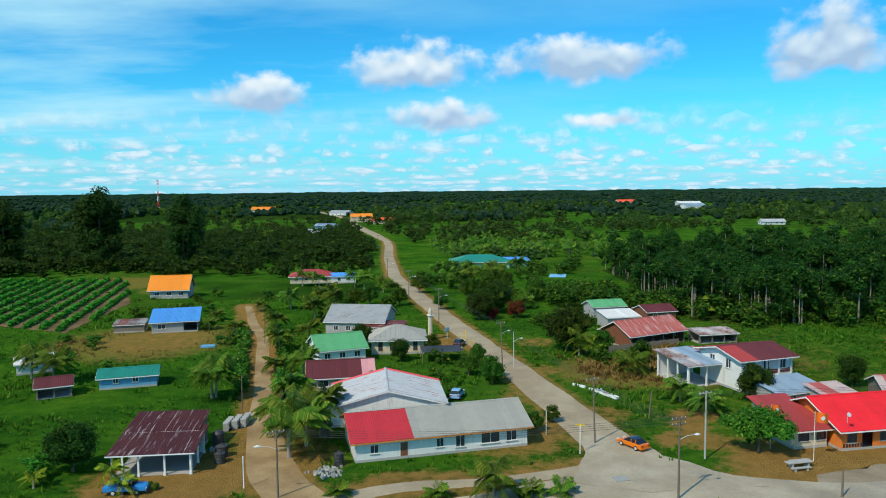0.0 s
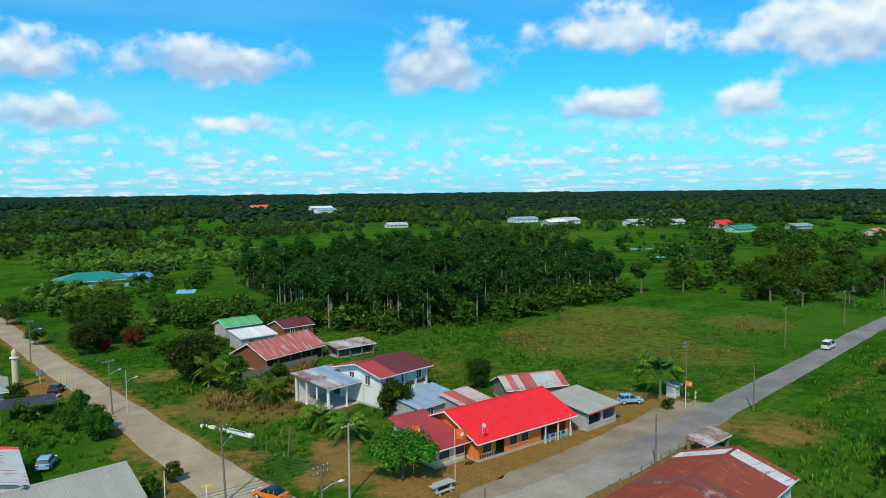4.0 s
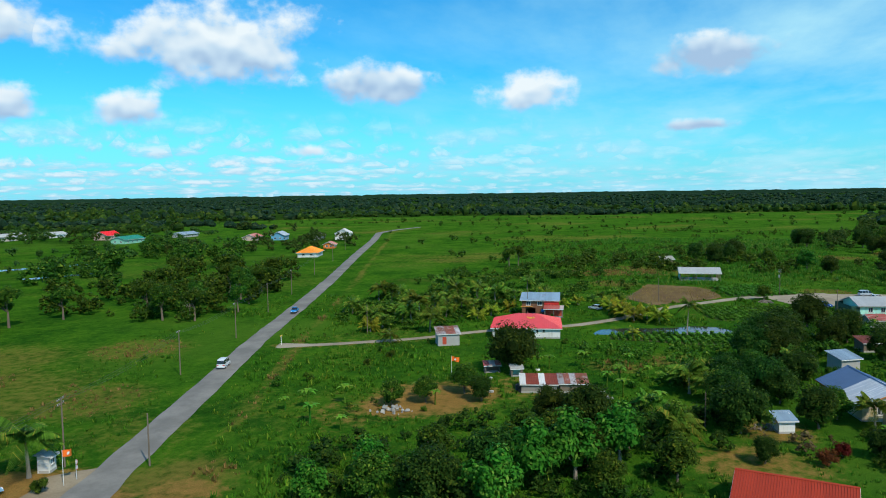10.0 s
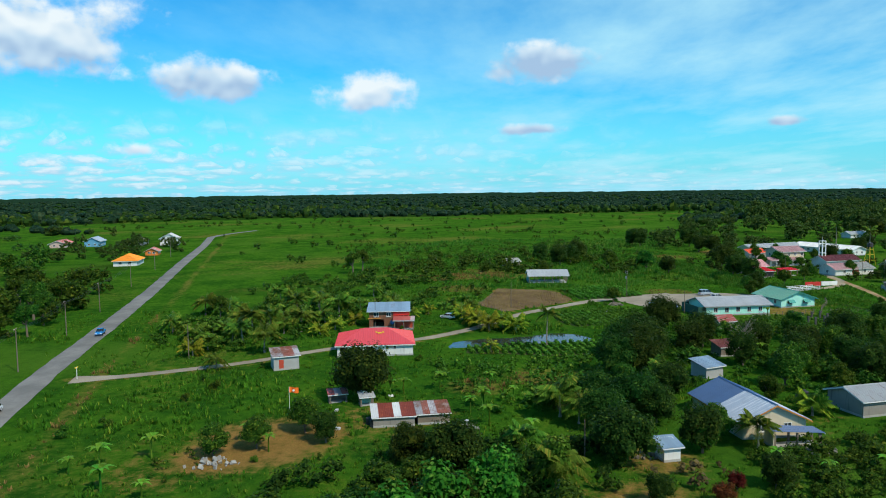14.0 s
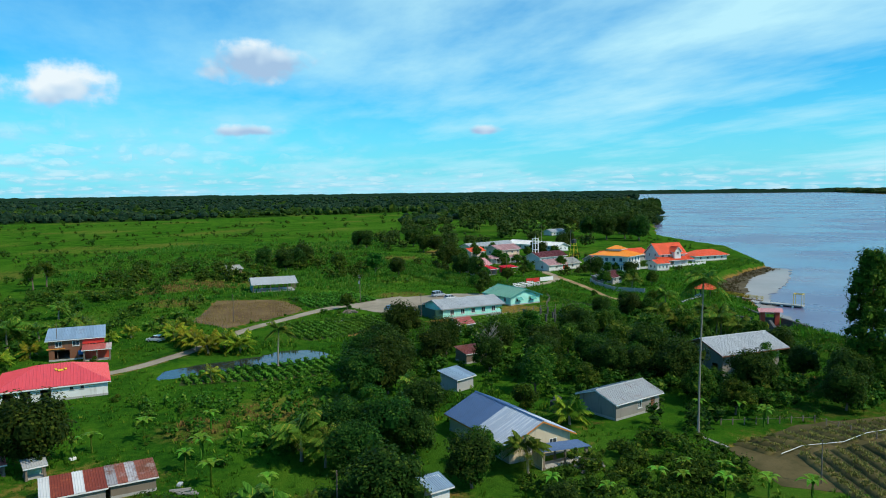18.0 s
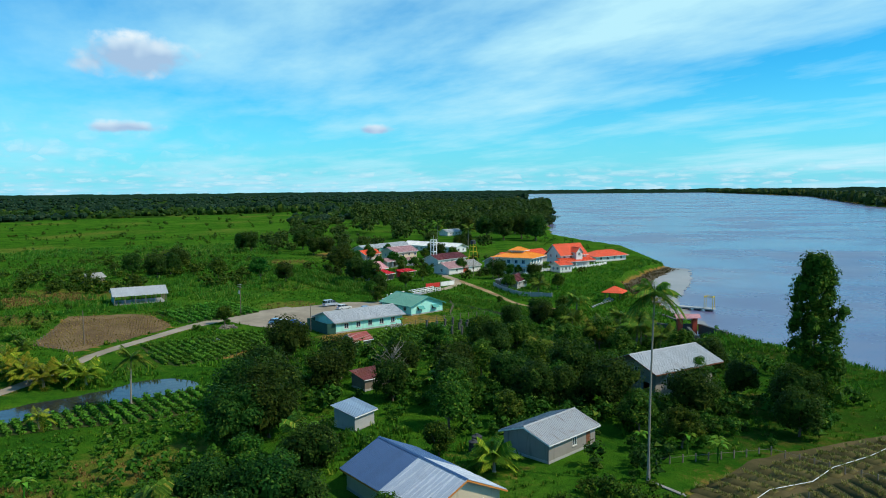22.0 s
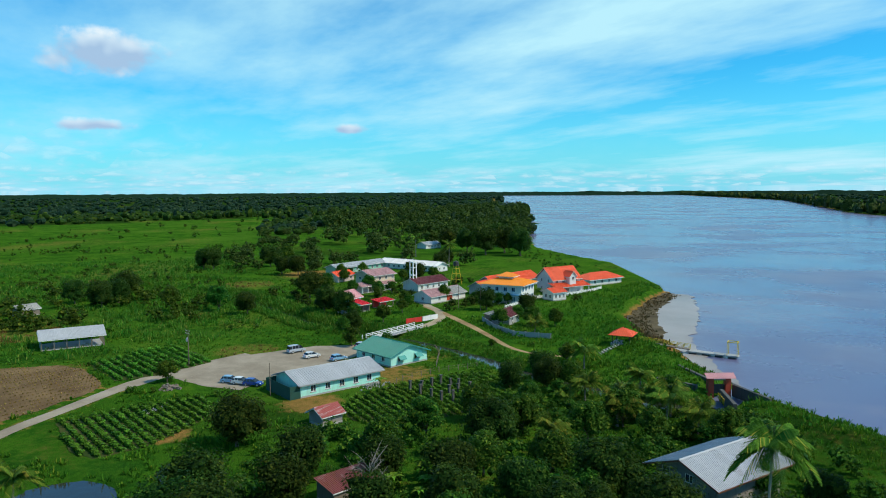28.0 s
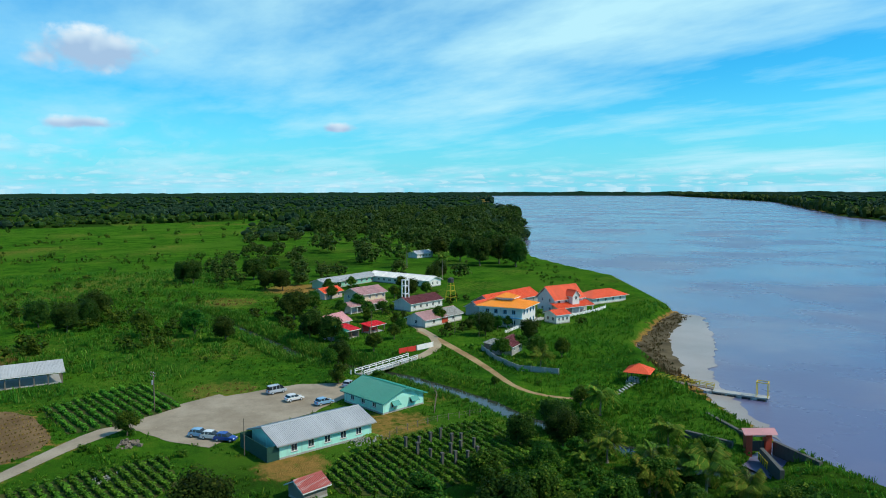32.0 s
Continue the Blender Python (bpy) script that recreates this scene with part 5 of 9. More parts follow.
house("mint green office with a grey metal roof", 248.9, -37.2, -78.8, 18.7, 10.3, 2.9, 4.5, "mint", "r_zinc", "gable", 0.7, front=row(5, 16.4, 1.2, 0.9, 2.2), right=row(2, 8), back=row(5, 16.4), category="office", name="office", fascia="greywall")
t = thing("net_wall", "dark green netting wall round the office end", "netting", pose(248.9, -37.2, 0, 0, 0, -78.8))
for x0, x1, y0, y1 in ((-11.6, -11.52, -5.1, 5.1), (-11.52, -9.4, -5.1, -5.02), (-11.52, -9.4, 5.02, 5.1)):
    bm = bmesh.new()
    box(bm, x0, x1, y0, y1, 0, 2.55)
    part("net_panel", bm, "netting", t)
house("mint green house with a dark green roof", 263.6, -58.0, 14.9, 13.0, 11.0, 2.7, 4.7, "mint", "r_teal", "gable", 0.7, left=[WIN(-2.6, 1.5), WIN(2.4, 1.5)], front=row(3, 11), back=row(3, 11), fascia="teal")
house("small shed with a rusty red gable roof", 225.8, -28.5, -73.9, 4.1, 4.0, 2.1, 3.1, "oldplank", "r_redgrey", "gable", 0.5, category="shed", name="shed")
house("raised house with a pale grey metal roof", 171.9, -64.0, -84.1, 13.8, 9.0, 4.7, 6.4, "oldplank", "r_zinc", "gable", 1.3, front=[(-4, 1.3, 3.3, 4.4, "w"), (0, 1.3, 3.3, 4.4, "w"), (4, 1.3, 3.3, 4.4, "w")], left=[(-3, 1.2, 3.3, 4.4, "w"), (0.6, 1.2, 3.3, 4.4, "w"), (2.6, 1.4, 0.2, 2.2, "o")], right=row(2, 8, 1.2, 3.3, 4.4), fascia="brownwall")
house("weathered block shed with a patched zinc roof", 156.2, -30.2, -71.8, 9.9, 7.2, 2.8, 4.0, "oldplank", "r_oldgrey", "gable", 0.5, front=[DOOR(3.4), WIN(0.4, 0.9)], right=[], category="shed", name="shed")
house("house with a navy and white metal roof", 149.1, -8.5, 11.4, 15.0, 9.5, 2.7, 4.9, "cream", "r_navy", "gable", 0.6, front=row(3, 14), left=row(2, 8), patches=((0, 0.5, "r_halfblue"),), fascia="orange_trim")
house("blue lean-to beside the white-roofed house", 139.3, -11.5, 10.5, 2.2, 7.0, 1.9, 2.4, "cream", "r_navy", "mono", 0.3, open_sides="flr", category="shed", name="lean_to")
house("small shed with a pale corrugated roof", 176.5, -10.6, -60.4, 4.2, 3.8, 2.3, 3.1, "greywall", "r_bluegrey", "mono", 0.4, category="shed", name="shed")
house("tiny white-walled hut with a rusty roof", 133.2, 6.7, -73.7, 2.3, 2.3, 2.1, 2.6, "white", "r_bluegrey", "mono", 0.4, category="hut", name="hut")
house("old red-roofed hut under the trees", 195.1, -21.0, -75.3, 7.3, 3.9, 2.1, 2.8, "wood", "r_rust", "mono", 0.3, category="hut", name="hut")

# ---------- riverside village ----------
VIL = "houses of the riverside village"
house("weathered house with a pink metal roof", 343.0, -75.9, -59.7, 9.5, 6.9, 3.6, 5.6, "pinkwall", "r_pink", "gable", 0.7, front=row(3, 8.4), left=row(2, 6), group=VIL)
house("low house with a teal roof and red tarpaulin", 331.6, -74.8, -66.4, 9.4, 5.6, 2.6, 3.4, "greywall", "r_teal", "mono", 0.5, patches=((0.55, 1, "r_red"),), open_sides="f", group=VIL)
house("porch under a bright red roof", 336.1, -87.3, -66.0, 7.0, 3.6, 2.4, 2.9, "redpaint", "r_red", "mono", 0.4, open_sides="flr", category="porch", name="porch")
hs = house("two-storey cream house with pinkish-brown roofs", 380.7, -103.3, -69.3, 13.0, 9.2, 6.4, 8.2, "cream", "r_pinkbrown", "gable", 0.8, front=[(c, 1.2, 4.2, 5.4, "w") for c in (-5.4, -1.8, 1.8, 5.4)] + row(4, 13), left=row(2, 8, 1.2, 4.2, 5.4), group=VIL)
house("veranda with a pinkish-brown roof", 374.1, -100.9, -70.0, 18.0, 3.6, 2.8, 3.8, "white", "r_pinkbrown", "mono", 0.4, open_sides="flr", category="veranda", name="veranda")
house("small house with a red-orange roof", 412.1, -99.9, -62.7, 10.7, 6.5, 3, 4.6, "pinkwall", "r_redorange", "gable", 0.6, front=row(3, 9.5), group=VIL)
house("long house with a dark brown roof", 370.3, -121.1, -70.2, 17.6, 8.6, 3.2, 5.0, "white", "r_brown", "gable", 0.6, front=row(5, 17), right=row(2, 7), group=VIL)
house("white house with a weathered pinkish roof and red doors", 340.2, -111.8, -69.4, 18.9, 8.2, 2.8, 4.6, "white", "r_pinkbrown", "gable", 0.6, front=[(0.5, 3.2, 0.1, 2.4, "d"), WIN(-5), WIN(5)], left=[WIN(0)], door="redwood", patches=((0.6, 1, "r_grey"),), group=VIL)
house("school wing with a long grey-white roof", 447.5, -121.4, -63.3, 35.6, 7.9, 3.2, 4.6, "palegreen", "r_zinc", "gable", 0.8, front=row(9, 34, 1.6), category="school", name="school_wing")
house("school wing with a long pale roof", 439.1, -148.4, 22.7, 38.5, 8.7, 3.2, 4.8, "white", "r_white", "gable", 0.8, front=row(10, 36, 1.6), back=row(10, 36, 1.6), left=row(2, 7), category="school", name="school_wing")
UP = [(c, 1.25, 4.3, 5.7, "w") for c in (-4.6, -1.6, 1.6, 4.6)]
DOWN = [(c, 1.25, 0.9, 2.4, "w") for c in (-4.6, 1.6, 4.6)]
ob_ = house("white two-storey house with a tiered orange hip roof", 326.8, -132.5, 35.0, 15.1, 13.1, 7.0, 8.9, "white", "r_orange", "hip", 1.3, front=UP, back=UP + DOWN + [(-1.6, 1.3, 0.1, 2.4, "o")], left=UP + DOWN, right=UP, frame_mat="skyblue", ridge=3.0, group=VIL)
bm = bmesh.new()
box(bm, -7.6, 7.6, 6.5, 7.7, 3.15, 3.35)
part("balcony_slab", bm, "skyblue", ob_)
for k in range(7):
    bm = bmesh.new()
    box(bm, -7.5 + 2.48 * k, -7.3 + 2.48 * k, 7.45, 7.65, 0.0, 4.2)
    part("balcony_post", bm, "trim", ob_)
bm = bmesh.new()
box(bm, -7.5, 7.5, 7.52, 7.58, 4.1, 4.2)
part("balcony_rail", bm, "trim", ob_)
house("raised lantern of the orange roof", 326.8, -132.5, 35.0, 5.2, 4.6, 9.4, 10.4, "white", "r_orange", "hip", 0.8, ridge=1.2, plinth=False, category="roof", name="roof_lantern")
big = house("large white house with an orange-red gambrel roof", 338.3, -163.9, -86.0, 14.0, 9.5, 5.6, 9.6, "white", "r_redorange", "gable", 0.7, front=[(c, 1.3, 3.6, 4.9, "w") for c in (-5, -1.6, 1.6, 5)] + row(4, 12, 1.3, 0.9, 2.2), left=[(c, 1.0, 4.0, 5.3, "w") for c in (-2, 2)] + row(2, 8), group=VIL)
house("veranda with an orange-red roof on white posts", 331.8, -164.4, -86.0, 17.0, 3.8, 2.8, 3.9, "white", "r_redorange", "mono", 0.5, open_sides="flr", category="veranda", name="veranda")
house("dormer with a white gable and orange roof", 333.4, -165.4, 4.0, 4.2, 3.4, 6.6, 8.4, "white", "r_redorange", "gable", 0.4, left=[WIN(0, 1.2, 5.0, 6.2)], plinth=False, category="dormer", name="dormer")
house("rear wing with an orange-red roof", 358.8, -153.9, -70.0, 30.0, 9.0, 3.2, 5.6, "greywall", "r_redorange", "gable", 0.8, front=row(6, 28), group=VIL)
house("side wing with a red hip roof", 347.8, -191.9, -84.0, 19.0, 9.0, 3.0, 5.0, "white", "r_redorange", "hip", 0.9, front=row(4, 17), group=VIL)
house("house with a red roof behind the garden", 347.8, -135.9, -66.0, 12.0, 7.0, 3.2, 5.0, "greywall", "r_redorange", "gable", 0.6, front=row(3, 11), group=VIL)
house("white annex with a low orange roof", 320.3, -148.4, -86.0, 6.0, 6.0, 3.2, 4.4, "white", "r_redorange", "gable", 0.5, front=row(3, 5.4, 0.9), left=row(2, 5), group=VIL)
house("old grey wooden house with a brown roof", 290.5, -107.8, -56.2, 7.7, 5.8, 2.8, 4.4, "greywall", "r_brown", "gable", 0.5, front=row(2, 7), left=row(2, 6), group=VIL)
house("low shed beside the old wooden house", 294.5, -106.5, -60, 6, 4, 2, 2.5, "wood", "r_grey", "mono", 0.3, open_sides="f", category="shed", name="shed")
house("lone grey-white house by the woods", 553.2, -216.3, -70.8, 15.1, 8.3, 3, 4.6, "white", "r_zinc", "gable", 0.6, front=row(4, 12))

# ---------- far houses ----------
FAR = "far houses along the road"
for cx, cy, ang, L, W, h, t, wl, rf, lab in (
        (16, 316, 3, 24, 14, 3.2, 5.6, "palegreen", "r_teal", "long far bungalow with a teal hip roof"), (32, 322, 3, 10, 8, 2.8, 3.8, "teal", "r_blue", "far outbuilding with a light blue roof"),
        (-85, 779, 10, 22, 14, 6, 9, "cream", "r_orange", "far two-storey house with an orange roof"), (-60, 736, 10, 20, 12, 3.4, 6, "cream", "r_redorange", "far house with a red-orange roof"),
        (-96, 551, -20, 20, 12, 3, 5, "greywall", "r_zinc", "far hall with a pale grey roof"), (-136, 998, -20, 28, 16, 4, 6.5, "white", "r_zinc", "far hall with a long grey roof"), (-102, 648, -20, 18, 9, 3, 4.6, "bluewall", "r_bluegrey", "far shed with a blue-grey roof"),
        (-267, 1105, 0, 34, 18, 6, 10, "cream", "r_orange", "far large house with an orange roof"), (376, 1482, 10, 40, 20, 6, 10, "white", "r_redorange", "far white building with a reddish roof"), (402, 1165, 10, 34, 18, 5, 8, "white", "r_bluegrey", "far white building with a blue roof"),
        (396, 214, 15, 17, 11, 3, 5.6, "white", "r_orange", "white roadside house with an orange hip roof"), (454, 229, 15, 9, 7, 2.8, 4.4, "orangewall", "r_oldred", "orange roadside outbuilding with a rusted roof"), (541, 258, 20, 18, 12, 5, 8, "white", "r_zinc", "far white house with a pale roof"),
        (530, 307, 15, 16, 10, 4, 6.5, "bluewall", "r_bluegrey", "far blue house beside the road"), (523, 327, 15, 20, 10, 3, 5, "pinkwall", "r_oldred", "far house with a rusted red roof"), (541, 281, 15, 22, 9, 3, 4.4, "greywall", "r_grey", "far low shed with a grey roof"),
        (483, 410, 5, 24, 12, 3.4, 5.6, "palegreen", "r_teal", "far house with a teal roof"), (518, 459, 5, 18, 12, 4, 7, "pinkwall", "r_red", "far house with a red roof"), (555, 411, 0, 22, 10, 3, 4.6, "greywall", "r_bluegrey", "far shed with a bluish roof"),
        (541, 535, 0, 18, 10, 3, 5, "white", "r_zinc", "far house with a zinc roof"), (462, 608, 10, 34, 14, 4, 6.5, "white", "r_zinc", "far white hall among trees"), (433, 586, 10, 24, 12, 4, 6, "greywall", "r_white", "far pale hall among trees"), (451, 665, 0, 30, 14, 4, 6, "white", "r_bluegrey", "far hall with a blue-grey roof"),
        (497, 540, 0, 26, 12, 4, 6, "white", "r_zinc", "far pale shed among dark trees"), (295, 651, 0, 20, 10, 3, 5, "white", "r_zinc", "far small white house in fields"), (440, 1300, 0, 40, 20, 6, 9, "white", "r_white", "far pale hall on the horizon")):
    house(lab, cx, cy, ang, L, W, h, t, wl, rf, "hip" if "hip" in lab else "gable", 0.8, front=row(4, L - 1.5, 1.6), right=row(2, W - 2, 1.5), left=row(2, W - 2, 1.5), plinth=False, group=FAR)

# ---------- plants ----------
class Green:
    """Quads gathered in arrays: leaves, fronds, stems."""

    def __init__(self):
        self.v, self.mi = [], []

    def quads(self, q, mi=0):
        self.v.append(np.asarray(q, float).reshape(-1, 4, 3)), self.mi.append(np.full(len(self.v[-1]), mi))

    def arrays(self):
        return np.concatenate(self.v), np.concatenate(self.mi)

    def mesh(self, name, mats):
        q, mi = self.arrays()
        return quad_mesh(name, q, mi, mats)


def quad_mesh(name, q, mi, mats):
    me = bpy.data.meshes.new(name)
    n = len(q)
    me.vertices.add(n * 4), me.loops.add(n * 4), me.polygons.add(n)
    me.vertices.foreach_set("co", q.astype(np.float32).ravel())
    me.loops.foreach_set("vertex_index", np.arange(n * 4, dtype=np.int32))
    me.polygons.foreach_set("loop_start", np.arange(0, n * 4, 4, dtype=np.int32))
    me.polygons.foreach_set("material_index", np.asarray(mi, np.int32))
    me.update(calc_edges=True)
    for k in mats:
        me.materials.append(M[k])
    return me


def unit(v):
    return v / (np.linalg.norm(v, axis=-1, keepdims=True) + 1e-9)


def leaf_quads(c, out, size, r, aspect=0.6, droop=0.3):
    """A leaf or spray at each centre, facing roughly outwards."""
    n = len(c)
    nrm = unit(out + r.normal(0, 0.3, (n, 3)) + [0, 0, 0.3])
    a = unit(np.cross(nrm, r.normal(0, 1, (n, 3))))
    b = np.cross(nrm, a)
    s = (size * r.uniform(0.6, 1.35, n))[:, None]
    tip = np.array([0, 0, -droop]) * s
    return np.stack([c - a * s, c - b * s * aspect, c + a * s + tip, c + b * s * aspect], 1)


def tube_quads(pts, rad, sides=5):
    pts, rad = np.asarray(pts, float), np.asarray(rad, float)
    way = unit(np.gradient(pts, axis=0))
    side = unit(np.cross(way, [0.31, 0.9, 0.2]))
    up = np.cross(way, side)
    t = np.arange(sides) * 2 * np.pi / sides
    ring = pts[:, None] + rad[:, None, None] * (np.cos(t)[None, :, None] * side[:, None] + np.sin(t)[None, :, None] * up[:, None])
    nxt = np.roll(ring, -1, 1)
    return np.stack([ring[:-1], nxt[:-1], nxt[1:], ring[1:]], 2).reshape(-1, 4, 3)


def blobs(r, n, R, H0, H1, lump):
    """Centres and radii of the lumps that make up a crown."""
    u = r.normal(0, 1, (n, 3))
    u = unit(u) * r.uniform(0.35, 1, (n, 1)) ** 0.6
    c = u * [R, R, (H1 - H0) / 2] + [0, 0, (H0 + H1) / 2]
    return c, lump * r.uniform(0.7, 1.35, n)


def core(r, q, n=5, rows=3):
    """The close inner foliage of a lump: a small uneven ball."""
    t, u = np.meshgrid(np.arange(n + 1) * 2 * np.pi / n, np.linspace(-0.5, 0.5, rows + 1) * np.pi)
    k = r.uniform(0.55, 1.2, t.shape)
    k[:, -1] = k[:, 0]
    V = np.stack([np.cos(t) * np.cos(u), np.sin(t) * np.cos(u), np.sin(u) * 0.85], -1) * k[..., None] * q
    return np.stack([V[:-1, :-1], V[:-1, 1:], V[1:, 1:], V[1:, :-1]], 2).reshape(-1, 4, 3)


def crown(r, n_blob, R, H0, H1, lump, per, size, aspect=0.6):
    c, rad = blobs(r, n_blob, R, H0, H1, lump)
    out = []
    for p, q in zip(c, rad):
        d = unit(r.normal(0, 1, (per, 3)))
        d[:, 2] = np.where(d[:, 2] < -0.4, -d[:, 2], d[:, 2])
        k = r.uniform(0.7, 1.08, (per, 1))
        out.append(leaf_quads(p + d * q * k, d, size, r, aspect))
        out.append(core(r, q * 0.66, *((5, 3) if per > 60 else (4, 2))) + p)
    return np.concatenate(out), c


def broadleaf(seed, H, R, leaf="leaf", bark="bark", blob_n=22, per=110, size=0.42, clear=0.3, lump=None):
    """Two meshes: trunk with limbs, and crown."""
    r = np.random.default_rng(seed)
    q, c = crown(r, blob_n, R * 0.8, H * clear, H * 0.93, lump or R * 0.42, per, size)
    g = Green()
    lean = r.normal(0, 0.04 * H, 2)
    fork = H * clear * 0.9
    g.quads(tube_quads([[0, 0, -0.1], [lean[0] * .3, lean[1] * .3, fork * 0.5], [lean[0] * .6, lean[1] * .6, fork]], [H * 0.035, H * 0.027, H * 0.022], 7))
    for p in c[r.permutation(len(c))[:7]]:
        a = np.array([lean[0] * .6, lean[1] * .6, fork * 0.95])
        m = (a + p) / 2 + [0, 0, -0.05 * H]
        g.quads(tube_quads([a, m, p], [H * 0.016, H * 0.01, H * 0.004], 4))
    lm = Green()
    lm.quads(q)
    return g.mesh("trunk", [bark]), lm.mesh("crown", [leaf])


def palm_meshes(seed, H, fronds=18, length=3.4, leaf="frond", lean=0.1, droop=1.0, rad=0.17):
    r = np.random.default_rng(seed)
    a = r.uniform(0, 6.28)
    t = np.linspace(0, 1, 8)
    off = lean * H * t ** 2
    pts = np.stack([np.cos(a) * off, np.sin(a) * off, H * t - 0.1 * (t == 0)], 1)
    g = Green()
    g.quads(tube_quads(pts, rad * (1.25 - 0.5 * t) + 0.1 * (t == 0), 7))
    top = pts[-1]
    lm = Green()
    for k in range(fronds):
        az_, up = k * 2.4 + r.uniform(-0.3, 0.3), r.uniform(-0.35, 1.35)
        ln = length * r.uniform(0.8, 1.1)
        h = np.array([np.cos(az_), np.sin(az_), 0])
        s = np.linspace(0, 1, 8)
        reach = ln * (s * np.cos(up * 0.8) + 0.0)
        rise = ln * (np.sin(up) * s - droop * (0.26 + 0.32 * np.cos(up)) * s ** 2)
        spine = top + reach[:, None] * h + rise[:, None] * [0, 0, 1]
        lm.quads(tube_quads(spine, 0.04 * (1.1 - s), 3))
        side = np.cross(h, [0, 0, 1])
        m = 26
        for sg in (-1, 1):
            ss = np.linspace(0.12, 0.98, m)
            base = np.stack([np.interp(ss, s, spine[:, i]) for i in range(3)], 1)
            wl = ln * 0.31 * np.sin(np.pi * np.clip(ss * 0.85 + 0.12, 0, 1)) * r.uniform(0.8, 1.15, m)
            tip = base + (sg * side * 0.8 + h * 0.55)[None] * wl[:, None] + np.array([0, 0, -0.5])[None] * wl[:, None]
            wd = (ln * 0.019) * h
            lm.quads(np.stack([base - wd, base + wd, tip + wd * 0.6, tip - wd * 0.4], 1))
    return g.mesh("trunk", ["palebark"]), lm.mesh("crown", [leaf])


def column_tree(seed, H, R, leaf):
    """A slim tree wrapped in climbers from the ground to its top."""
    r = np.random.default_rng(seed)
    lm = Green()
    for k in range(260):
        h = r.uniform(0.03, 0.97)
        w = R * (0.3 + 0.85 * math.sin(math.pi * (0.12 + 0.8 * h)) ** 1.3) * r.uniform(0.15, 0.8)
        if h < 0.1:
            w *= 1.5
        a = r.uniform(0, 6.28)
        p = np.array([math.cos(a) * w, math.sin(a) * w, h * H])
        q = r.uniform(0.8, 1.5)
        d = unit(r.normal(0, 1, (70, 3)))
        lm.quads(leaf_quads(p + d * q * r.uniform(0.6, 1.2, (70, 1)), d, 0.2, r))
        lm.quads(core(r, q * 0.72) + p)
    g = Green()
    g.quads(tube_quads([[0, 0, -0.2], [0.2, 0, H * 0.5], [0, 0.2, H * 0.92]], [0.4, 0.28, 0.1], 7))
    return g.mesh("trunk", ["bark"]), lm.mesh("crown", [leaf])


def plant(name, label, category, meshes, m, group=""):
    t = thing(name, label, category, m, group)
    part("trunk", meshes[0], "bark", t)
    part("crown", meshes[1], "leaf", t)
    return t


def place(x, y, s=1.0, turn=None, z=None, tall=1.0):
    turn = rng.uniform(0, 360) if turn is None else turn
    zz = float(height(np.array([x]), np.array([y]))[0]) - 0.05 if z is None else z
    return pose(x, y, zz, 0, 0, turn) @ Matrix.Diagonal((s, s, s * tall, 1))


PROTO = {}


def proto(kind):
    if kind not in PROTO:
        PROTO[kind] = dict(
            mango=lambda: broadleaf(1, 8.0, 4.2, "leafdark", blob_n=30, per=225, size=0.21, clear=0.16),
            mangob=lambda: broadleaf(2, 7.0, 3.8, "leafdark", blob_n=24, per=225, size=0.20, clear=0.2),
            fruit=lambda: broadleaf(3, 6.5, 3.0, "leaf", blob_n=20, per=180, size=0.20, clear=0.22),
            fruitb=lambda: broadleaf(4, 5.2, 2.6, "leaf", blob_n=16, per=180, size=0.19, clear=0.25),
            bread=lambda: broadleaf(5, 8.0, 3.4, "leafbright", "palebark", blob_n=20, per=105, size=0.31, clear=0.3),
            airy=lambda: broadleaf(6, 9.5, 3.3, "leaf", "bark", blob_n=17, per=120, size=0.22, clear=0.45, lump=1.2),
            forest=lambda: broadleaf(8, 15.0, 3.4, "leafforest", "palebark", blob_n=18, per=120, size=0.31, clear=0.55, lump=1.5),
            umbrella=lambda: broadleaf(14, 5.0, 5.0, "leafbright", blob_n=30, per=190, size=0.2, clear=0.5, lump=1.25),
            shrub=lambda: broadleaf(9, 2.2, 1.5, "leaf", blob_n=9, per=90, size=0.16, clear=0.1),
            shrubb=lambda: broadleaf(10, 1.7, 1.4, "leafbright", blob_n=8, per=90, size=0.15, clear=0.1),
            copper=lambda: broadleaf(11, 5.0, 2.8, "redleaf", blob_n=16, per=150, size=0.19, clear=0.15),
            casuarina=lambda: broadleaf(12, 36.0, 9.5, "needle", blob_n=60, per=170, size=0.6, clear=0.1, lump=3.4),
            vine=lambda: column_tree(13, 24.0, 4.4, "leaf"),
            palm=lambda: palm_meshes(21, 4.6, 30, 4.0), palmb=lambda: palm_meshes(22, 3.0, 28, 3.8), palmtall=lambda: palm_meshes(23, 10.0, 20, 4.2, lean=0.06), palmy=lambda: palm_meshes(24, 2.2, 26, 3.9, "frondyellow"),
            palmlow=lambda: palm_meshes(25, 1.3, 24, 3.6), giant=lambda: palm_meshes(26, 22.0, 30, 3.3, lean=0.02, droop=1.5, rad=0.12), palmyoung=lambda: palm_meshes(27, 2.4, 14, 3.0, "frondyellow"))[kind]()
    return PROTO[kind]


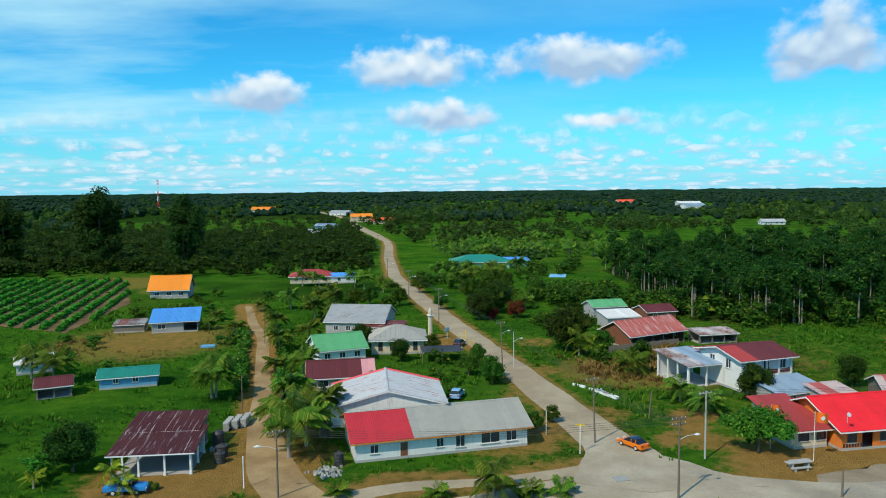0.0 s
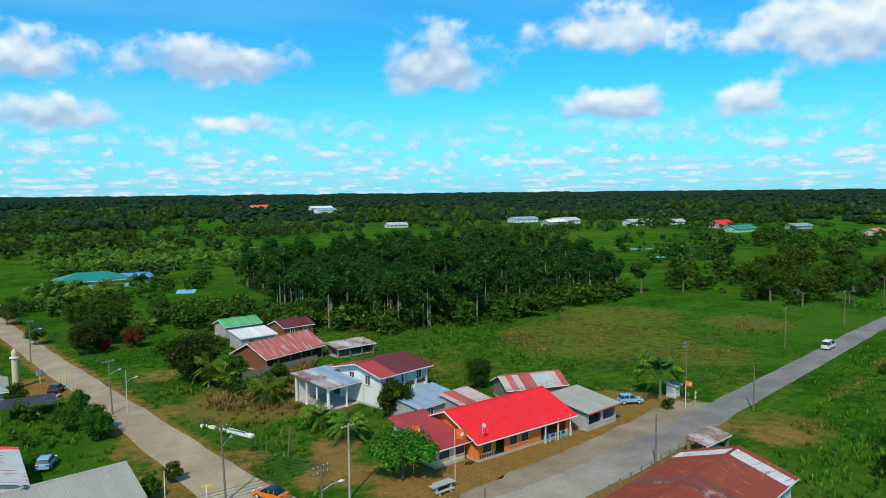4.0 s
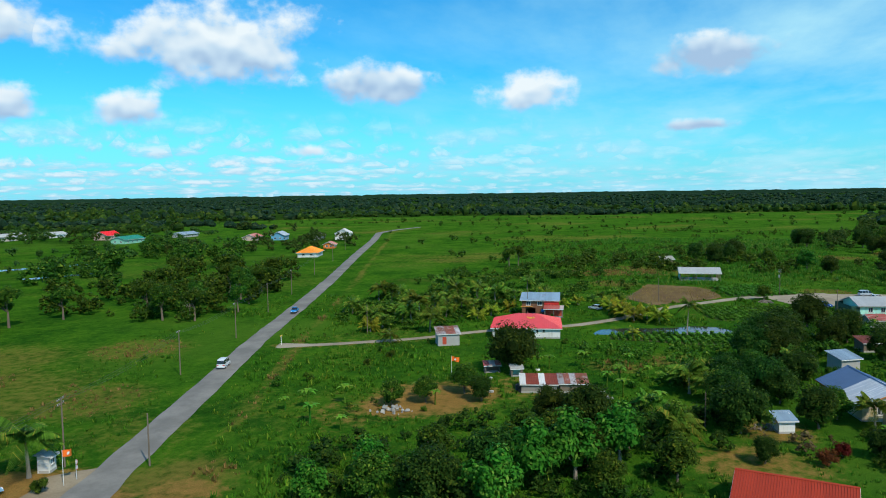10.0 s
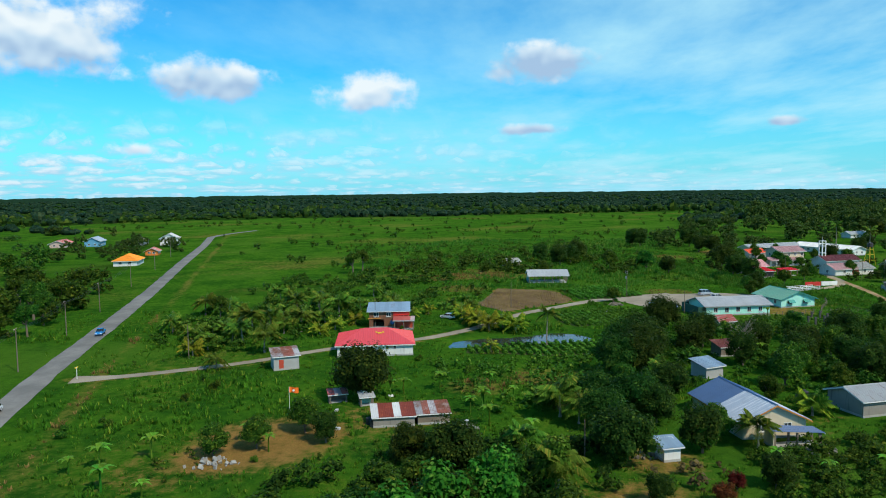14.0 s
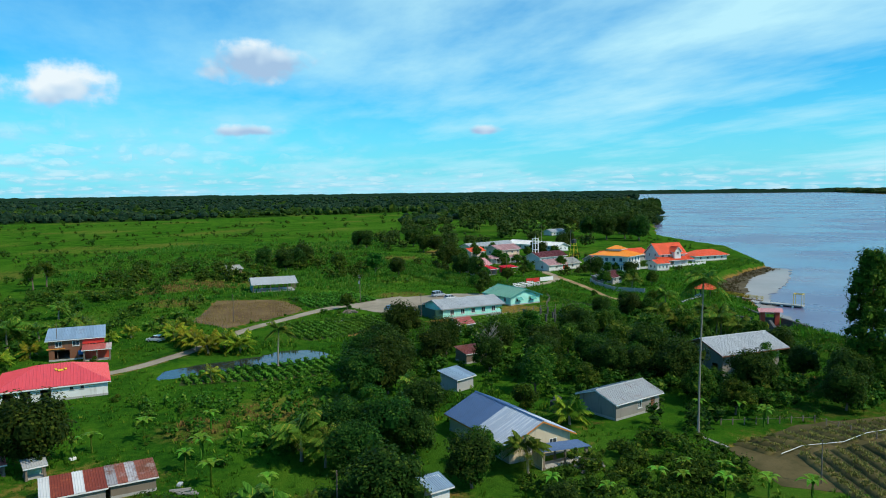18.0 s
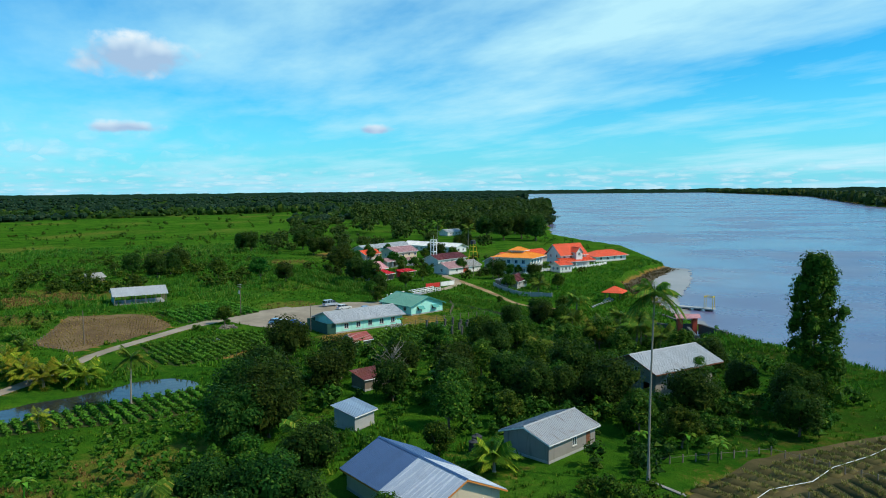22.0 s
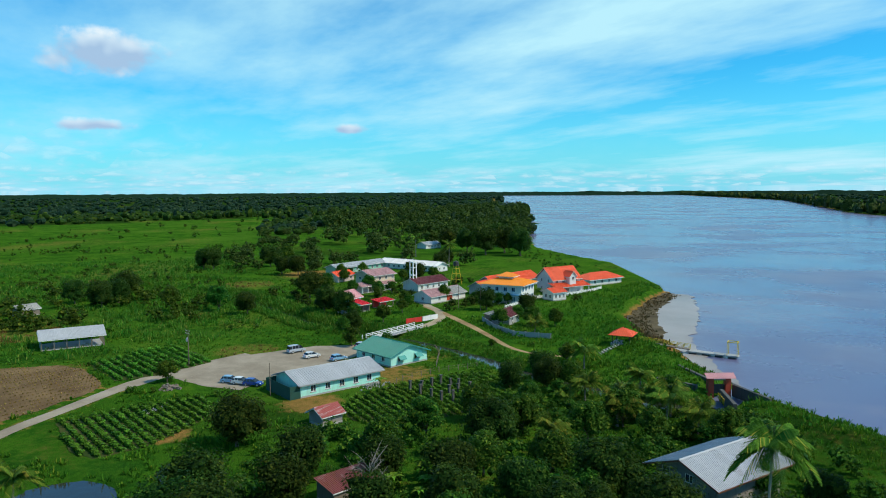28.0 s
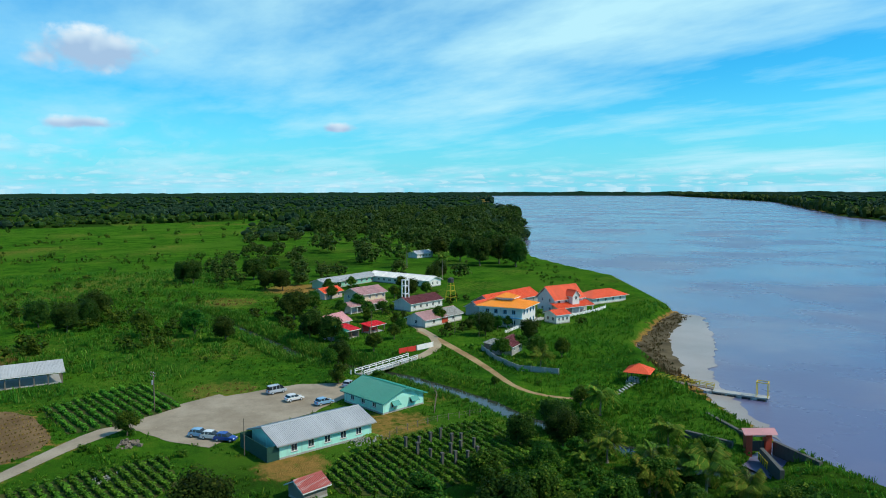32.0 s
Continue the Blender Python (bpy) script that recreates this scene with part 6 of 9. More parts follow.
WHAT = dict(mango=("mango_tree", "dense dark green mango tree", "tree"), mangob=("mango_tree", "rounded dark green mango tree", "tree"), fruit=("fruit_tree", "leafy green fruit tree in a garden", "tree"), fruitb=("fruit_tree", "small leafy green fruit tree", "tree"),
            bread=("breadfruit_tree", "bright green large-leaved breadfruit tree", "tree"), airy=("tree", "slender tree with an open green crown", "tree"), forest=("forest_tree", "tall forest tree with a pale trunk", "tree"),
            umbrella=("shade_tree", "broad flat-topped green shade tree by the shop", "tree"), shrub=("shrub", "low green shrub in rough grass", "shrub"), shrubb=("shrub", "low bright green shrub in rough grass", "shrub"), copper=("copper_tree", "dark red leaved ornamental tree", "tree"), casuarina=("casuarina_tree", "very tall dark feathery casuarina tree", "tree"),
            vine=("vine_covered_tree", "tall slim tree overgrown with climbing plants", "tree"), palm=("coconut_palm", "green coconut palm with a leaning trunk", "palm"), palmb=("coconut_palm", "short green coconut palm", "palm"), palmtall=("coconut_palm", "tall coconut palm with a thin trunk", "palm"),
            palmy=("coconut_palm", "young palm with yellowish fronds", "palm"), palmlow=("oil_palm", "low spreading green palm", "palm"), giant=("tall_palm", "very tall palm with a bare pale trunk", "palm"), palmyoung=("coconut_palm", "small palm with yellow-green fronds", "palm"))


def put(kind, x, y, s=1.0, tall=1.0, group=""):
    name, label, cat = WHAT[kind]
    return plant(name, label, cat, proto(kind), place(x, y, s, tall=tall), group)


put("umbrella", 39.6, 91.2)
TREES = dict(
    mango=[(25.5, 152, 1.15), (14, 198, 1.1), (9, 188, .9), (97, 49, .85), (126, 34, .9), (176, 6, 1.0), (148, 5, .75), (198, -2, 1.05), (159, 51.5, 1.2), (221, -12.2, 1.08), (131, 12.8, 0.98), (155, 12.7, .8), (151, 7.8, .9), (161.3, 0, .8), (145, 13.5, .8), (177, -49.5, 1.05), (201, -47, 1.0), (370, -72, 1.3), (489, -89, 1.4), (404, -12, 1.3), (-46, 87, .75), (165.8, -47.7, 1.0), (157, -56, .9), (177, 1.5, 1.0), (186, -1, 1.1), (192, 2, 1.0)],
    mangob=[(518, -226, 2.0), (488, -222, 2.3), (493, -239, 2.3), (471, -236, 2.2), (542, -264, 2.2), (546, -226, 1.8), (528, -271, 2.0), (575, -266, 2.0), (49, 113.6, .8), (335, -66, 1.2), (328, -70, 1.1), (443, -90, 1.3), (450, -84, 1.2), (400, -132, 1), (345, -43, 1), (393, -8, 1.2), (384, -2, 1.3), (398, 6, 1.2), (490, -60, 1.5), (496, -56, 1.4), (430, -160, 1.2), (446, -172, 1.2), (68.6, 121.3, .7), (104, 44, .95), (135.5, 1.6, .85), (130, 40.2, .75), (170.2, -41.6, .85), (124, -3.6, .6), (119, 11, .5), (138, 53, .6), (171, -37, 1), (181, -29, 1), (185, -20, .9), (202, -17, 1.05), (196, -27, .9), (188, -33, 1), (180, -38, .95), (223, -74, .9), (228, -68, .8), (306, -64, .9), (231, -78, .9), (-9, 143, .6), (-18, 156, .7), (193, -12, 1), (174, -76, .9), (150, -69, 1.05), (313, -115, 1), (300, -122, .9), (144, -62, .9), (161, -70, .8), (112, 33, .8)],
    fruit=[(113, 41, 1), (286, -103, .8), (281, -111, .9), (278, -117, .8), (290, -112, .7), (-30, 196, .8), (-25, 206, .9), (-22, 214, .9), (-13, 212, .8), (-8, 238, .9), (4, 131, .6), (6, 140, .6), (-1, 205, .7), (14, 232, 1), (20, 240, 1), (8, 222, 1), (28, 222, 1), (310, -76, .8), (302, -60, .7), (322, -88, .7), (334, -96, .6), (366, -104, .7), (372, -90, .8), (384, -84, .9), (398, -124, .8), (410, -112, .8), (428, -106, .9), (436, -120, .8), (420, -138, .9), (400, -140, .8), (320, -128, .6), (328, -122, .6), (340, -148, .7), (135, 62, .7), (142, 57, .8), (95, 56, .9), (169, -22, 1), (176, -26, 1), (192, -40, 1), (199, -72, 1), (203, -88, 1), (168, -68, .8), (187, -48, 1), (178, -50, 1), (205, -30, 1), (210, -40, 1), (214, -52, 1), (204, -55, 1), (196, -62, 1), (190, -70, .9), (184, -80, .9), (215, -64, .8), (221, -78, .9), (148, -45, .8), (155, -44, .9), (240, -92, .7), (135.7, 1.5, .7), (110, 22, .9), (104, 30, .8), (-12, 122.5, .5), (8, 125, .6), (8, 130, .6), (268, -8, .7), (356, -36, 1.3), (364, -22, 1.3), (505, -60, 1.2), (509, -104, 1.5), (338, -112, .9), (396, -88, .9), (360, -96, .9), (374, -98, 1), (408, -100, .9), (330, -128, .7)],
    fruitb=[(154.6, 19, .9), (162.9, 7.8, 1), (157, 5, .9), (120, 28, 1), (132, 67, .8), (108, 52, 1), (118, 38, 1), (160, -16, .8), (141, -2, .9), (130, 14, .8), (166, -30, .9), (175, -45, 1), (-3, 150, .7), (38, 140, .8), (33, 150, .8), (282, -55, .9), (276, -62, .7), (318, -70, .9), (352, -92, .9), (342, -98, .8), (326, -118, .8), (320, -124, .8), (12, 100, .5), (15, 104, .45), (60, 128, .8), (45, 136, .7)],
    bread=[(104, 38, 1.0), (108, 34, 1.05), (96, 42, .9), (115, 29, .95), (101, 58, .7), (122, 22, .8), (92, 62, .65)],
    airy=[(196, 150, 1), (204, 172, 1.1), (176, 195, 1.2), (190, 190, 1), (218, 165, .9), (195, 160, 1.1), (212, 146, .9), (232, 104, .8), (350, 90, 1), (362, 88, 1), (236, 160, 1.2), (245, 170, 1.2), (255, 163, 1), (228, 152, 1)],
    copper=[(19, 190, 1.0), (12, 188, .7), (119.7, 3.4, .5), (123.4, 1.0, .45)],
    casuarina=[(-149.7, 318, 1.05), (-115, 326, .95), (-198, 330, .9)],
    vine=[(151.9, -75.5, 0.99)],
    palm=[(147.5, 16.5, .8), (199.6, -71.2, 1.05), (197, -80, 1.1), (234, -92, 1.0), (27, 146, .9), (206, -79, .9), (199, -83, 1), (214, -76, .9), (190, -80, .9), (-20.5, 91, 1.2), (-22, 98, 1.1), (-17.5, 104, 1), (-38.7, 118, 1.1), (-31, 206, 1), (-34, 214, 1.1), (-27, 246, 1.1), (-31, 254, 1), (-16, 223, 1), (-40, 172, .9), (-26, 130, .9), (-34, 190, 1), (-27, 182, 1), (5, 250, 1), (2, 262, 1), (20, 275, 1.1), (30, 290, 1.1), (-2, 280, 1), (270, -104, .9), (-38, 118, 1), (-19, 95, 1.05), (-24, 112, 1), (-22, 104, .9), (-35, 152, .9), (-30, 160, .9), (9.4, 265, 1.2), (16.6, 264, 1.1), (91.3, 101, 1.2), (150.9, 19, 1), (165.4, 0, .9), (132.7, 25, .8), (120.8, 22, .95), (-35, 210, 1), (-44, 208, 1), (-20, 240, .9), (-50, 258, 1), (-44, 257, .8), (-70, 128, 1), (-76, 132, 1), (137.2, -6.2, .8), (245, 86, 1.1), (251, 81, 1), (241, 73, 1.1), (220, 86, 1), (262, 96, 1), (244, 58, .9), (203, -80, .8), (214, -90, .9), (342, -68, .9), (9.5, 256, 1), (196, -55, .8), (195, 80, 1), (219, 78, 1), (217, 90, 1.1), (244, 113, 1), (204, 88, 1)],
    palmb=[(34, 131, 1), (37, 114, .9), (38.6, 107, .9), (4.7, 78.5, .9), (-26, 116, .9), (-58, 178, .7), (-50, 172, .8), (-32, 134, .8), (330, -147, .8), (214, 96, 1), (198, 94, .9), (208, 101, 1), (225, 84, 1), (232, 75, .9), (226, 96, 1), (240, 88, 1), (-52, 205, .8), (23, 205, .9), (-60, 190, .8), (180, 85, .8)],
    palmtall=[(201, 17.5, .8), (440, -170, 1.2), (-100, 420, 1), (500, -180, 1.2)],
    palmy=[(221.5, 30.4, 1.1), (219.4, 23.8, 1.1), (225, 27, 1), (226, 33, 1), (231, 35, 1), (237, 38, .9), (243, 38, .9), (152.3, -19.6, .95), (192, 95, .9), (214, 72, .8), (28.5, 146, .9), (222, 70, .8), (229, 66, .8), (236, 60, .8), (240, 52, .7), (246, 48, .7)],
    palmlow=[(-1.5, 78.3, .55), (8.8, 78.4, .6), (12.3, 79, .6), (-12.5, 79, .55), (240, -86, .9), (214, -72, .9), (176, -62, .8), (158, 22, .9), (134, 20, .8), (232, -88, 0.8), (250, 40, .8), (258, 36, .8), (254, 44, .8), (262, 42, .8), (270, 38, .8)],
    giant=[(141.3, -33.4, 1.0)], palmyoung=[(196, 30, .8), (-40, 84, .7), (-37, 80, .7), (-48, 82, .6)])
for kind, spots in TREES.items():
    for x, y, s in spots:
        put(kind, x, y, s)

# bananas: a stem and single large leaves
BANANAS = [(128, -18), (126.8, -20.5), (130, -23), (128, -27), (184, -44), (186, -42), (182, -45), (165.5, 38.8), (155.9, 31.2), (130.5, -6), (127, -11), (142, -45), (144, -47), (146, -44), (161, 47), (163, 45), (168, 30), (152, 33), (155, 31), (160, 26), (125, 83), (127, 80), (131, 75), (138, 64), (120, 76), (134, 60), (188, -28), (190, -30), (192, -26), (238, -52 + 8), (146, 30), (140, 24), (150, -40), (118, 70), (122, -28), (119, -31), (124, -24)]


def banana_leaf(seed):
    def make():
        r = np.random.default_rng(seed)
        s = np.linspace(0, 1, 7)
        ln, up = 2.3, r.uniform(1.0, 1.4)
        spine = np.stack([ln * s * np.cos(up) + 0.25 * s ** 2 * ln, 0 * s, ln * (np.sin(up) * s - 0.75 * s ** 2.2)], 1)
        w = 0.3 * np.sin(np.pi * np.clip(s * 0.9 + 0.08, 0, 1)) + 0.02
        lft, rgt = spine + np.stack([0 * s, w, 0.12 * w], 1), spine - np.stack([0 * s, w, -0.12 * w], 1)
        g = Green()
        g.quads(np.stack([lft[:-1], spine[:-1], spine[1:], lft[1:]], 1)), g.quads(np.stack([spine[:-1], rgt[:-1], rgt[1:], spine[1:]], 1))
        return g.mesh("leaf", ["banana"])
    return shared(("banana", seed), make)


def banana_stem():
    g = Green()
    g.quads(tube_quads([[0, 0, -0.1], [0.05, 0, 1.1], [0.02, 0.03, 2.3]], [0.15, 0.12, 0.09], 7))
    return g.mesh("stem", ["leafbright"])


for i, (x, y) in enumerate(BANANAS):
    t = thing("banana_plant", "banana plant with large arching bright leaves", "banana plant", place(x, y, rng.uniform(0.75, 1.15)), "banana plants in the gardens")
    part("stem", shared("bananastem", banana_stem), "leafbright", t)
    for k in range(7):
        part("leaf", banana_leaf(k % 4), "banana", t, m=pose(0, 0, 2.15, 0, 0, k * 137 + i * 40))

# bare grey trees
for x, y, s in ((187, -21, 1.2), (205, 158, 1.0), (75, 132, 0.35)):
    r = np.random.default_rng(int(x))
    g = Green()
    g.quads(tube_quads([[0, 0, -0.1], [0.1, 0.1, 3], [0, 0.2, 6]], [0.16, 0.12, 0.06], 6))
    for k in range(26):
        h0, a = r.uniform(1.8, 5.8), r.uniform(0, 6.28)
        d = np.array([np.cos(a), np.sin(a), r.uniform(0.5, 1.3)]) * r.uniform(1.2, 2.6)
        b0 = np.array([0.06, 0.12, h0])
        g.quads(tube_quads([b0, b0 + d * 0.5 + [0, 0, 0.1], b0 + d], [0.05, 0.03, 0.01], 4))
        for j in range(4):
            e = b0 + d * r.uniform(0.4, 0.95)
            g.quads(tube_quads([e, e + r.normal(0, 0.45, 3) + [0, 0, 0.35]], [0.018, 0.006], 3))
    t = thing("bare_tree", "leafless grey tree with thin branches", "tree", place(x, y, s))
    part("trunk", g.mesh("trunk", ["palebark"]), "palebark", t)


# ---------- woods and undergrowth, gathered ----------
def blocked(x, y, margin=0.5):
    bad = np.zeros(x.shape, bool)
    for cx, cy, a, hl, hw in FOOT:
        ca, sa = math.cos(a), math.sin(a)
        u, v = (x - cx) * ca + (y - cy) * sa, -(x - cx) * sa + (y - cy) * ca
        bad |= (abs(u) < hl + margin) & (abs(v) < hw + margin)
    for P, w in STRIPS:
        lo, hi = P.min(0) - w - 5, P.max(0) + w + 5
        near = (x > lo[0]) & (x < hi[0]) & (y > lo[1]) & (y < hi[1])
        if near.any():
            bad[near] |= near_line(P[::2] if len(P) > 40 else P, x[near], y[near]) < w + margin
    for p in (RIVER, BEACH, POND_A, POND_B, LOT, EARTH_FIELD):
        bad |= inside(p, x, y)
    bad |= near_line(CANAL, x, y) < 2.4 + margin * 0.3
    for p in CROPS:
        bad |= inside(p, x, y)
    return bad


CROPS = [[(248, 13), (252, -1), (253, -13), (239, -12), (228, 0), (226, 8), (231, 11)], [(200, 35), (204, 24), (205.8, 11), (208.5, 4), (203, -1), (197, 4), (193.4, 10.5), (192.4, 18), (194.4, 28), (194.5, 35)],
         [(241, -47), (243.5, -66), (241, -71), (226, -70), (221, -66), (218, -48), (219, -40), (224, -33), (231, -33), (237, -38)], [(274, 1.5), (294, 6), (301, -6), (304, -15), (292, -19), (282, -20), (275, -8)], [(136, -34), (141, -50), (139, -72), (128, -70), (116, -44), (124, -32)],
         [(-180, 282), (-122, 280), (-96, 222), (-92, 175), (-116, 186), (-180, 190)]]


def scatter(poly_or_box, n, margin=0.5, seed=0, keep=None):
    r = np.random.default_rng(seed)
    p = np.asarray(poly_or_box, float)
    lo, hi = p.min(0), p.max(0)
    x, y = r.uniform(lo[0], hi[0], n), r.uniform(lo[1], hi[1], n)
    ok = inside(poly_or_box, x, y) & ~blocked(x, y, margin)
    if keep is not None:
        ok &= keep(x, y, r)
    return x[ok], y[ok]


def gather(name, label, category, protos, x, y, s, mats, seed=0, tall=None):
    """Many copies of a few small plants, turned and scaled, as one object."""
    r = np.random.default_rng(seed)
    pick = r.integers(0, len(protos), len(x))
    z = height(x, y) - 0.05
    out, mis = [], []
    tall = np.ones(len(x)) if tall is None else tall
    for k, (q, mi) in enumerate(protos):
        idx = np.where(pick == k)[0]
        if not len(idx):
            continue
        a = r.uniform(0, 6.28, len(idx))
        ca, sa = np.cos(a)[:, None, None], np.sin(a)[:, None, None]
        sc = s[idx][:, None, None]
        X = (q[None, :, :, 0] * ca - q[None, :, :, 1] * sa) * sc + x[idx][:, None, None]
        Y = (q[None, :, :, 0] * sa + q[None, :, :, 1] * ca) * sc + y[idx][:, None, None]
        Z = q[None, :, :, 2] * sc * tall[idx][:, None, None] + z[idx][:, None, None]
        out.append(np.stack([X, Y, Z], -1).reshape(-1, 4, 3)), mis.append(np.tile(mi, len(idx)))
    me = quad_mesh(name, np.concatenate(out), np.concatenate(mis), mats)
    return tagged(new(name, me), label, category, "", "stuff")


def small_tree(seed, H, R, n_blob, per, size, clear, lump, trunk=True):
    r = np.random.default_rng(seed)
    g = Green()
    q, c = crown(r, n_blob, R * 0.8, H * clear, H * 0.94, lump, per, size, 0.85)
    g.quads(q, 0)
    if trunk:
        g.quads(tube_quads([[0, 0, -0.2], [0.1, 0, H * 0.4], [0, 0.1, H * 0.8]], [H * 0.016, H * 0.012, H * 0.006], 4), 1)
    return g.arrays()


FOREST_P = [small_tree(s, h, w, 12, 42, 0.28, c, 1.45) for s, h, w, c in ((31, 13.5, 3.4, 0.55), (32, 12.0, 3.8, 0.42), (33, 14.5, 3.2, 0.6), (34, 9.5, 4.2, 0.2), (39, 8.0, 4.4, 0.1))]
WOOD_P = [small_tree(s, 9.5, 5.4, 16, 20, 0.42, 0.06, 1.75, False) for s in (35, 36, 37)]
BUSH_P = [small_tree(s, 4.2, 3.0, 9, 18, 0.24, 0.06, 1.25, False) for s in (41, 42, 43)]


def tuft(seed, n=7, H=0.55, spread=0.45):
    """A tuft of grass: bent blades leaning outwards."""
    r = np.random.default_rng(seed)
    a, lean = r.uniform(0, 6.28, n), r.uniform(0.1, 0.8, n)
    d = np.stack([np.cos(a), np.sin(a), 0 * a], 1)
    s = np.stack([-np.sin(a), np.cos(a), 0 * a], 1)
    b = d * r.uniform(0, spread, (n, 1))
    h = (H * r.uniform(0.6, 1.2, n))[:, None]
    w = r.uniform(0.07, 0.14, (n, 1))
    t = b + d * h * lean[:, None] + [0, 0, 1] * h
    g = Green()
    g.quads(np.stack([b - s * w, b + s * w, t + s * w * 0.5, t - s * w * 0.5], 1))
    return g.arrays()


def far_tree(seed):
    """A far crown: a lumpy dome with sprays standing out of it."""
    r = np.random.default_rng(seed)
    g = Green()
    t, u = np.meshgrid(np.linspace(0, 2 * np.pi, 8), np.linspace(0.0, 1.0, 5))
    k = 1 + 0.26 * np.sin(2 * t + seed) * np.sin(6 * u + seed) + 0.2 * np.sin(3 * t + 2 * seed)
    R = 4.6 * np.cos(u * np.pi / 2) ** 0.6 * (0.55 + 0.65 * np.sin(np.pi * np.clip(u * 0.9 + 0.1, 0, 1))) * k
    V = np.stack([R * np.cos(t), R * np.sin(t), 8.2 * (0.05 + 0.95 * np.sin(u * np.pi / 2)) * (0.94 + 0.12 * np.sin(2 * t + seed))], -1)
    V[:, -1] = V[:, 0]
    g.quads(np.stack([V[:-1, :-1], V[:-1, 1:], V[1:, 1:], V[1:, :-1]], 2).reshape(-1, 4, 3))
    d = unit(r.normal(0, 1, (16, 3)) * [1, 1, 0.8] + [0, 0, 0.35])
    g.quads(leaf_quads(d * [4.2, 4.2, 4.3] + [0, 0, 4.0], d, 0.85, r, 0.8))
    return g.arrays()


FAR_P = [far_tree(s) for s in (51, 52, 53, 54)]
WEED_P = [tuft(s) for s in (61, 62, 63, 64)]
LEAFY_P = [small_tree(s, 0.9, 0.5, 3, 5, 0.2, 0.02, 0.36, False) for s in (65, 66, 67)]

x, y = scatter(FOREST, 900, 1.0, 5)
gather("forest", "dense belt of tall forest trees with pale trunks", "forest", FOREST_P, x, y, rng.uniform(0.7, 1.2, len(x)), ["leafdark", "palebark"], 1)
x, y = scatter([(2, 230), (26, 212), (24, 240), (56, 292), (60, 320), (-4, 320), (-12, 290), (-6, 250)], 130, 1, 44)
gather("roadside_bushes", "garden bushes and small trees beside the road", "bushes", BUSH_P, x, y, rng.uniform(0.4, 1.2, len(x)), ["leaf"], 45)
edge = [(60, 190), (72, 172), (110, 172), (140, 182), (165, 186), (176, 200), (150, 200), (110, 190), (80, 188), (50, 225), (30, 230), (26, 212)]
x, y = scatter(edge, 560, 0.5, 6)
gather("forest_edge", "thick green undergrowth along the forest edge", "undergrowth", BUSH_P, x, y, rng.uniform(0.5, 1.6, len(x)), ["leaf"], 2)


def patchy(scale, seed, level):
    return lambda x, y, r: soft_noise(x, y, scale, seed) > level


# bush country west and north
x, y = scatter([(-330, 296), (-90, 284), (-56, 282), (-30, 290), (-40, 420), (-70, 560), (-330, 560)], 1700, 1, 7, lambda x, y, r: soft_noise(x, y, 30, 71) > -0.5)
gather("bushland", "dense dark green bushes and small trees", "bushes", BUSH_P, x, y, rng.uniform(0.7, 1.9, len(x)), ["leafdark"], 3)
x, y = scatter([(0, 330), (60, 300), (230, 345), (420, 330), (700, 900), (-30, 900), (-10, 460)], 1200, 1, 8, patchy(40, 72, 0.05))
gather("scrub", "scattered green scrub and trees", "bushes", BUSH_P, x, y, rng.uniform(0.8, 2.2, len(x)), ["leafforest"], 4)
x, y = scatter([(190, 142), (260, 168), (420, 216), (400, 330), (240, 330), (205, 250), (182, 200)], 420, 2, 9, patchy(22, 73, 0.1))
gather("roadside_trees", "mixed green trees and bushes beyond the road", "trees", BUSH_P + WOOD_P, x, y, rng.uniform(0.6, 1.25, len(x)), ["leaf", "palebark"], 5)
x, y = scatter([(180, 158), (205, 140), (240, 152), (300, 172), (330, 200), (300, 232), (240, 232), (200, 215)], 190, 1.5, 60)
gather("roadside_wood", "dense mixed wood beside the asphalt road", "trees", BUSH_P + WOOD_P, x, y, rng.uniform(0.5, 1.05, len(x)), ["leaf", "palebark"], 61)
x, y = scatter([(300, 290), (420, 300), (520, 330), (620, 420), (560, 620), (380, 600), (300, 420)], 330, 2, 62, patchy(26, 63, 0.05))
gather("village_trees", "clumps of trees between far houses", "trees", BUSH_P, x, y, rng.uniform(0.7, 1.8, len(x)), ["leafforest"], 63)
PALM_P = []
for sd in (81, 82):
    tm, cm = palm_meshes(sd, 3.2, 20, 3.7)
    q = np.empty(len(cm.vertices) * 3, np.float32)
    cm.vertices.foreach_get("co", q)
    qc = q.reshape(-1, 4, 3).astype(float)
    q = np.empty(len(tm.vertices) * 3, np.float32)
    tm.vertices.foreach_get("co", q)
    qt = q.reshape(-1, 4, 3).astype(float)
    PALM_P.append((np.concatenate([qc, qt]), np.r_[np.zeros(len(qc), int), np.ones(len(qt), int)]))
x, y = scatter([(6, 345), (70, 335), (110, 400), (60, 470), (-10, 460)], 110, 2, 10)
gather("palm_grove", "grove of coconut palms beside the road", "palms", PALM_P, x, y, rng.uniform(0.9, 1.5, len(x)), ["frond", "palebark"], 6)
x, y = scatter([(196, 92), (214, 112), (262, 112), (300, 80), (262, 58), (238, 60), (222, 78)], 60, 1, 11)
gather("palm_garden", "garden thick with young palms", "palms", PALM_P, x, y, rng.uniform(0.6, 1.05, len(x)), ["frond", "palebark"], 7)
x, y = scatter([(186, 82), (200, 110), (262, 116), (330, 110), (330, 40), (262, 50), (238, 60), (218, 74)], 420, 1, 12, patchy(12, 75, -0.15))
gather("garden_bushes", "mixed garden bushes among the palms", "bushes", BUSH_P, x, y, rng.uniform(0.35, 1.0, len(x)), ["leaf"], 8)
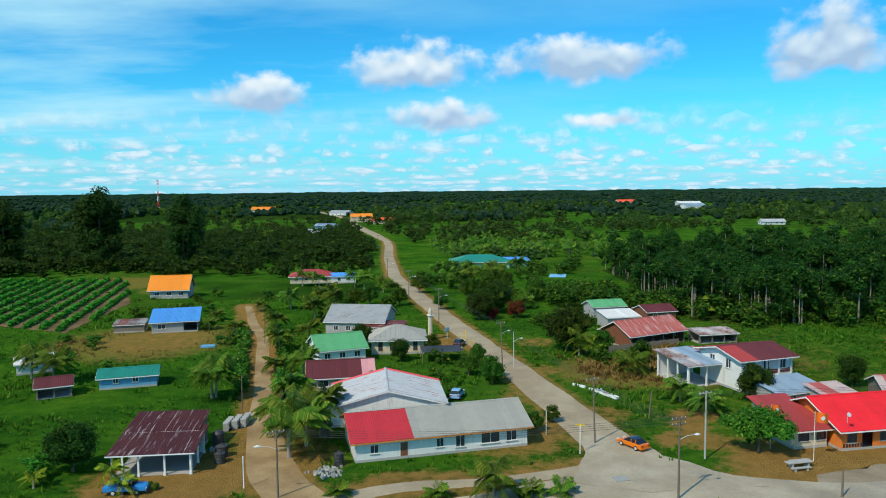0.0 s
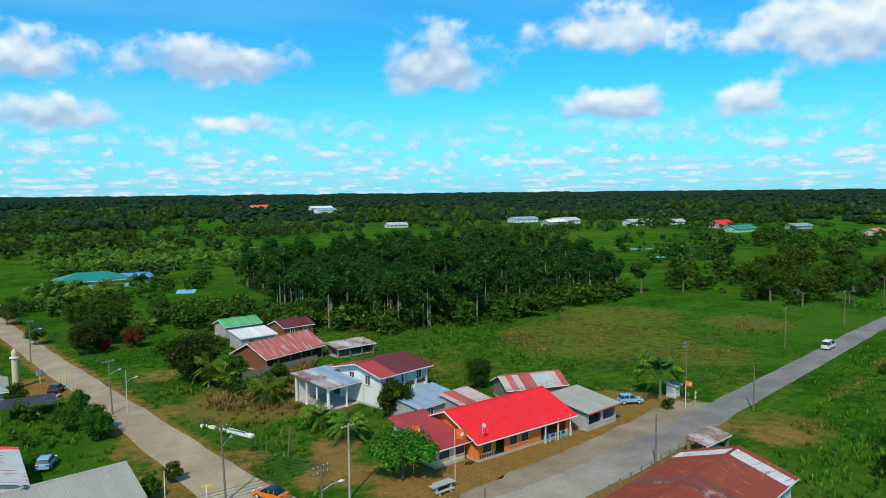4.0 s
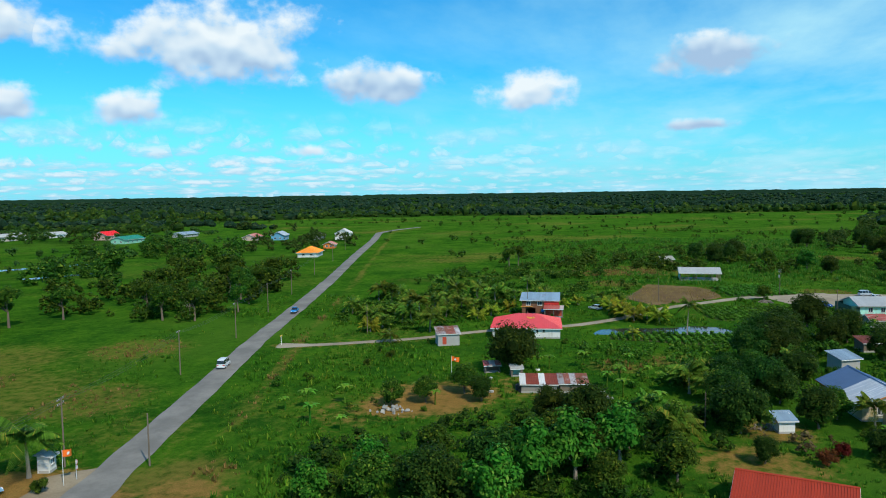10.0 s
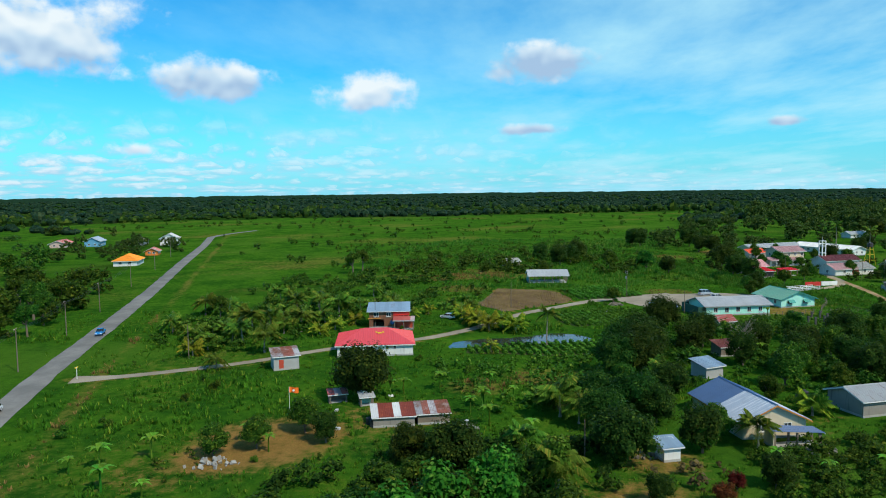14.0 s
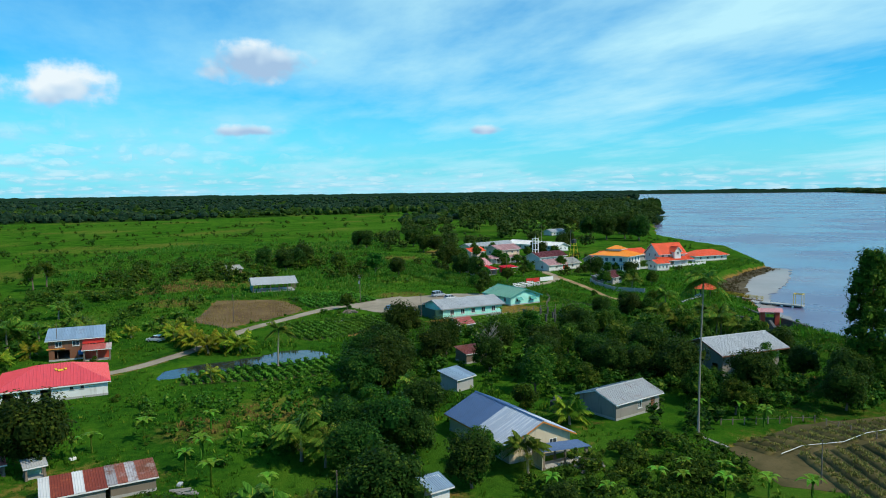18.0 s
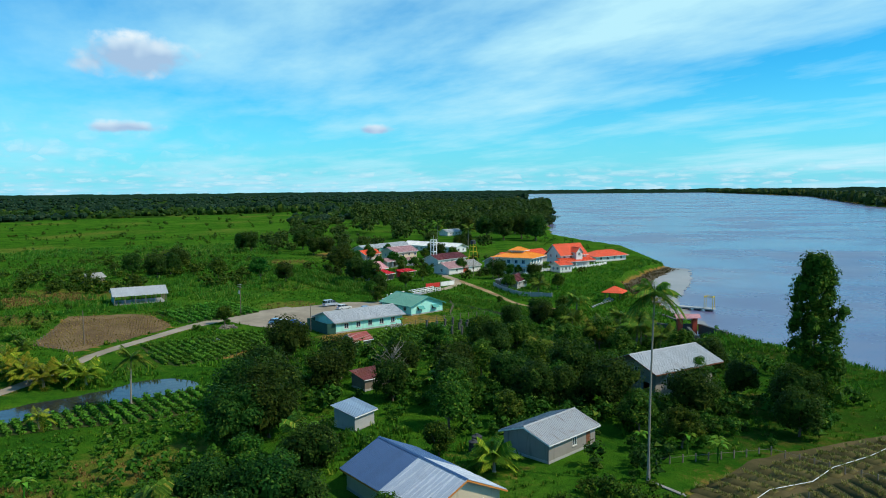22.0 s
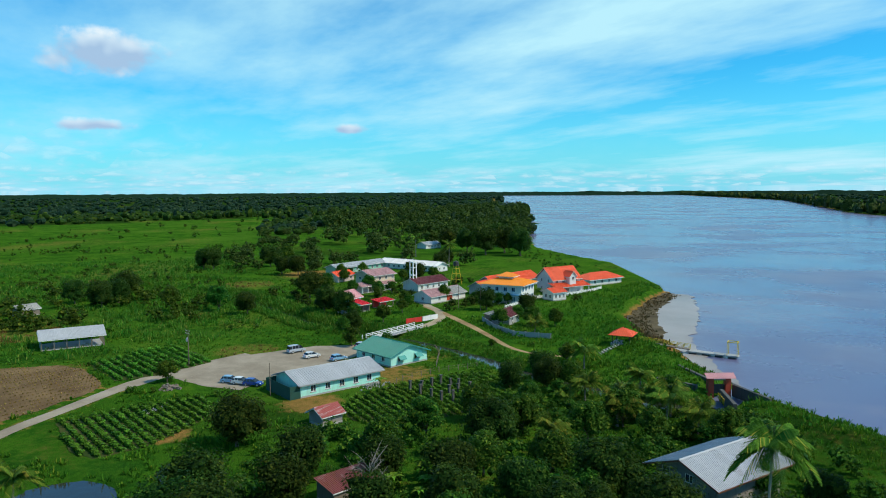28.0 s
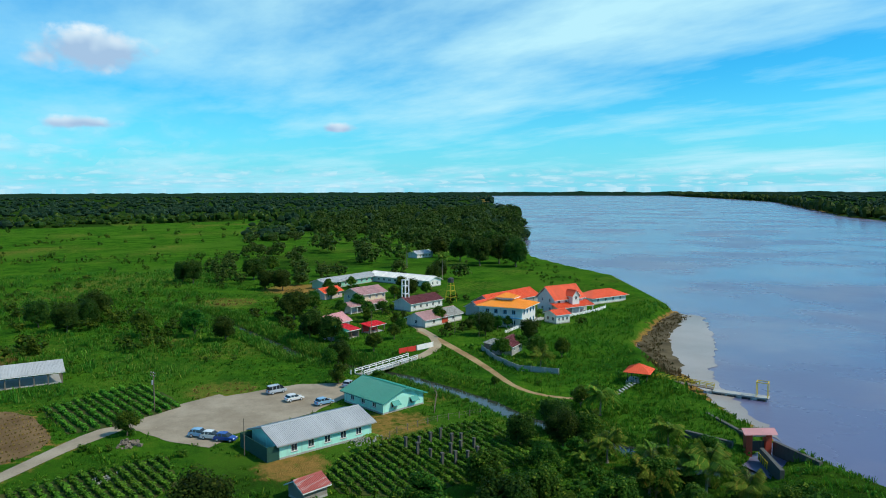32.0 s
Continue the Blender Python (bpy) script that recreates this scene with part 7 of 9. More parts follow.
for k, (poly, cnt) in enumerate((([(-20, 100), (-24, 150), (-40, 200), (-34, 240), (-12, 215), (-14, 192), (-30, 172), (-28, 140), (-24, 118)], 90), ([(-46, 130), (-36, 118), (-48, 190), (-56, 232), (-78, 215), (-58, 190)], 60),
                                 ([(-90, 66), (-48, 70), (-46, 94), (-62, 112), (-90, 112)], 34), ([(0, 118), (12, 118), (8, 150), (-4, 140)], 24), ([(26, 140), (40, 120), (46, 132), (34, 156)], 18), ([(-90, 140), (-60, 135), (-70, 160), (-90, 165)], 22), ([(20, 160), (10, 215), (30, 240), (60, 205), (38, 175)], 60), ([(-90, 190), (-70, 190), (-60, 240), (-90, 250)], 14))):
    x, y = scatter(poly, cnt, 0.8, 200 + k)
    gather("garden_greenery", "garden bushes and hedges between village houses", "bushes", BUSH_P, x, y, rng.uniform(0.3, 0.85, len(x)), ["leafbright" if k % 3 == 2 else "leaf"], 210 + k)
# riverside thicket by the gardens
x, y = scatter([(160, 24), (196, -2), (216, -12), (224, -40), (220, -80), (196, -92), (150, -84), (140, -60), (150, -40), (166, -20), (160, 6)], 520, 0.8, 13)
sz = rng.uniform(0.35, 0.95, len(x)) * np.where((x < 178) & (y > -22), 0.5, 1.0)
gather("thicket", "thick green undergrowth between garden trees", "undergrowth", BUSH_P, x, y, sz, ["leaf"], 9)
x, y = scatter([(84, 70), (96, 30), (118, 14), (142, 14), (140, 40), (120, 60), (100, 76)], 190, 0.8, 14)
gather("thicket", "tangled bushes beside the garden trees", "undergrowth", BUSH_P, x, y, rng.uniform(0.3, 0.8, len(x)), ["leafdark"], 10)
x, y = scatter([(286, -88), (330, -108), (345, -60), (400, -60), (440, -120), (400, -150), (300, -140), (330, -170), (318, -150)], 170, 1.2, 15, patchy(10, 76, -0.1))
gather("village_greenery", "garden trees and hedges between the village houses", "bushes", BUSH_P, x, y, rng.uniform(0.35, 1.0, len(x)), ["leafdark"], 11)
x, y = scatter([(318, 60), (340, 24), (332, -28), (352, -40), (420, -24), (420, 50), (360, 80)], 150, 1.2, 16, patchy(16, 77, 0.05))
gather("field_bushes", "clumps of bushes around the greenhouse shed", "bushes", BUSH_P, x, y, rng.uniform(0.6, 1.4, len(x)), ["leaf"], 12)
x, y = scatter([(356, -212), (420, -245), (466, -256), (530, -276), (560, -270), (470, -232), (380, -196), (330, -192)], 330, 1, 17)
gather("bank_bushes", "dense bushes on the river bank", "bushes", BUSH_P, x, y, rng.uniform(0.18, 0.42, len(x)), ["leaf"], 13)
x, y = scatter([(470, -215), (540, -278), (640, -355), (830, -495), (1300, -800), (1400, -560), (1000, -300), (760, -215), (610, -165), (530, -165)], 850, 2, 18)
ok = ~inside([(440, -190), (520, -190), (545, -225), (600, -340), (440, -330)], x, y)
x, y = x[ok], y[ok]
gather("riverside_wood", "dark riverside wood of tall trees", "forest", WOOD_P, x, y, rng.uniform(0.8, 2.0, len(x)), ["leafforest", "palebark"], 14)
# single field trees and hedges in the open land
FIELD = [(320, 130), (330, -20), (470, -50), (640, -120), (1200, -270), (1060, 110), (1010, 430), (800, 590), (640, 300), (520, 232)]
x, y = scatter(FIELD, 260, 2, 19)
gather("field_trees", "scattered small trees and bushes in the open field", "trees", BUSH_P, x, y, rng.uniform(0.3, 1.3, len(x)) , ["leaf"], 15)
r = np.random.default_rng(20)
hx, hy = [], []
for (x0, y0), (x1, y1) in (((330, 96), (620, -60)), ((560, 190), (900, -60)), ((760, 420), (960, 60))):
    t = r.uniform(0, 1, 60)
    hx.append(x0 + (x1 - x0) * t + r.normal(0, 3, 60)), hy.append(y0 + (y1 - y0) * t + r.normal(0, 3, 60))
x, y = np.concatenate(hx), np.concatenate(hy)
gather("hedgerow", "low hedgerows across the open field", "hedge", BUSH_P, x, y, rng.uniform(0.25, 0.7, len(x)), ["leaf"], 16)
# woods to the horizon
r = np.random.default_rng(21)
n = 17500
ang = r.uniform(radians(-42), radians(152), n)
dist = 740 * (4600 / 740) ** r.uniform(0, 1, n) ** 1.15
x, y = dist * np.sin(ang) + 40, dist * np.cos(ang) + 20
field = inside(FIELD + [(403, 189)], x, y)
clear = inside([(250, 330), (420, 300), (640, 330), (700, 620), (300, 760), (230, 560)], x, y) & (soft_noise(x, y, 50, 88) < 0.35)
clear |= inside([(-340, 560), (-60, 560), (-140, 1000), (-400, 1000)], x, y) & (soft_noise(x, y, 60, 89) < 0.2)
clear |= inside([(60, 420), (240, 400), (330, 700), (60, 760)], x, y) & (soft_noise(x, y, 40, 90) < 0.45)
clear |= (dist < 2200) & glade(x, y)
wet = inside(RIVER, x, y)
near_wood = inside([(470, -215), (540, -278), (640, -355), (830, -495), (1000, -300), (760, -200), (600, -140), (500, -130)], x, y)
ok = ~field & ~clear & ~wet & ~near_wood & ~blocked(x, y, 6)
x, y, d = x[ok], y[ok], dist[ok]
ra = np.random.default_rng(121)
ang2, dist2 = ra.uniform(radians(-42), radians(140), 1500), ra.uniform(430, 780, 1500)
x2, y2 = dist2 * np.sin(ang2) + 40, dist2 * np.cos(ang2) + 20
bushy = (inside([(-330, 284), (-38, 284), (-70, 560), (-330, 560)], x2, y2) | inside(FIELD + [(403, 189)], x2, y2) | inside(RIVER, x2, y2) | blocked(x2, y2, 5)
         | inside([(470, -215), (540, -278), (640, -355), (830, -495), (1000, -300), (760, -200), (600, -140), (500, -130)], x2, y2))
bushy |= inside([(250, 330), (420, 300), (640, 330), (700, 620), (300, 760), (230, 560)], x2, y2) & (soft_noise(x2, y2, 50, 88) < 0.35)
bushy |= inside([(60, 420), (240, 400), (330, 700), (60, 760)], x2, y2) & (soft_noise(x2, y2, 40, 90) < 0.45)
bushy |= glade(x2, y2) | inside([(340, -170), (520, -190), (545, -225), (600, -340), (340, -290)], x2, y2)
x2, y2 = x2[~bushy], y2[~bushy]
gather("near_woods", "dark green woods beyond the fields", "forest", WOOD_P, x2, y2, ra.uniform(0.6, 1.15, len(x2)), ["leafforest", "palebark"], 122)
s = r.uniform(0.4, 1.1, len(x)) * (0.85 + d / 2600)
tl = 0.95 / (0.7 + d / 3000) * np.clip(0.95 + 0.5 * soft_noise(x, y, 70, 101), 0.55, 1.6) * np.where(r.uniform(0, 1, len(x)) < 0.07, 1.5, 1.0)
# nearer clumps stay plain green, the rest take the leaf with haze in it
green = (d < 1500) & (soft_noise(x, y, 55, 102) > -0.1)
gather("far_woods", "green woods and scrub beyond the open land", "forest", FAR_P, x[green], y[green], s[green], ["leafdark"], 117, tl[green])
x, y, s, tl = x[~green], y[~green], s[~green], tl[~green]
gather("far_woods", "endless dark green woods reaching to the horizon", "forest", FAR_P, x, y, s, ["leafhaze"], 17, tl)
r = np.random.default_rng(22)
t, back = r.uniform(0, 1, 1700), r.uniform(4, 160, 1700)
bankline = np.array([(4400, -4700), (3300, -3300), (1690, -2100), (800, -1090), (420, -800)], float)
seg = np.r_[0, np.cumsum(np.linalg.norm(np.diff(bankline, axis=0), axis=1))]
along = (1 - t ** 0.6) * seg[-1]
px, py = np.interp(along, seg, bankline[:, 0]), np.interp(along, seg, bankline[:, 1])
x, y = px + back * 0.62, py - back * 0.78
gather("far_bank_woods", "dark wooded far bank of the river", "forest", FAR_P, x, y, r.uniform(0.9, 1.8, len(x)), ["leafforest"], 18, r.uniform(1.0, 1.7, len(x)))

# rough grass and weeds
r = np.random.default_rng(23)
n = 90000
x, y = r.uniform(-110, 470, n), r.uniform(-125, 230, n)
ok = ~blocked(x, y, 0.2) & ((y > 60) | (x > 84)) & ((x < 130) | (y < 150)) & ((x < 250) | (y < 75)) & (soft_noise(x, y, 5, 91) + 0.5 * soft_noise(x, y, 20, 92) > -0.35)
b, d, w = cover_at(x, y)
ok &= b < 0.55
x, y, d = x[ok], y[ok], d[ok]
dryish = d > 0.5
sz = r.uniform(0.45, 1.35, len(x)) * (0.75 + 0.5 * (soft_noise(x, y, 9, 93) > 0.2))
gather("rough_grass", "rough green grass and weeds", "grass", WEED_P, x[~dryish], y[~dryish], sz[~dryish], ["grassblade"], 19)
gather("dry_grass", "tall dry yellow grass", "grass", WEED_P, x[dryish], y[dryish], sz[dryish] * 0.9, ["straw"], 20)
x, y = scatter([(24, 132), (36, 122), (44, 140), (50, 156), (40, 156), (30, 152), (22, 144)], 1500, 0.2, 186, patchy(5, 187, -0.3))
gather("dry_grass", "tall orange-brown dry grass before the workshop", "grass", WEED_P, x, y, rng.uniform(0.9, 1.9, len(x)), ["straw"], 188)
# reeds on the banks, tall grass in the open land
REED_P = [tuft(s, 11, 1.25, 0.8) for s in (71, 72, 73)]
SCRUB_P = [small_tree(s, 1.5, 1.2, 3, 7, 0.24, 0.02, 0.55, False) for s in (74, 75, 76)]
r = np.random.default_rng(24)
cp = np.array(CANAL, float)
cs = np.r_[0, np.cumsum(np.linalg.norm(np.diff(cp, axis=0), axis=1))]
t = r.uniform(0, cs[-1] - 16, 5200)
off = r.uniform(1.5, 8.5, 5200) ** 1.0 * r.choice([-1, 1], 5200)
dirx, diry = np.interp(t + 1, cs, cp[:, 0]) - np.interp(t - 1, cs, cp[:, 0]), np.interp(t + 1, cs, cp[:, 1]) - np.interp(t - 1, cs, cp[:, 1])
ln_ = np.hypot(dirx, diry) + 1e-6
x, y = np.interp(t, cs, cp[:, 0]) - diry / ln_ * off, np.interp(t, cs, cp[:, 1]) + dirx / ln_ * off
dcn = near_line(CANAL, x, y)
ok = (dcn > np.where(x < 300, 2.7, 1.6)) & (~blocked(x, y, -0.6) | (dcn < 3.6))
x, y = x[ok], y[ok]
gather("reed_bed", "tall green reeds along the canal banks", "reeds", REED_P, x, y, r.uniform(0.5, 1.15, len(x)) * np.where(x < 300, 0.55, 1.0), ["reed"], 46)
x, y = scatter([(150, -86), (196, -96), (222, -92), (240, -88), (262, -94), (300, -100), (330, -150), (338, -190), (332, -212), (318, -200), (298, -162), (262, -127), (226, -117), (150, -106)], 7500, 0.1, 47)
gather("bank_grass", "long rough grass on the river dike", "grass", REED_P, x, y, r.uniform(0.3, 0.8, len(x)), ["grassblade"], 48)
x, y = scatter([(300, -12), (318, -50), (400, -48), (470, -72), (560, -80), (560, 60), (420, 110), (330, 70), (300, 36)], 9000, 0.3, 49, patchy(9, 96, -0.1))
gather("field_grass", "tall uneven grass in the open field", "grass", REED_P, x, y, r.uniform(0.45, 1.3, len(x)), ["reed"], 50)
x, y = scatter([(290, -8), (318, -50), (400, -48), (470, -72), (640, -120), (700, 60), (520, 140), (420, 110), (330, 90), (280, 60), (262, 40)], 2600, 0.5, 51, patchy(14, 97, 0.0))
gather("field_scrub", "low leafy scrub in the open field", "scrub", SCRUB_P, x, y, r.uniform(0.5, 1.5, len(x)), ["leaf"], 52)
x, y = scatter([(180, -96), (222, -92), (262, -94), (300, -100), (334, -150), (336, -208), (318, -200), (298, -162), (262, -127), (226, -117)], 420, 0.3, 53, patchy(8, 98, 0.0))
gather("bank_scrub", "low leafy scrub on the river dike", "scrub", SCRUB_P, x, y, r.uniform(0.4, 1.1, len(x)), ["leafbright"], 54)
x, y = scatter([(150, 36), (190, 44), (194, 12), (178, 6), (158, 16), (146, 26)], 420, 0.3, 66, patchy(5, 67, -0.1))
gather("meadow_scrub", "low leafy scrub below the pond", "scrub", SCRUB_P, x, y, r.uniform(0.4, 1.3, len(x)), ["leafbright"], 68)
x, y = scatter([(112, 14), (134, 10), (132, -2), (116, -4)], 22, 0.3, 69)
gather("brush_heap", "tangled dead brush and weeds beside the hut", "scrub", SCRUB_P, x, y, r.uniform(0.4, 1.2, len(x)), ["deadstem"], 70)
x, y = scatter([(90, 70), (130, 100), (200, 110), (190, 80), (160, 60), (130, 64), (200, 20), (212, 0), (180, 20), (160, 30), (140, 40)], 900, 0.3, 55, patchy(7, 99, 0.0))
gather("meadow_scrub", "low leafy scrub in rough meadow", "scrub", SCRUB_P, x, y, r.uniform(0.3, 0.9, len(x)), ["leaf"], 56)
rd = np.random.default_rng(57)
t = rd.uniform(0, 1, 700)
x, y = np.interp(t, [0, .3, .55, .8, 1], [248, 263, 284, 303, 316]) - rd.uniform(0, 7, 700), np.interp(t, [0, .3, .55, .8, 1], [-124, -131, -148, -172, -196]) - rd.uniform(0, 6, 700)
gather("drift_stems", "dead brown stems and drift along the bank", "drift", WEED_P, x, y, rd.uniform(0.5, 1.4, 700), ["deadstem"], 58)
x, y = scatter([(120, -2), (134, -4), (140, -16), (143, -24), (140, -31), (126, -31), (118, -14)], 150, 0.4, 170)
gather("garden_undergrowth", "lush garden shrubs and weeds by the house", "bushes", BUSH_P, x, y, r.uniform(0.2, 0.62, len(x)), ["leaf"], 171)
x, y = scatter([(143, -24), (160, -34), (176, -50), (150, -62), (146, -44), (140, -32)], 90, 0.4, 172)
gather("garden_undergrowth", "dense dark shrubs behind the plank shed", "bushes", BUSH_P, x, y, r.uniform(0.25, 0.8, len(x)), ["leafdark"], 173)
rh = np.random.default_rng(180)
t = rh.uniform(0, 1, 520)
side_ = rh.choice([-1, 1], 520)
tx, ty = np.interp(t, [0, .5, 1], [-31, -37, -45]), np.interp(t, [0, .5, 1], [121, 145, 175])
x, y = tx + side_ * rh.uniform(2.8, 4.6, 520), ty + rh.uniform(-0.6, 0.6, 520)
ok = ~blocked(x, y, 0.2)
x, y = x[ok], y[ok]
gather("hedge", "bright green clipped hedge along the dirt track", "hedge", SCRUB_P, x, y, rh.uniform(0.6, 1.2, len(x)), ["leafbright"], 181)
# shrubs that can be told apart
x, y = scatter([(-100, 110), (0, 100), (130, 110), (320, 60), (320, -90), (200, -100), (100, 0), (80, 60), (-90, 70)], 260, 0.6, 24, patchy(9, 94, 0.0))
for i, (a, b2) in enumerate(zip(x, y)):
    put("shrub" if i % 3 else "shrubb", a, b2, rng.uniform(0.4, 0.95), group="shrubs in the rough grass")


# ---------- crop rows ----------
def crop_rows(poly, way, gap, label, size, mat="crop", seed=0, fill=0.45):
    p = np.array(poly, float)
    a = radians(way)
    u, v = np.array([math.cos(a), math.sin(a)]), np.array([-math.sin(a), math.cos(a)])
    s, t = p @ u, p @ v
    r = np.random.default_rng(seed)
    tt, ss = np.meshgrid(np.arange(t.min(), t.max(), gap), np.arange(s.min(), s.max(), fill))
    ss, tt = ss + r.normal(0, 0.08, ss.shape), tt + r.normal(0, 0.03, tt.shape)
    x, y = (ss * u[0] + tt * v[0]).ravel(), (ss * u[1] + tt * v[1]).ravel()
    ok = inside(poly, x, y)
    x, y = x[ok], y[ok]
    gather("crop_rows", label, "crops", LEAFY_P, x, y, size * r.uniform(0.7, 1.3, len(x)), [mat], seed)


crop_rows(CROPS[0], 12, 1.7, "low green vegetable rows beside the gravel road", 0.9, seed=31, fill=0.36)
crop_rows(CROPS[1], 12, 1.7, "green vegetable rows beside the pond", 0.95, seed=32, fill=0.36)
crop_rows(CROPS[2], 1, 1.7, "green vegetable rows among old concrete posts", 0.88, seed=33, fill=0.36)
crop_rows(CROPS[3], 13, 2.1, "young crop rows in brown earth", 1.0, seed=34, fill=0.45)
crop_rows(CROPS[5], 103.5, 4.6, "long green rows of a tilled field", 1.5, seed=36, fill=0.7)
for k, lab in ((0, "earth under the roadside vegetables"), (1, "earth under the pondside vegetables"), (2, "earth under the rows by old posts")):
    patch(CROPS[k], 0.045, "vegetable_plot", lab, "cropsoil", "field")
patch(CROPS[4], 0.05, "brown_plot", "tilled brown plot by the river", "plotsoil", "field")
crop_rows(EARTH_FIELD, -60, 2.2, "dry stubble rows in a cleared field", 0.42, "straw", 37, 0.8)
patch(EARTH_FIELD, 0.04, "brown_field", "cleared brown field with low furrows", "soil", "field")
patch(CROPS[3], 0.045, "vegetable_plot", "earth under young crops", "cropsoil", "field")
patch(CROPS[5], 0.05, "tilled_field", "tilled field beside the orange house", "soil", "field")

# raised beds of the brown plot: two sets either side of a worn path
def garden_bed(x0, y0, x1, y1, w, h, seed):
    """A long mound of earth with an uneven crest and sloping sides."""
    bm = bmesh.new()
    d = Vector((x1 - x0, y1 - y0, 0))
    side = Vector((-d.y, d.x, 0)).normalized()
    n = max(4, int(d.length / 0.6))
    rings = []
    for k in range(n + 1):
        c = Vector((x0, y0, 0)) + d * (k / n)
        e = 1.0 if 0 < k < n else 0.25
        q = noise.noise(Vector((c.x * 0.7, c.y * 0.7, seed)))
        ww, hh = w * (1 + 0.18 * q), h * e * (1 + 0.3 * noise.noise(Vector((c.x * 1.3, c.y * 1.3, seed + 9))))
        rings.append([bm.verts.new(c + side * ww * a + Vector((0, 0, z))) for a, z in ((-0.5, 0.0), (-0.33, hh * 0.85), (0.0, hh), (0.33, hh * 0.85), (0.5, 0.0))])
    for a, b in zip(rings, rings[1:]):
        for k in range(4):
            bm.faces.new((a[k], a[k + 1], b[k + 1], b[k]))
    return bm


def beds():
    t = thing("garden_beds", "long raised brown beds with dry olive grass on top", "garden beds", Matrix.Translation((0, 0, 0.03)))
    rb = np.random.default_rng(35)
    xs, ys = [], []
    ends = []
    for k in range(13):
        y = -37.0 - 2.65 * k
        ends.append(((132.6 - 0.15 * k * 0.3, y - 1.2), (137.6 + 0.26 * k - 0.02 * k * k, y + 0.3)))
    for k in range(12):
        y = -41.5 - 2.65 * k
        ends.append(((131.2, y), (115.6, y + 5.4)))
    for k, ((x0, y0), (x1, y1)) in enumerate(ends):
        part("bed", garden_bed(x0, y0, x1, y1, 1.75, 0.5, k), "bedsoil", t, smooth=True)
        m = int(9 * math.hypot(x1 - x0, y1 - y0))
        u = rb.uniform(0.02, 0.98, m)
        off = rb.normal(0, 0.28, m)
        ln_ = math.hypot(x1 - x0, y1 - y0)
        xs.append(x0 + (x1 - x0) * u - (y1 - y0) / ln_ * off), ys.append(y0 + (y1 - y0) * u + (x1 - x0) / ln_ * off)
    x, y = np.concatenate(xs), np.concatenate(ys)
    ob = gather("bed_grass", "short dry olive grass on the raised beds", "grass", WEED_P, x, y, rb.uniform(0.35, 0.75, len(x)), ["stubble"], 36)
    ob.location.z = 0.45


beds()
bm = bmesh.new()
tube(bm, [(131.4, -38.3, 0.56), (132.9, -43.0, 0.54), (132.2, -49.0, 0.56), (133.9, -54.8, 0.54), (134.2, -62.0, 0.56), (136.1, -73.8, 0.55)], [0.04] * 6, 6)
tagged(part("water_pipe", bm, "trim"), "thin pale water pipe laid across the garden beds", "pipe")

# ---------- vehicles ----------
def car_paint(name, c):
    m = Mat(name)
    M[name] = m.done(m.mix(m.math("MULTIPLY", m.noise(1.3, 3), 0.25), c, dim(c, 0.75)), 0.25, 0.1, 0.6)


for nm, c in (("paint_orange", (0.8, 0.19, 0.008)), ("paint_white", (0.75, 0.76, 0.76)), ("paint_silver", (0.45, 0.5, 0.56)), ("paint_lightblue", (0.25, 0.45, 0.66)), ("paint_blue", (0.025, 0.08, 0.34)), ("paint_bright", (0.03, 0.26, 0.62)), ("paint_dark", (0.02, 0.025, 0.045))):
    car_paint(nm, c)
M["lamp_glass"] = glass_material("lamp_glass", (0.6, 0.6, 0.58))
M["tail_glass"] = glass_material("tail_glass", (0.35, 0.015, 0.01))

PROFILES = {   # side outlines of the lower body and of the cabin, nose towards +x
    "hatch": ([(-1.95, .3), (-1.98, .75), (-1.9, .95), (-1.0, .98), (0.75, .93), (1.55, .8), (1.93, .65), (1.97, .32)], [(-1.78, .95), (-1.45, 1.42), (-0.9, 1.5), (0.2, 1.46), (1.0, .93)]),
    "coupe": ([(-2.1, .3), (-2.15, .72), (-2.05, .92), (-1.2, .93), (0.85, .88), (1.75, .74), (2.1, .6), (2.15, .3)], [(-1.75, .9), (-0.95, 1.32), (-0.2, 1.38), (0.3, 1.33), (1.05, .88)]),
    "van": ([(-2.15, .32), (-2.2, .9), (-2.15, 1.05), (0, 1.05), (1.55, 1.0), (2.05, .85), (2.15, .6), (2.18, .32)], [(-2.12, 1.03), (-2.0, 1.78), (-1.5, 1.88), (0.5, 1.86), (1.05, 1.7), (1.6, 1.0)]),
    "pickup": ([(-2.4, .42), (-2.4, 1.0), (-0.6, 1.0), (0.9, .98), (1.9, .92), (2.3, .8), (2.38, .42)], [(-0.75, .98), (-0.65, 1.62), (-0.1, 1.68), (0.45, 1.62), (1.0, .98)])}


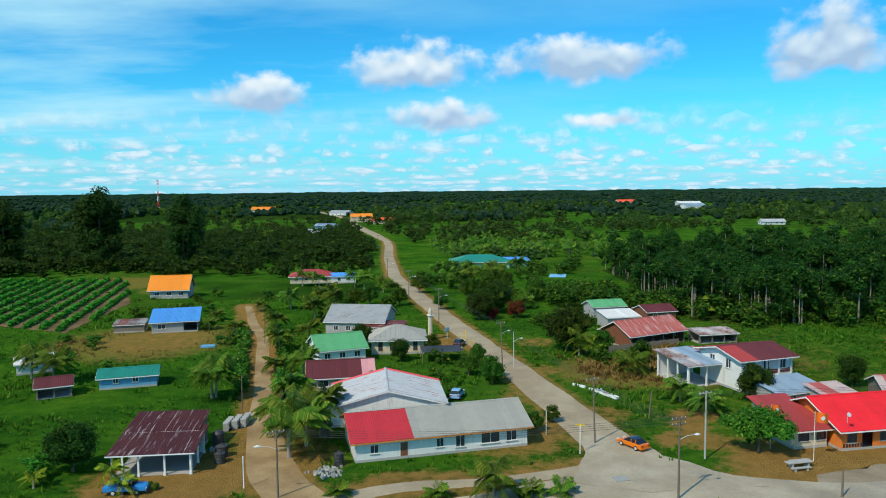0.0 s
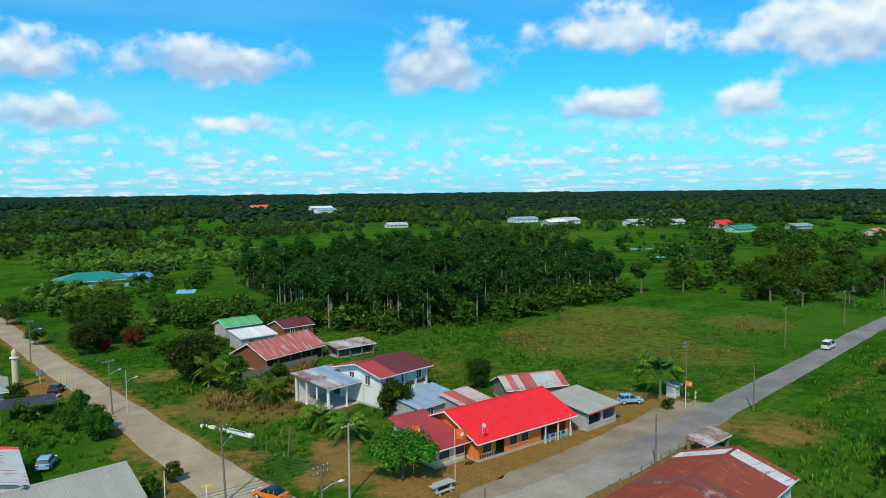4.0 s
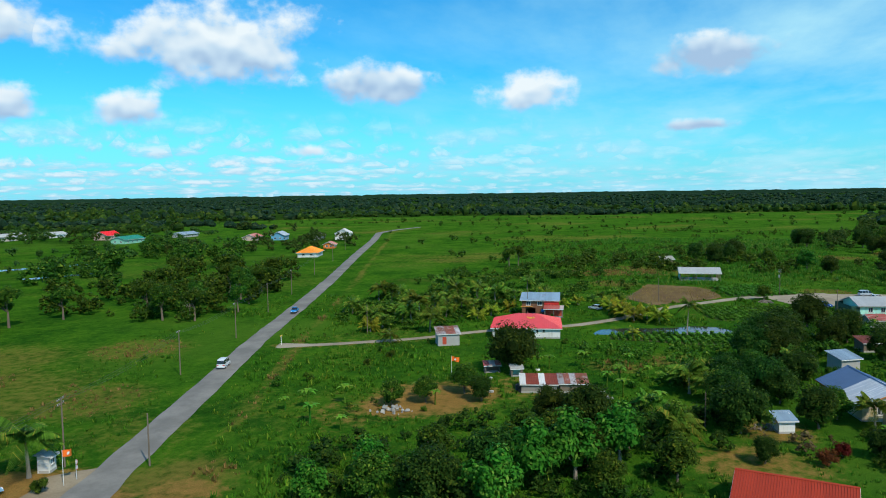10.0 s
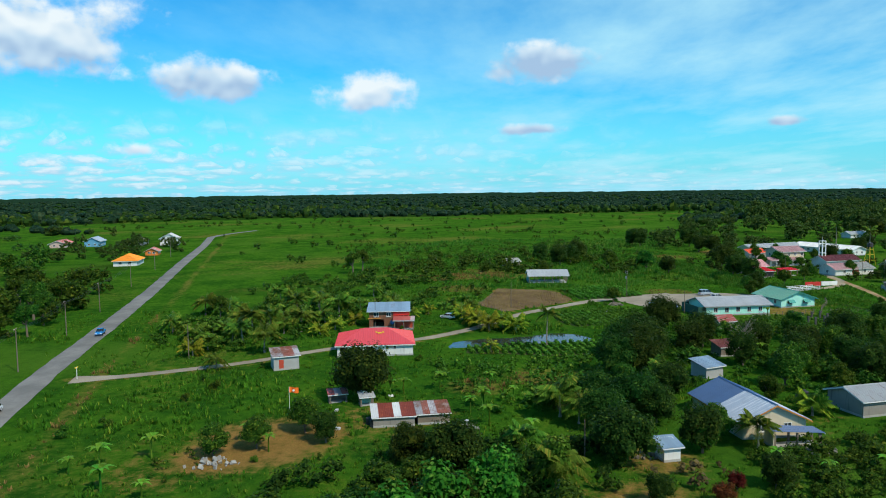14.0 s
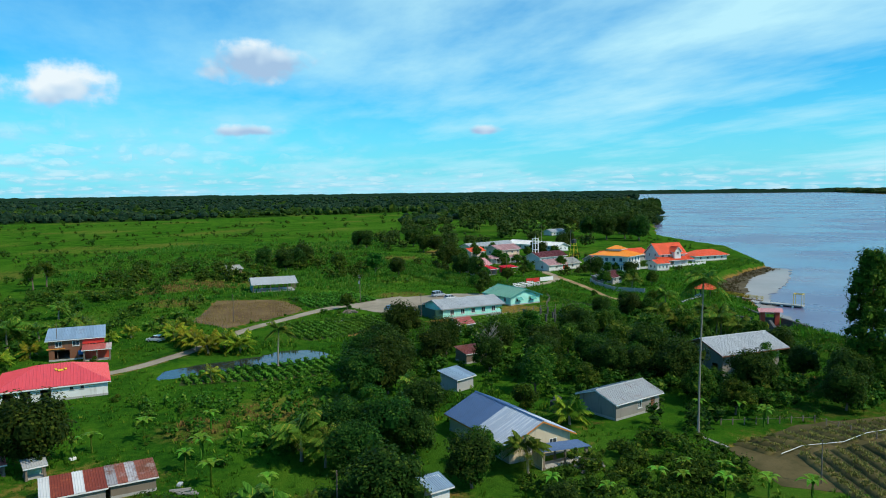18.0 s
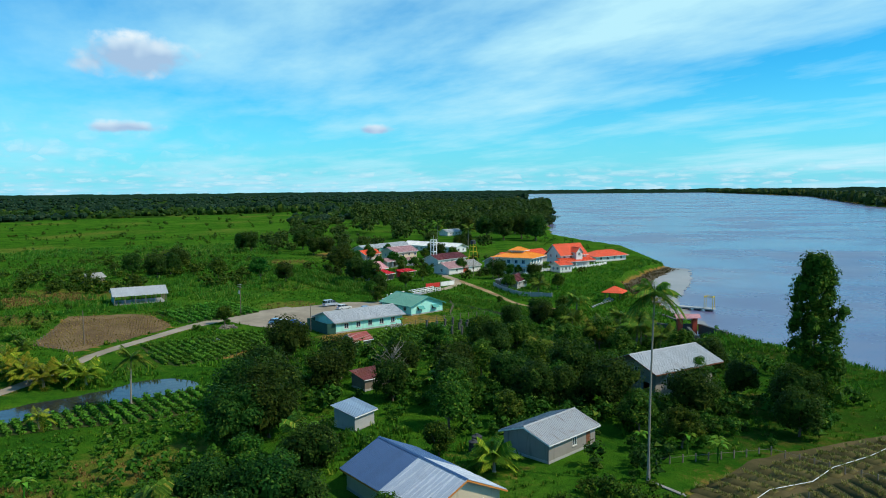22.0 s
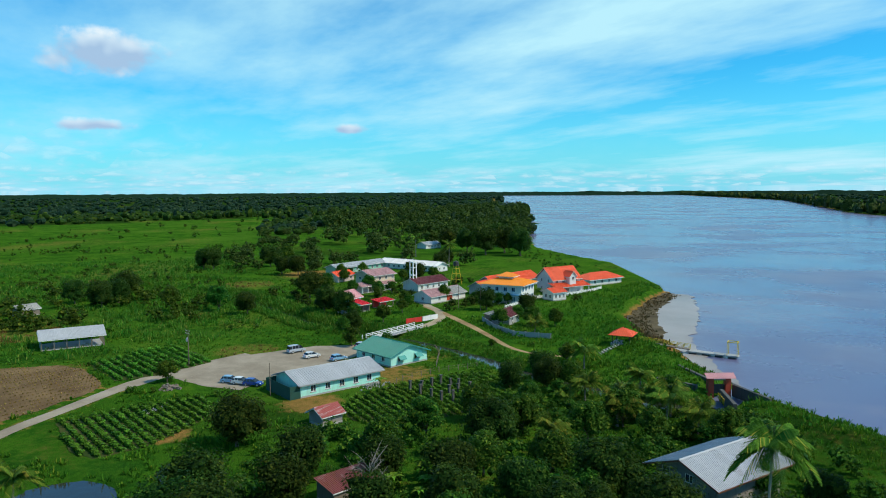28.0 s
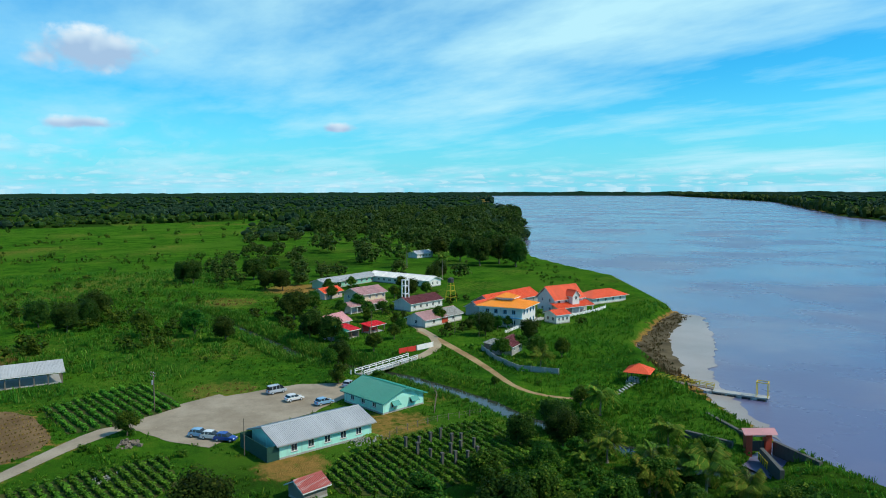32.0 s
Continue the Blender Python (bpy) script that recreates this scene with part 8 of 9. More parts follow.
def car(label, x, y, heading, kind, paint, group="", z=0.06):
    t = thing("car" if kind != "van" else "minibus", label, "car" if kind != "van" else "minibus", pose(x, y, z, 0, 0, heading), group)
    FOOT.append((x, y, radians(heading), 2.2, 1.0))
    low, cab = PROFILES[kind]

    def body():
        bm = bmesh.new()
        prism(bm, low, 1.66)
        bmesh.ops.bevel(bm, geom=bm.edges[:], offset=0.07, segments=2, affect="EDGES")
        me = mesh_of("body", bm)
        me.materials.append(M[paint])
        return me

    def glass():
        bm = bmesh.new()
        prism(bm, cab, 1.56)
        top = max(c[1] for c in cab)
        for v in bm.verts:
            v.co.y *= 1 - 0.17 * max(0, (v.co.z - cab[0][1]) / (top - cab[0][1]))
        me = mesh_of("cabin_glass", bm)
        me.materials.append(M["carglass"])
        return me

    def roof():
        bm = bmesh.new()
        pts = [c for c in cab if c[1] > max(q[1] for q in cab) - 0.17]
        a, b = pts[0], pts[-1]
        prism(bm, [(a[0] - 0.05, a[1] - 0.02), *[(p[0], p[1] + 0.03) for p in pts], (b[0] + 0.05, b[1] - 0.02)], 1.34)
        me = mesh_of("roof_panel", bm)
        me.materials.append(M[paint])
        return me

    def roof_black():
        me = roof()
        me.materials.clear()
        me.materials.append(M["paint_dark"])
        return me

    def pillar():
        bm = bmesh.new()
        z0, z1 = cab[0][1], max(c[1] for c in cab) - 0.06
        v = [bm.verts.new(p) for p in ((-0.04, 0.79, z0), (0.05, 0.79, z0), (0.03, 0.665, z1), (-0.04, 0.665, z1), (-0.04, 0.74, z0), (0.05, 0.74, z0), (0.03, 0.62, z1), (-0.04, 0.62, z1))]
        for f in ((0, 1, 2, 3), (7, 6, 5, 4), (0, 4, 5, 1), (1, 5, 6, 2), (2, 6, 7, 3), (3, 7, 4, 0)):
            bm.faces.new([v[i] for i in f])
        me = mesh_of("pillar", bm)
        me.materials.append(M[paint])
        return me

    def ring(name, r0, r1, w, mat):
        bm = bmesh.new()
        n = 14
        pts = [(math.cos(6.2832 * k / n), math.sin(6.2832 * k / n)) for k in range(n)]
        a = [bm.verts.new((c * r1, -w / 2, s * r1)) for c, s in pts]
        b = [bm.verts.new((c * r1, w / 2, s * r1)) for c, s in pts]
        for k in range(n):
            bm.faces.new((a[k], a[(k + 1) % n], b[(k + 1) % n], b[k]))
        bm.faces.new(a[::-1]), bm.faces.new(b)
        me = mesh_of(name, bm)
        me.materials.append(M[mat])
        return me

    def lamp(mat):
        bm = bmesh.new()
        box(bm, -0.05, 0.05, -0.2, 0.2, -0.08, 0.08)
        me = mesh_of("lamp", bm)
        me.materials.append(M[mat])
        return me
    part("body", shared(("cb", kind, paint), body), paint, t)
    part("cabin_glass", shared(("cg", kind), glass), "carglass", t)
    part("roof_panel", shared(("cr", kind, paint), roof) if kind != "coupe" else shared("blackroof", roof_black), paint, t)
    for s in (1, -1):
        for px_ in ((-0.2,) if kind == "pickup" else (-0.35, -1.1) if kind != "van" else (-0.4, -1.3, 0.45)):
            part("pillar", shared(("cp", kind, paint), pillar), paint, t, m=pose(px_, 0, 0) if s > 0 else pose(px_, 0, 0, 0, 0, 0) @ Matrix.Diagonal((1, -1, 1, 1)))
        for wx in (-1.25, 1.28):
            wheel = part("wheel", shared("tyre", lambda: ring("tyre", 0, 0.32, 0.22, "tyre")), "tyre", t, m=pose(wx, s * 0.76, 0.32))
            part("rim", shared("rim", lambda: ring("rim", 0, 0.2, 0.25, "steel")), "steel", wheel)
        part("headlight", shared("hl", lambda: lamp("lamp_glass")), "lamp_glass", t, m=pose(low[-2][0] - 0.02, s * 0.58, 0.68))
        part("tail_light", shared("tl", lambda: lamp("tail_glass")), "tail_glass", t, m=pose(low[1][0] + 0.02, s * 0.6, 0.78))
    for fx, w in ((low[-1][0], 0.1), (low[0][0] - 0.02, 0.1)):
        bm = bmesh.new()
        box(bm, fx - 0.06, fx + 0.08, -0.8, 0.8, 0.32, 0.52)
        part("bumper", bm, "dark" if kind == "pickup" else paint, t)
    return t


car("orange coupe with a black bonnet on the road", 24.0, 93.2, 122, "coupe", "paint_orange", z=0.12)
car("white minibus driving along the asphalt road", 149.1, 110.2, 17, "van", "paint_white", z=0.13)
car("bright blue pickup on the asphalt road", 214.5, 128.4, 197, "pickup", "paint_bright", z=0.13)
car("silver-blue hatchback parked on bare earth", 84.8, 101.2, -20, "hatch", "paint_lightblue")
car("dark blue car parked behind the shop", 79.5, 106.0, 10, "hatch", "paint_blue")
car("dark hatchback parked beside the prayer house", 3.0, 156.5, 70, "hatch", "paint_dark")
car("pale blue car parked in a yard", 1.6, 117.2, 75, "hatch", "paint_lightblue")
car("bright blue pickup parked by the open shed", -36.6, 80.4, 5, "pickup", "paint_bright")
car("white car parked beside the wooden house", 238.2, 42.0, 60, "hatch", "paint_white")
PARK = "cars in the parking lot"
car("silver minibus in the gravel lot", 282, -40.2, -80, "van", "paint_silver", PARK)
car("white hatchback in the gravel lot", 274.4, -41.8, -80, "hatch", "paint_white", PARK)
car("pale blue hatchback in the gravel lot", 260.6, -19.6, -130, "hatch", "paint_lightblue", PARK)
car("white car parked between two others", 258.3, -21.3, -130, "hatch", "paint_white", PARK)
car("deep blue hatchback in the gravel lot", 256.0, -23.2, -130, "hatch", "paint_blue", PARK)
car("silver car under a small tree", 279.0, -56.5, -60, "hatch", "paint_silver", PARK)
car("blue car behind the office", 268.6, -46.5, -80, "hatch", "paint_lightblue", PARK)
car("white car in the village lane", 338.5, -104.4, 10, "hatch", "paint_white", z=0.1)


# ---------- poles, lamps and cables ----------
POLES = {}


def pole(key, x, y, h, label="weathered timber utility pole with a crossarm", arms=1, lamp=None, thin=0.13, lean=0.0, category="utility pole", name="utility_pole", mat="post", turn=20):
    t = thing(name, label, category, pose(x, y, -0.1, lean, lean * 0.6, turn))
    bm = bmesh.new()
    tube(bm, [(0, 0, 0), (0, 0, h * 0.5), (0, 0, h)], [thin, thin * 0.85, thin * 0.65], 8)
    part("pole", bm, mat, t)
    for k in range(arms):
        bm = bmesh.new()
        z = h - 0.35 - 0.6 * k
        box(bm, -0.95, 0.95, 0.08, 0.18, z - 0.06, z + 0.06)
        part("crossarm", bm, mat, t)
        for ix in (-0.85, -0.35, 0.35, 0.85):
            bm = bmesh.new()
            tube(bm, [(ix, 0.13, z + 0.06), (ix, 0.13, z + 0.16), (ix, 0.13, z + 0.24)], [0.03, 0.055, 0.03], 6)
            part("insulator", bm, "steel", t)
    if lamp is not None:
        a = radians(lamp)
        bm = bmesh.new()
        tube(bm, [(0, 0, h * 0.72), (0.9 * math.cos(a), 0.9 * math.sin(a), h * 0.74 + 0.2), (1.8 * math.cos(a), 1.8 * math.sin(a), h * 0.74 + 0.3)], [0.035, 0.03, 0.03], 6)
        part("lamp_arm", bm, "steel", t)
        bm = bmesh.new()
        c = Vector((2.1 * math.cos(a), 2.1 * math.sin(a), h * 0.74 + 0.28))
        tube(bm, [c + Vector((-0.35 * math.cos(a), -0.35 * math.sin(a), 0)), c, c + Vector((0.35 * math.cos(a), 0.35 * math.sin(a), -0.03))], [0.06, 0.15, 0.05], 8)
        part("lamp_head", bm, "trim", t)
    if key:
        POLES[key] = Vector((x, y, h - 0.4))
    return t


pole("a0", 24.8, 77.4, 9.3, arms=2, lamp=-10, label="timber pole with crossarms and a street lamp")
pole("a1", 19.4, 94.9, 9.0, lamp=30, lean=-2, label="leaning timber pole with a street lamp")
pole("a2", 10.7, 137.5, 8.8, lamp=20, lean=-2, label="timber pole with a street lamp beside the road")
pole(None, 12.8, 136.8, 7.0, arms=0, lamp=20, thin=0.08, mat="steel", label="thin steel street lamp pole", category="street lamp", name="street_lamp")
pole("a3", -1.5, 186, 8.8, lamp=0)
pole("a4", -11, 228, 8.8, lamp=0)
pole("a5", -20.5, 268, 8.8, lamp=0)
pole("a6", -28, 330, 8.8), pole("a7", -36, 410, 8.8)
pole("b0", 31.9, 89, 8.8, arms=1, mat="concrete", label="grey utility pole with a crossarm beside the shop")
pole(None, 29.6, 105.4, 4.2, arms=0, label="short leaning timber post", lean=4)
pole(None, 42.6, 77.2, 3.4, arms=0, label="short timber post beside the road")
pole("c0", -19.2, 78.8, 7.8, arms=1, lamp=170, label="timber pole with a street lamp at the dirt track")
pole(None, -31.5, 110, 6.0, arms=0, thin=0.08, label="thin timber pole beside the dirt track")
pole(None, -40, 160, 7.0, arms=0, thin=0.09, label="thin timber pole beside the dirt track")
pole("b1", 68.3, 78.6, 7.0, arms=0, label="dark timber post beside the road")
pole("b2", 98.6, 88.6, 7.2, arms=0, label="dark timber post beside the asphalt road")
pole("d0", 95.5, 99.4, 9.5, arms=2)
for i, (x, y) in enumerate([(141.8, 115.3), (177, 124.8), (214, 137), (250.5, 148.5), (309, 168.5), (370, 188), (440, 212)]):
    pole("d%d" % (i + 1), x, y, 9.0, arms=1)
pole(None, 189, 94.6, 7.5, arms=0, thin=0.1, label="tall thin timber post in the grass")
pole("e0", 281, -14.5, 8.5, arms=2, label="timber pole with a transformer by the gravel road")
pole(None, 247, -24.4, 6.6, arms=0, thin=0.09, label="thin timber pole beside the office")
pole(None, 258.5, 24, 7.5, arms=0, label="timber pole beside the gravel road")
pole(None, 132.5, 17.5, 5.4, arms=0, thin=0.1, label="grey post among garden trees")
pole(None, 123.4, -36.6, 5.2, arms=0, thin=0.09, label="dark post in the brown plot")
pole(None, 330, -84, 8.0, arms=0, thin=0.1, label="timber pole beside the low house"), pole(None, 312, -112, 8.0, arms=0, thin=0.1, label="thin timber pole in the village")
pole(None, 320, -108, 8.0, arms=0, thin=0.1, label="timber pole beside the lane", lean=5), pole(None, 225, 60, 8, arms=0, thin=0.09, label="thin timber pole behind the red roof")


def cable(a, b, n=3, sag=1.0, spread_=0.7):
    p, q = POLES[a], POLES[b]
    side = (q - p).cross(Vector((0, 0, 1))).normalized()
    t = thing("overhead_cable", "dark overhead cables strung between poles", "cable", Matrix())
    for k in range(n):
        off = side * spread_ * (k - (n - 1) / 2)
        bm = bmesh.new()
        tube(bm, [p.lerp(q, s) + off + Vector((0, 0, -4 * sag * s * (1 - s))) for s in [i / 10 for i in range(11)]], [0.018] * 11, 3)
        part("wire", bm, "dark", t)


for a, b in (("a0", "a1"), ("a1", "a2"), ("a2", "a3"), ("a3", "a4"), ("a4", "a5"), ("a5", "a6"), ("a0", "b0"), ("a0", "c0"), ("b0", "d0"), ("d0", "d1"), ("d1", "d2"), ("d2", "d3"), ("d3", "d4"), ("d4", "d5")):
    cable(a, b, 3 if a != "a0" else 4, 0.9)
bm = bmesh.new()
tube(bm, [(0.25, 0.2, 5.6), (0.25, 0.2, 6.0), (0.25, 0.2, 6.5)], [0.2, 0.24, 0.2], 10)
t = thing("transformer", "grey transformer can on a timber pole", "transformer", pose(281, -14.5, 0))
part("can", bm, "steel", t)


# ---------- small things, crossroads ----------
def flag(x, y, h, turn, emblem=True, size=1.0):
    t = thing("flag", "orange flag with a round emblem on a thin pole", "flag", pose(x, y, -0.05, 0, 0, turn), "orange flags")
    bm = bmesh.new()
    tube(bm, [(0, 0, 0), (0, 0, h)], [0.04, 0.03], 6)
    part("flagpole", bm, "trim", t)
    bm = bmesh.new()
    n = 7
    rows = [[bm.verts.new((0.03 + 1.7 * size * i / n, 0.16 * math.sin(i * 1.1), h - 0.1 - 1.1 * size * j - 0.25 * size * (i / n) ** 1.3)) for j in (0, 0.5, 1)] for i in range(n + 1)]
    for a, b in zip(rows, rows[1:]):
        for j in (0, 1):
            bm.faces.new((a[j], b[j], b[j + 1], a[j + 1]))
    cloth = part("cloth", bm, "flag", t)
    cloth.modifiers.new("thick", "SOLIDIFY").thickness = 0.01
    if emblem:
        for sgn in (-1, 1):
            bm = bmesh.new()
            c = [bm.verts.new((0.85 * size + 0.24 * size * math.cos(a), sgn * 0.2, h - 0.75 * size + 0.24 * size * math.sin(a))) for a in [k * 0.5236 for k in range(12)]]
            bm.faces.new(c)
            part("emblem", bm, "trim", t)


flag(41.5, 92.2, 6.0, 20), flag(44.8, 87.6, 6.4, 10, size=1.15), flag(90.3, 94.6, 4.6, -10, size=0.8), flag(152.2, 62.2, 4.2, -80, size=0.85)


def barrel(x, y, h=1.7, r=0.65, label="black plastic rainwater tank", mat="dark"):
    t = thing("water_tank", label, "water tank", pose(x, y, 0))
    bm = bmesh.new()
    zs = [0, 0.05, h * 0.2, h * 0.24, h * 0.45, h * 0.49, h * 0.7, h * 0.74, h * 0.9, h]
    tube(bm, [(0, 0, z) for z in zs], [r, r, r, r * 0.96, r, r * 0.96, r, r * 0.96, r, r * 0.4], 14)
    part("tank", bm, mat, t, smooth=False)
    bm = bmesh.new()
    tube(bm, [(0, 0, h), (0, 0, h + 0.1)], [r * 0.38, r * 0.34], 12)
    part("lid", bm, mat, t)


barrel(-13.7, 88.2), barrel(-17.2, 98.8, 1.9, 0.75), barrel(-29.2, 91.5, 1.6, 0.8), barrel(-28.8, 89.4, 1.4, 0.7), barrel(160.2, -21.6, 1.8, 0.7), barrel(158.6, -20.3, 1.8, 0.7)


barrel(145.0, 47.4, 1.2, 0.5, "black plastic drum beside the low shed"), barrel(146.2, 48.2, 1.1, 0.5, "black plastic drum beside the low shed")


def slab(x, y, z, turn, L, W, h, label, mat="concrete", name="concrete_block", cat="block", tilt=0.0, group=""):
    bm = bmesh.new()
    box(bm, -L / 2, L / 2, -W / 2, W / 2, 0, h)
    bmesh.ops.bevel(bm, geom=bm.edges[:], offset=min(0.03, h * 0.2), segments=1, affect="EDGES")
    ob = part(name, bm, mat, m=pose(x, y, z, tilt, 0, turn))
    return tagged(ob, label, cat, group)


r = np.random.default_rng(40)
for i in range(3):
    for k in range(5):
        for lv in range(2 if k < 4 else 1):
            slab(-31.6 + i * 1.0, 101.6 + k * 0.85 + i * 0.9, lv * 0.62, 14 + r.uniform(-3, 3), 0.8, 0.75, 0.6, "stacked grey concrete block in a yard", group="stacked concrete blocks")
slab(26.0, 117.6, 0.0, -62, 5.6, 0.7, 0.45, "long white concrete pile lying in the grass", "trim", "concrete_pile", "pile")
slab(25.3, 118.6, 0.0, -58, 5.0, 0.5, 0.45, "broken white concrete pile lying in the grass", "trim", "concrete_pile", "pile")
slab(22.6, 122.9, 0.0, -50, 2.6, 0.4, 0.4, "short white concrete pile beside the road", "trim", "concrete_pile", "pile")
slab(19.8, 82.6, 0.0, 10, 1.7, 1.3, 0.25, "concrete manhole cover in the grass", "stone", "manhole", "manhole")


def rubble(x, y, n, spread_, size, label, mat="stone", seed=0):
    rr = np.random.default_rng(seed)
    bm = bmesh.new()
    for _ in range(n):
        d = rr.normal(0, spread_, 2)
        s = size * rr.uniform(0.4, 1.3)
        zc = max(0, 0.35 * spread_ - 0.2 * np.hypot(*d)) * rr.uniform(0, 1)
        m = Matrix.Translation((d[0], d[1], zc + s * 0.2)) @ Euler(rr.uniform(0, 6.28, 3)).to_matrix().to_4x4()
        v = box(bm, -s / 2, s / 2, -s * 0.4, s * 0.4, -s * 0.25, s * 0.25)
        bmesh.ops.transform(bm, matrix=m, verts=v)
    tagged(part("rubble_heap", bm, mat, m=pose(x, y, 0)), label, "rubble", "", "stuff")


rubble(-15, 85.6, 90, 0.9, 0.45, "heap of broken pale concrete", seed=1)
rubble(262.5, -7.6, 50, 1.0, 0.6, "heap of old timber and rubble", "wood", 2)
rubble(247.6, -2.6, 40, 0.8, 0.4, "small heap of stones beside the road", seed=3)
rubble(244, -45, 110, 1.6, 0.3, "pale rubble along the field edge", seed=4)
rubble(137, -14.5, 34, 1.0, 0.55, "scrap boards and sheets behind the house", "oldplank", 5)
rubble(134, 8.5, 40, 1.0, 0.5, "scrap boards beside the hut", "wood", 6)
rubble(129, 66, 30, 1.6, 0.5, "grey rubble in bare earth", seed=7)


def table(x, y, turn, L, W, h, label, name, cat):
    t = thing(name, label, cat, pose(x, y, 0, 0, 0, turn), "concrete picnic set")
    bm = bmesh.new()
    box(bm, -L / 2, L / 2, -W / 2, W / 2, h - 0.1, h)
    part("tabletop" if cat == "table" else "seat", bm, "concrete", t)
    for s in (-1, 1):
        bm = bmesh.new()
        box(bm, s * L * 0.32 - 0.12, s * L * 0.32 + 0.12, -W * 0.4, W * 0.4, 0, h - 0.1)
        part("leg", bm, "concrete", t)


table(42.2, 86.0, 12, 3.4, 0.9, 0.75, "long pale concrete picnic table", "picnic_table", "table")
table(41.9, 84.8, 12, 2.6, 0.4, 0.45, "pale concrete bench beside the table", "bench", "bench")
table(42.8, 87.3, 12, 2.6, 0.4, 0.45, "pale concrete bench under the tree", "bench", "bench")
table(3.2, 152.8, 70, 1.6, 0.5, 0.45, "small roadside bench in the grass", "bench", "bench")


def post(x, y, h, label, mat="trim", r_=0.07, sign=None, turn=0):
    t = thing("marker_post", label, "post", pose(x, y, -0.05, 0, 0, turn))
    bm = bmesh.new()
    tube(bm, [(0, 0, 0), (0, 0, h)], [r_, r_ * 0.9], 8)
    part("post", bm, mat, t)
    if sign == "arm":
        bm = bmesh.new()
        box(bm, -0.55, 0.55, -0.03, 0.03, h - 0.2, h + 0.06)
        part("name_board", bm, "yellow", t)
    if sign == "discs":
        for z in (h - 0.3, h - 1.0):
            bm = bmesh.new()
            prism(bm, [(0.32 * math.cos(k * 0.449), z + 0.32 * math.sin(k * 0.449)) for k in range(14)], 0.03)
            d = part("sign_disc", bm, "trim", t, m=pose(0, -0.09, 0))
            bm = bmesh.new()
            n = 16
            for k in range(n):
                a, b = 6.2832 * k / n, 6.2832 * (k + 1) / n
                bm.faces.new([bm.verts.new((rr_ * math.cos(q), -0.022, z + rr_ * math.sin(q))) for rr_, q in ((0.25, a), (0.32, a), (0.32, b), (0.25, b))])
            part("sign_rim", bm, "redpaint", d)
    if sign == "board":
        bm = bmesh.new()
        box(bm, -0.9, 0.9, -0.05, 0.05, h - 0.9, h)
        part("board", bm, "skyblue", t)
        for k in range(3):
            bm = bmesh.new()
            box(bm, -0.7, 0.7 - 0.2 * k, -0.065, -0.05, h - 0.25 - 0.22 * k, h - 0.15 - 0.22 * k)
            part("text_bar", bm, "trim", t)


post(-23.7, 81.5, 3.8, "white post beside the dirt track"), post(16.7, 91.2, 3.9, "tall white post with yellow name boards", sign="arm"), post(13.4, 98.4, 3.6, "thin white post by the white house", r_=0.05)
post(171.6, 109.3, 2.4, "white post with yellow name boards at the junction", sign="arm"), post(92.4, 94.6, 2.6, "steel post with two round road signs", "steel", 0.05, "discs", 20)
post(0.4, 164.5, 2.6, "blue notice board on posts beside the road", "trim", 0.06, "board", 60), post(289.4, -60.9, 1.1, "short white marker post at the bridge", r_=0.16)
post(3.6, 160.5, 2.2, "yellow gate post of the prayer house", "yellow", 0.12), post(4.6, 163, 2.2, "yellow gate post of the prayer house", "yellow", 0.12), post(5.4, 157, 1.6, "yellow fence post of the prayer house", "yellow", 0.1), post(6.0, 154, 1.6, "yellow fence post of the prayer house", "yellow", 0.1)

# minaret
t = thing("minaret", "slim cream prayer tower with a small dome", "tower", pose(-3.4, 163, 0))
bm = bmesh.new()
tube(bm, [(0, 0, 0), (0, 0, 0.6), (0, 0, 0.65), (0, 0, 5.4)], [0.75, 0.75, 0.55, 0.5], 12)
part("shaft", bm, "cream", t)
bm = bmesh.new()
tube(bm, [(0, 0, 5.4), (0, 0, 5.6), (0, 0, 5.75)], [0.5, 0.8, 0.8], 12)
part("gallery", bm, "trim", t)
bm = bmesh.new()
tube(bm, [(0, 0, 5.75), (0, 0, 6.4), (0, 0, 6.8), (0, 0, 7.1), (0, 0, 7.3)], [0.42, 0.48, 0.4, 0.2, 0.03], 12)
part("dome", bm, "cream", t)

# shade net beside the prayer house
t = thing("shade_net", "black shade net stretched over posts", "canopy", pose(-1.0, 144, 0, 0, 0, 5))
bm = bmesh.new()
n = 6
g = [[bm.verts.new((-4 + 8 * i / n, -3 + 6 * j / n, 2.2 - 0.25 * math.sin(math.pi * i / n) * math.sin(math.pi * j / n))) for j in range(n + 1)] for i in range(n + 1)]
for i in range(n):
    for j in range(n):
        bm.faces.new((g[i][j], g[i + 1][j], g[i + 1][j + 1], g[i][j + 1]))
ob = part("net", bm, "dark", t)
ob.modifiers.new("thick", "SOLIDIFY").thickness = 0.02
for px_ in (-3.9, 0, 3.9):
    for py_ in (-2.9, 2.9):
        bm = bmesh.new()
        tube(bm, [(px_, py_, 0), (px_, py_, 2.2)], [0.06, 0.05], 6)
        part("post", bm, "wood", t)


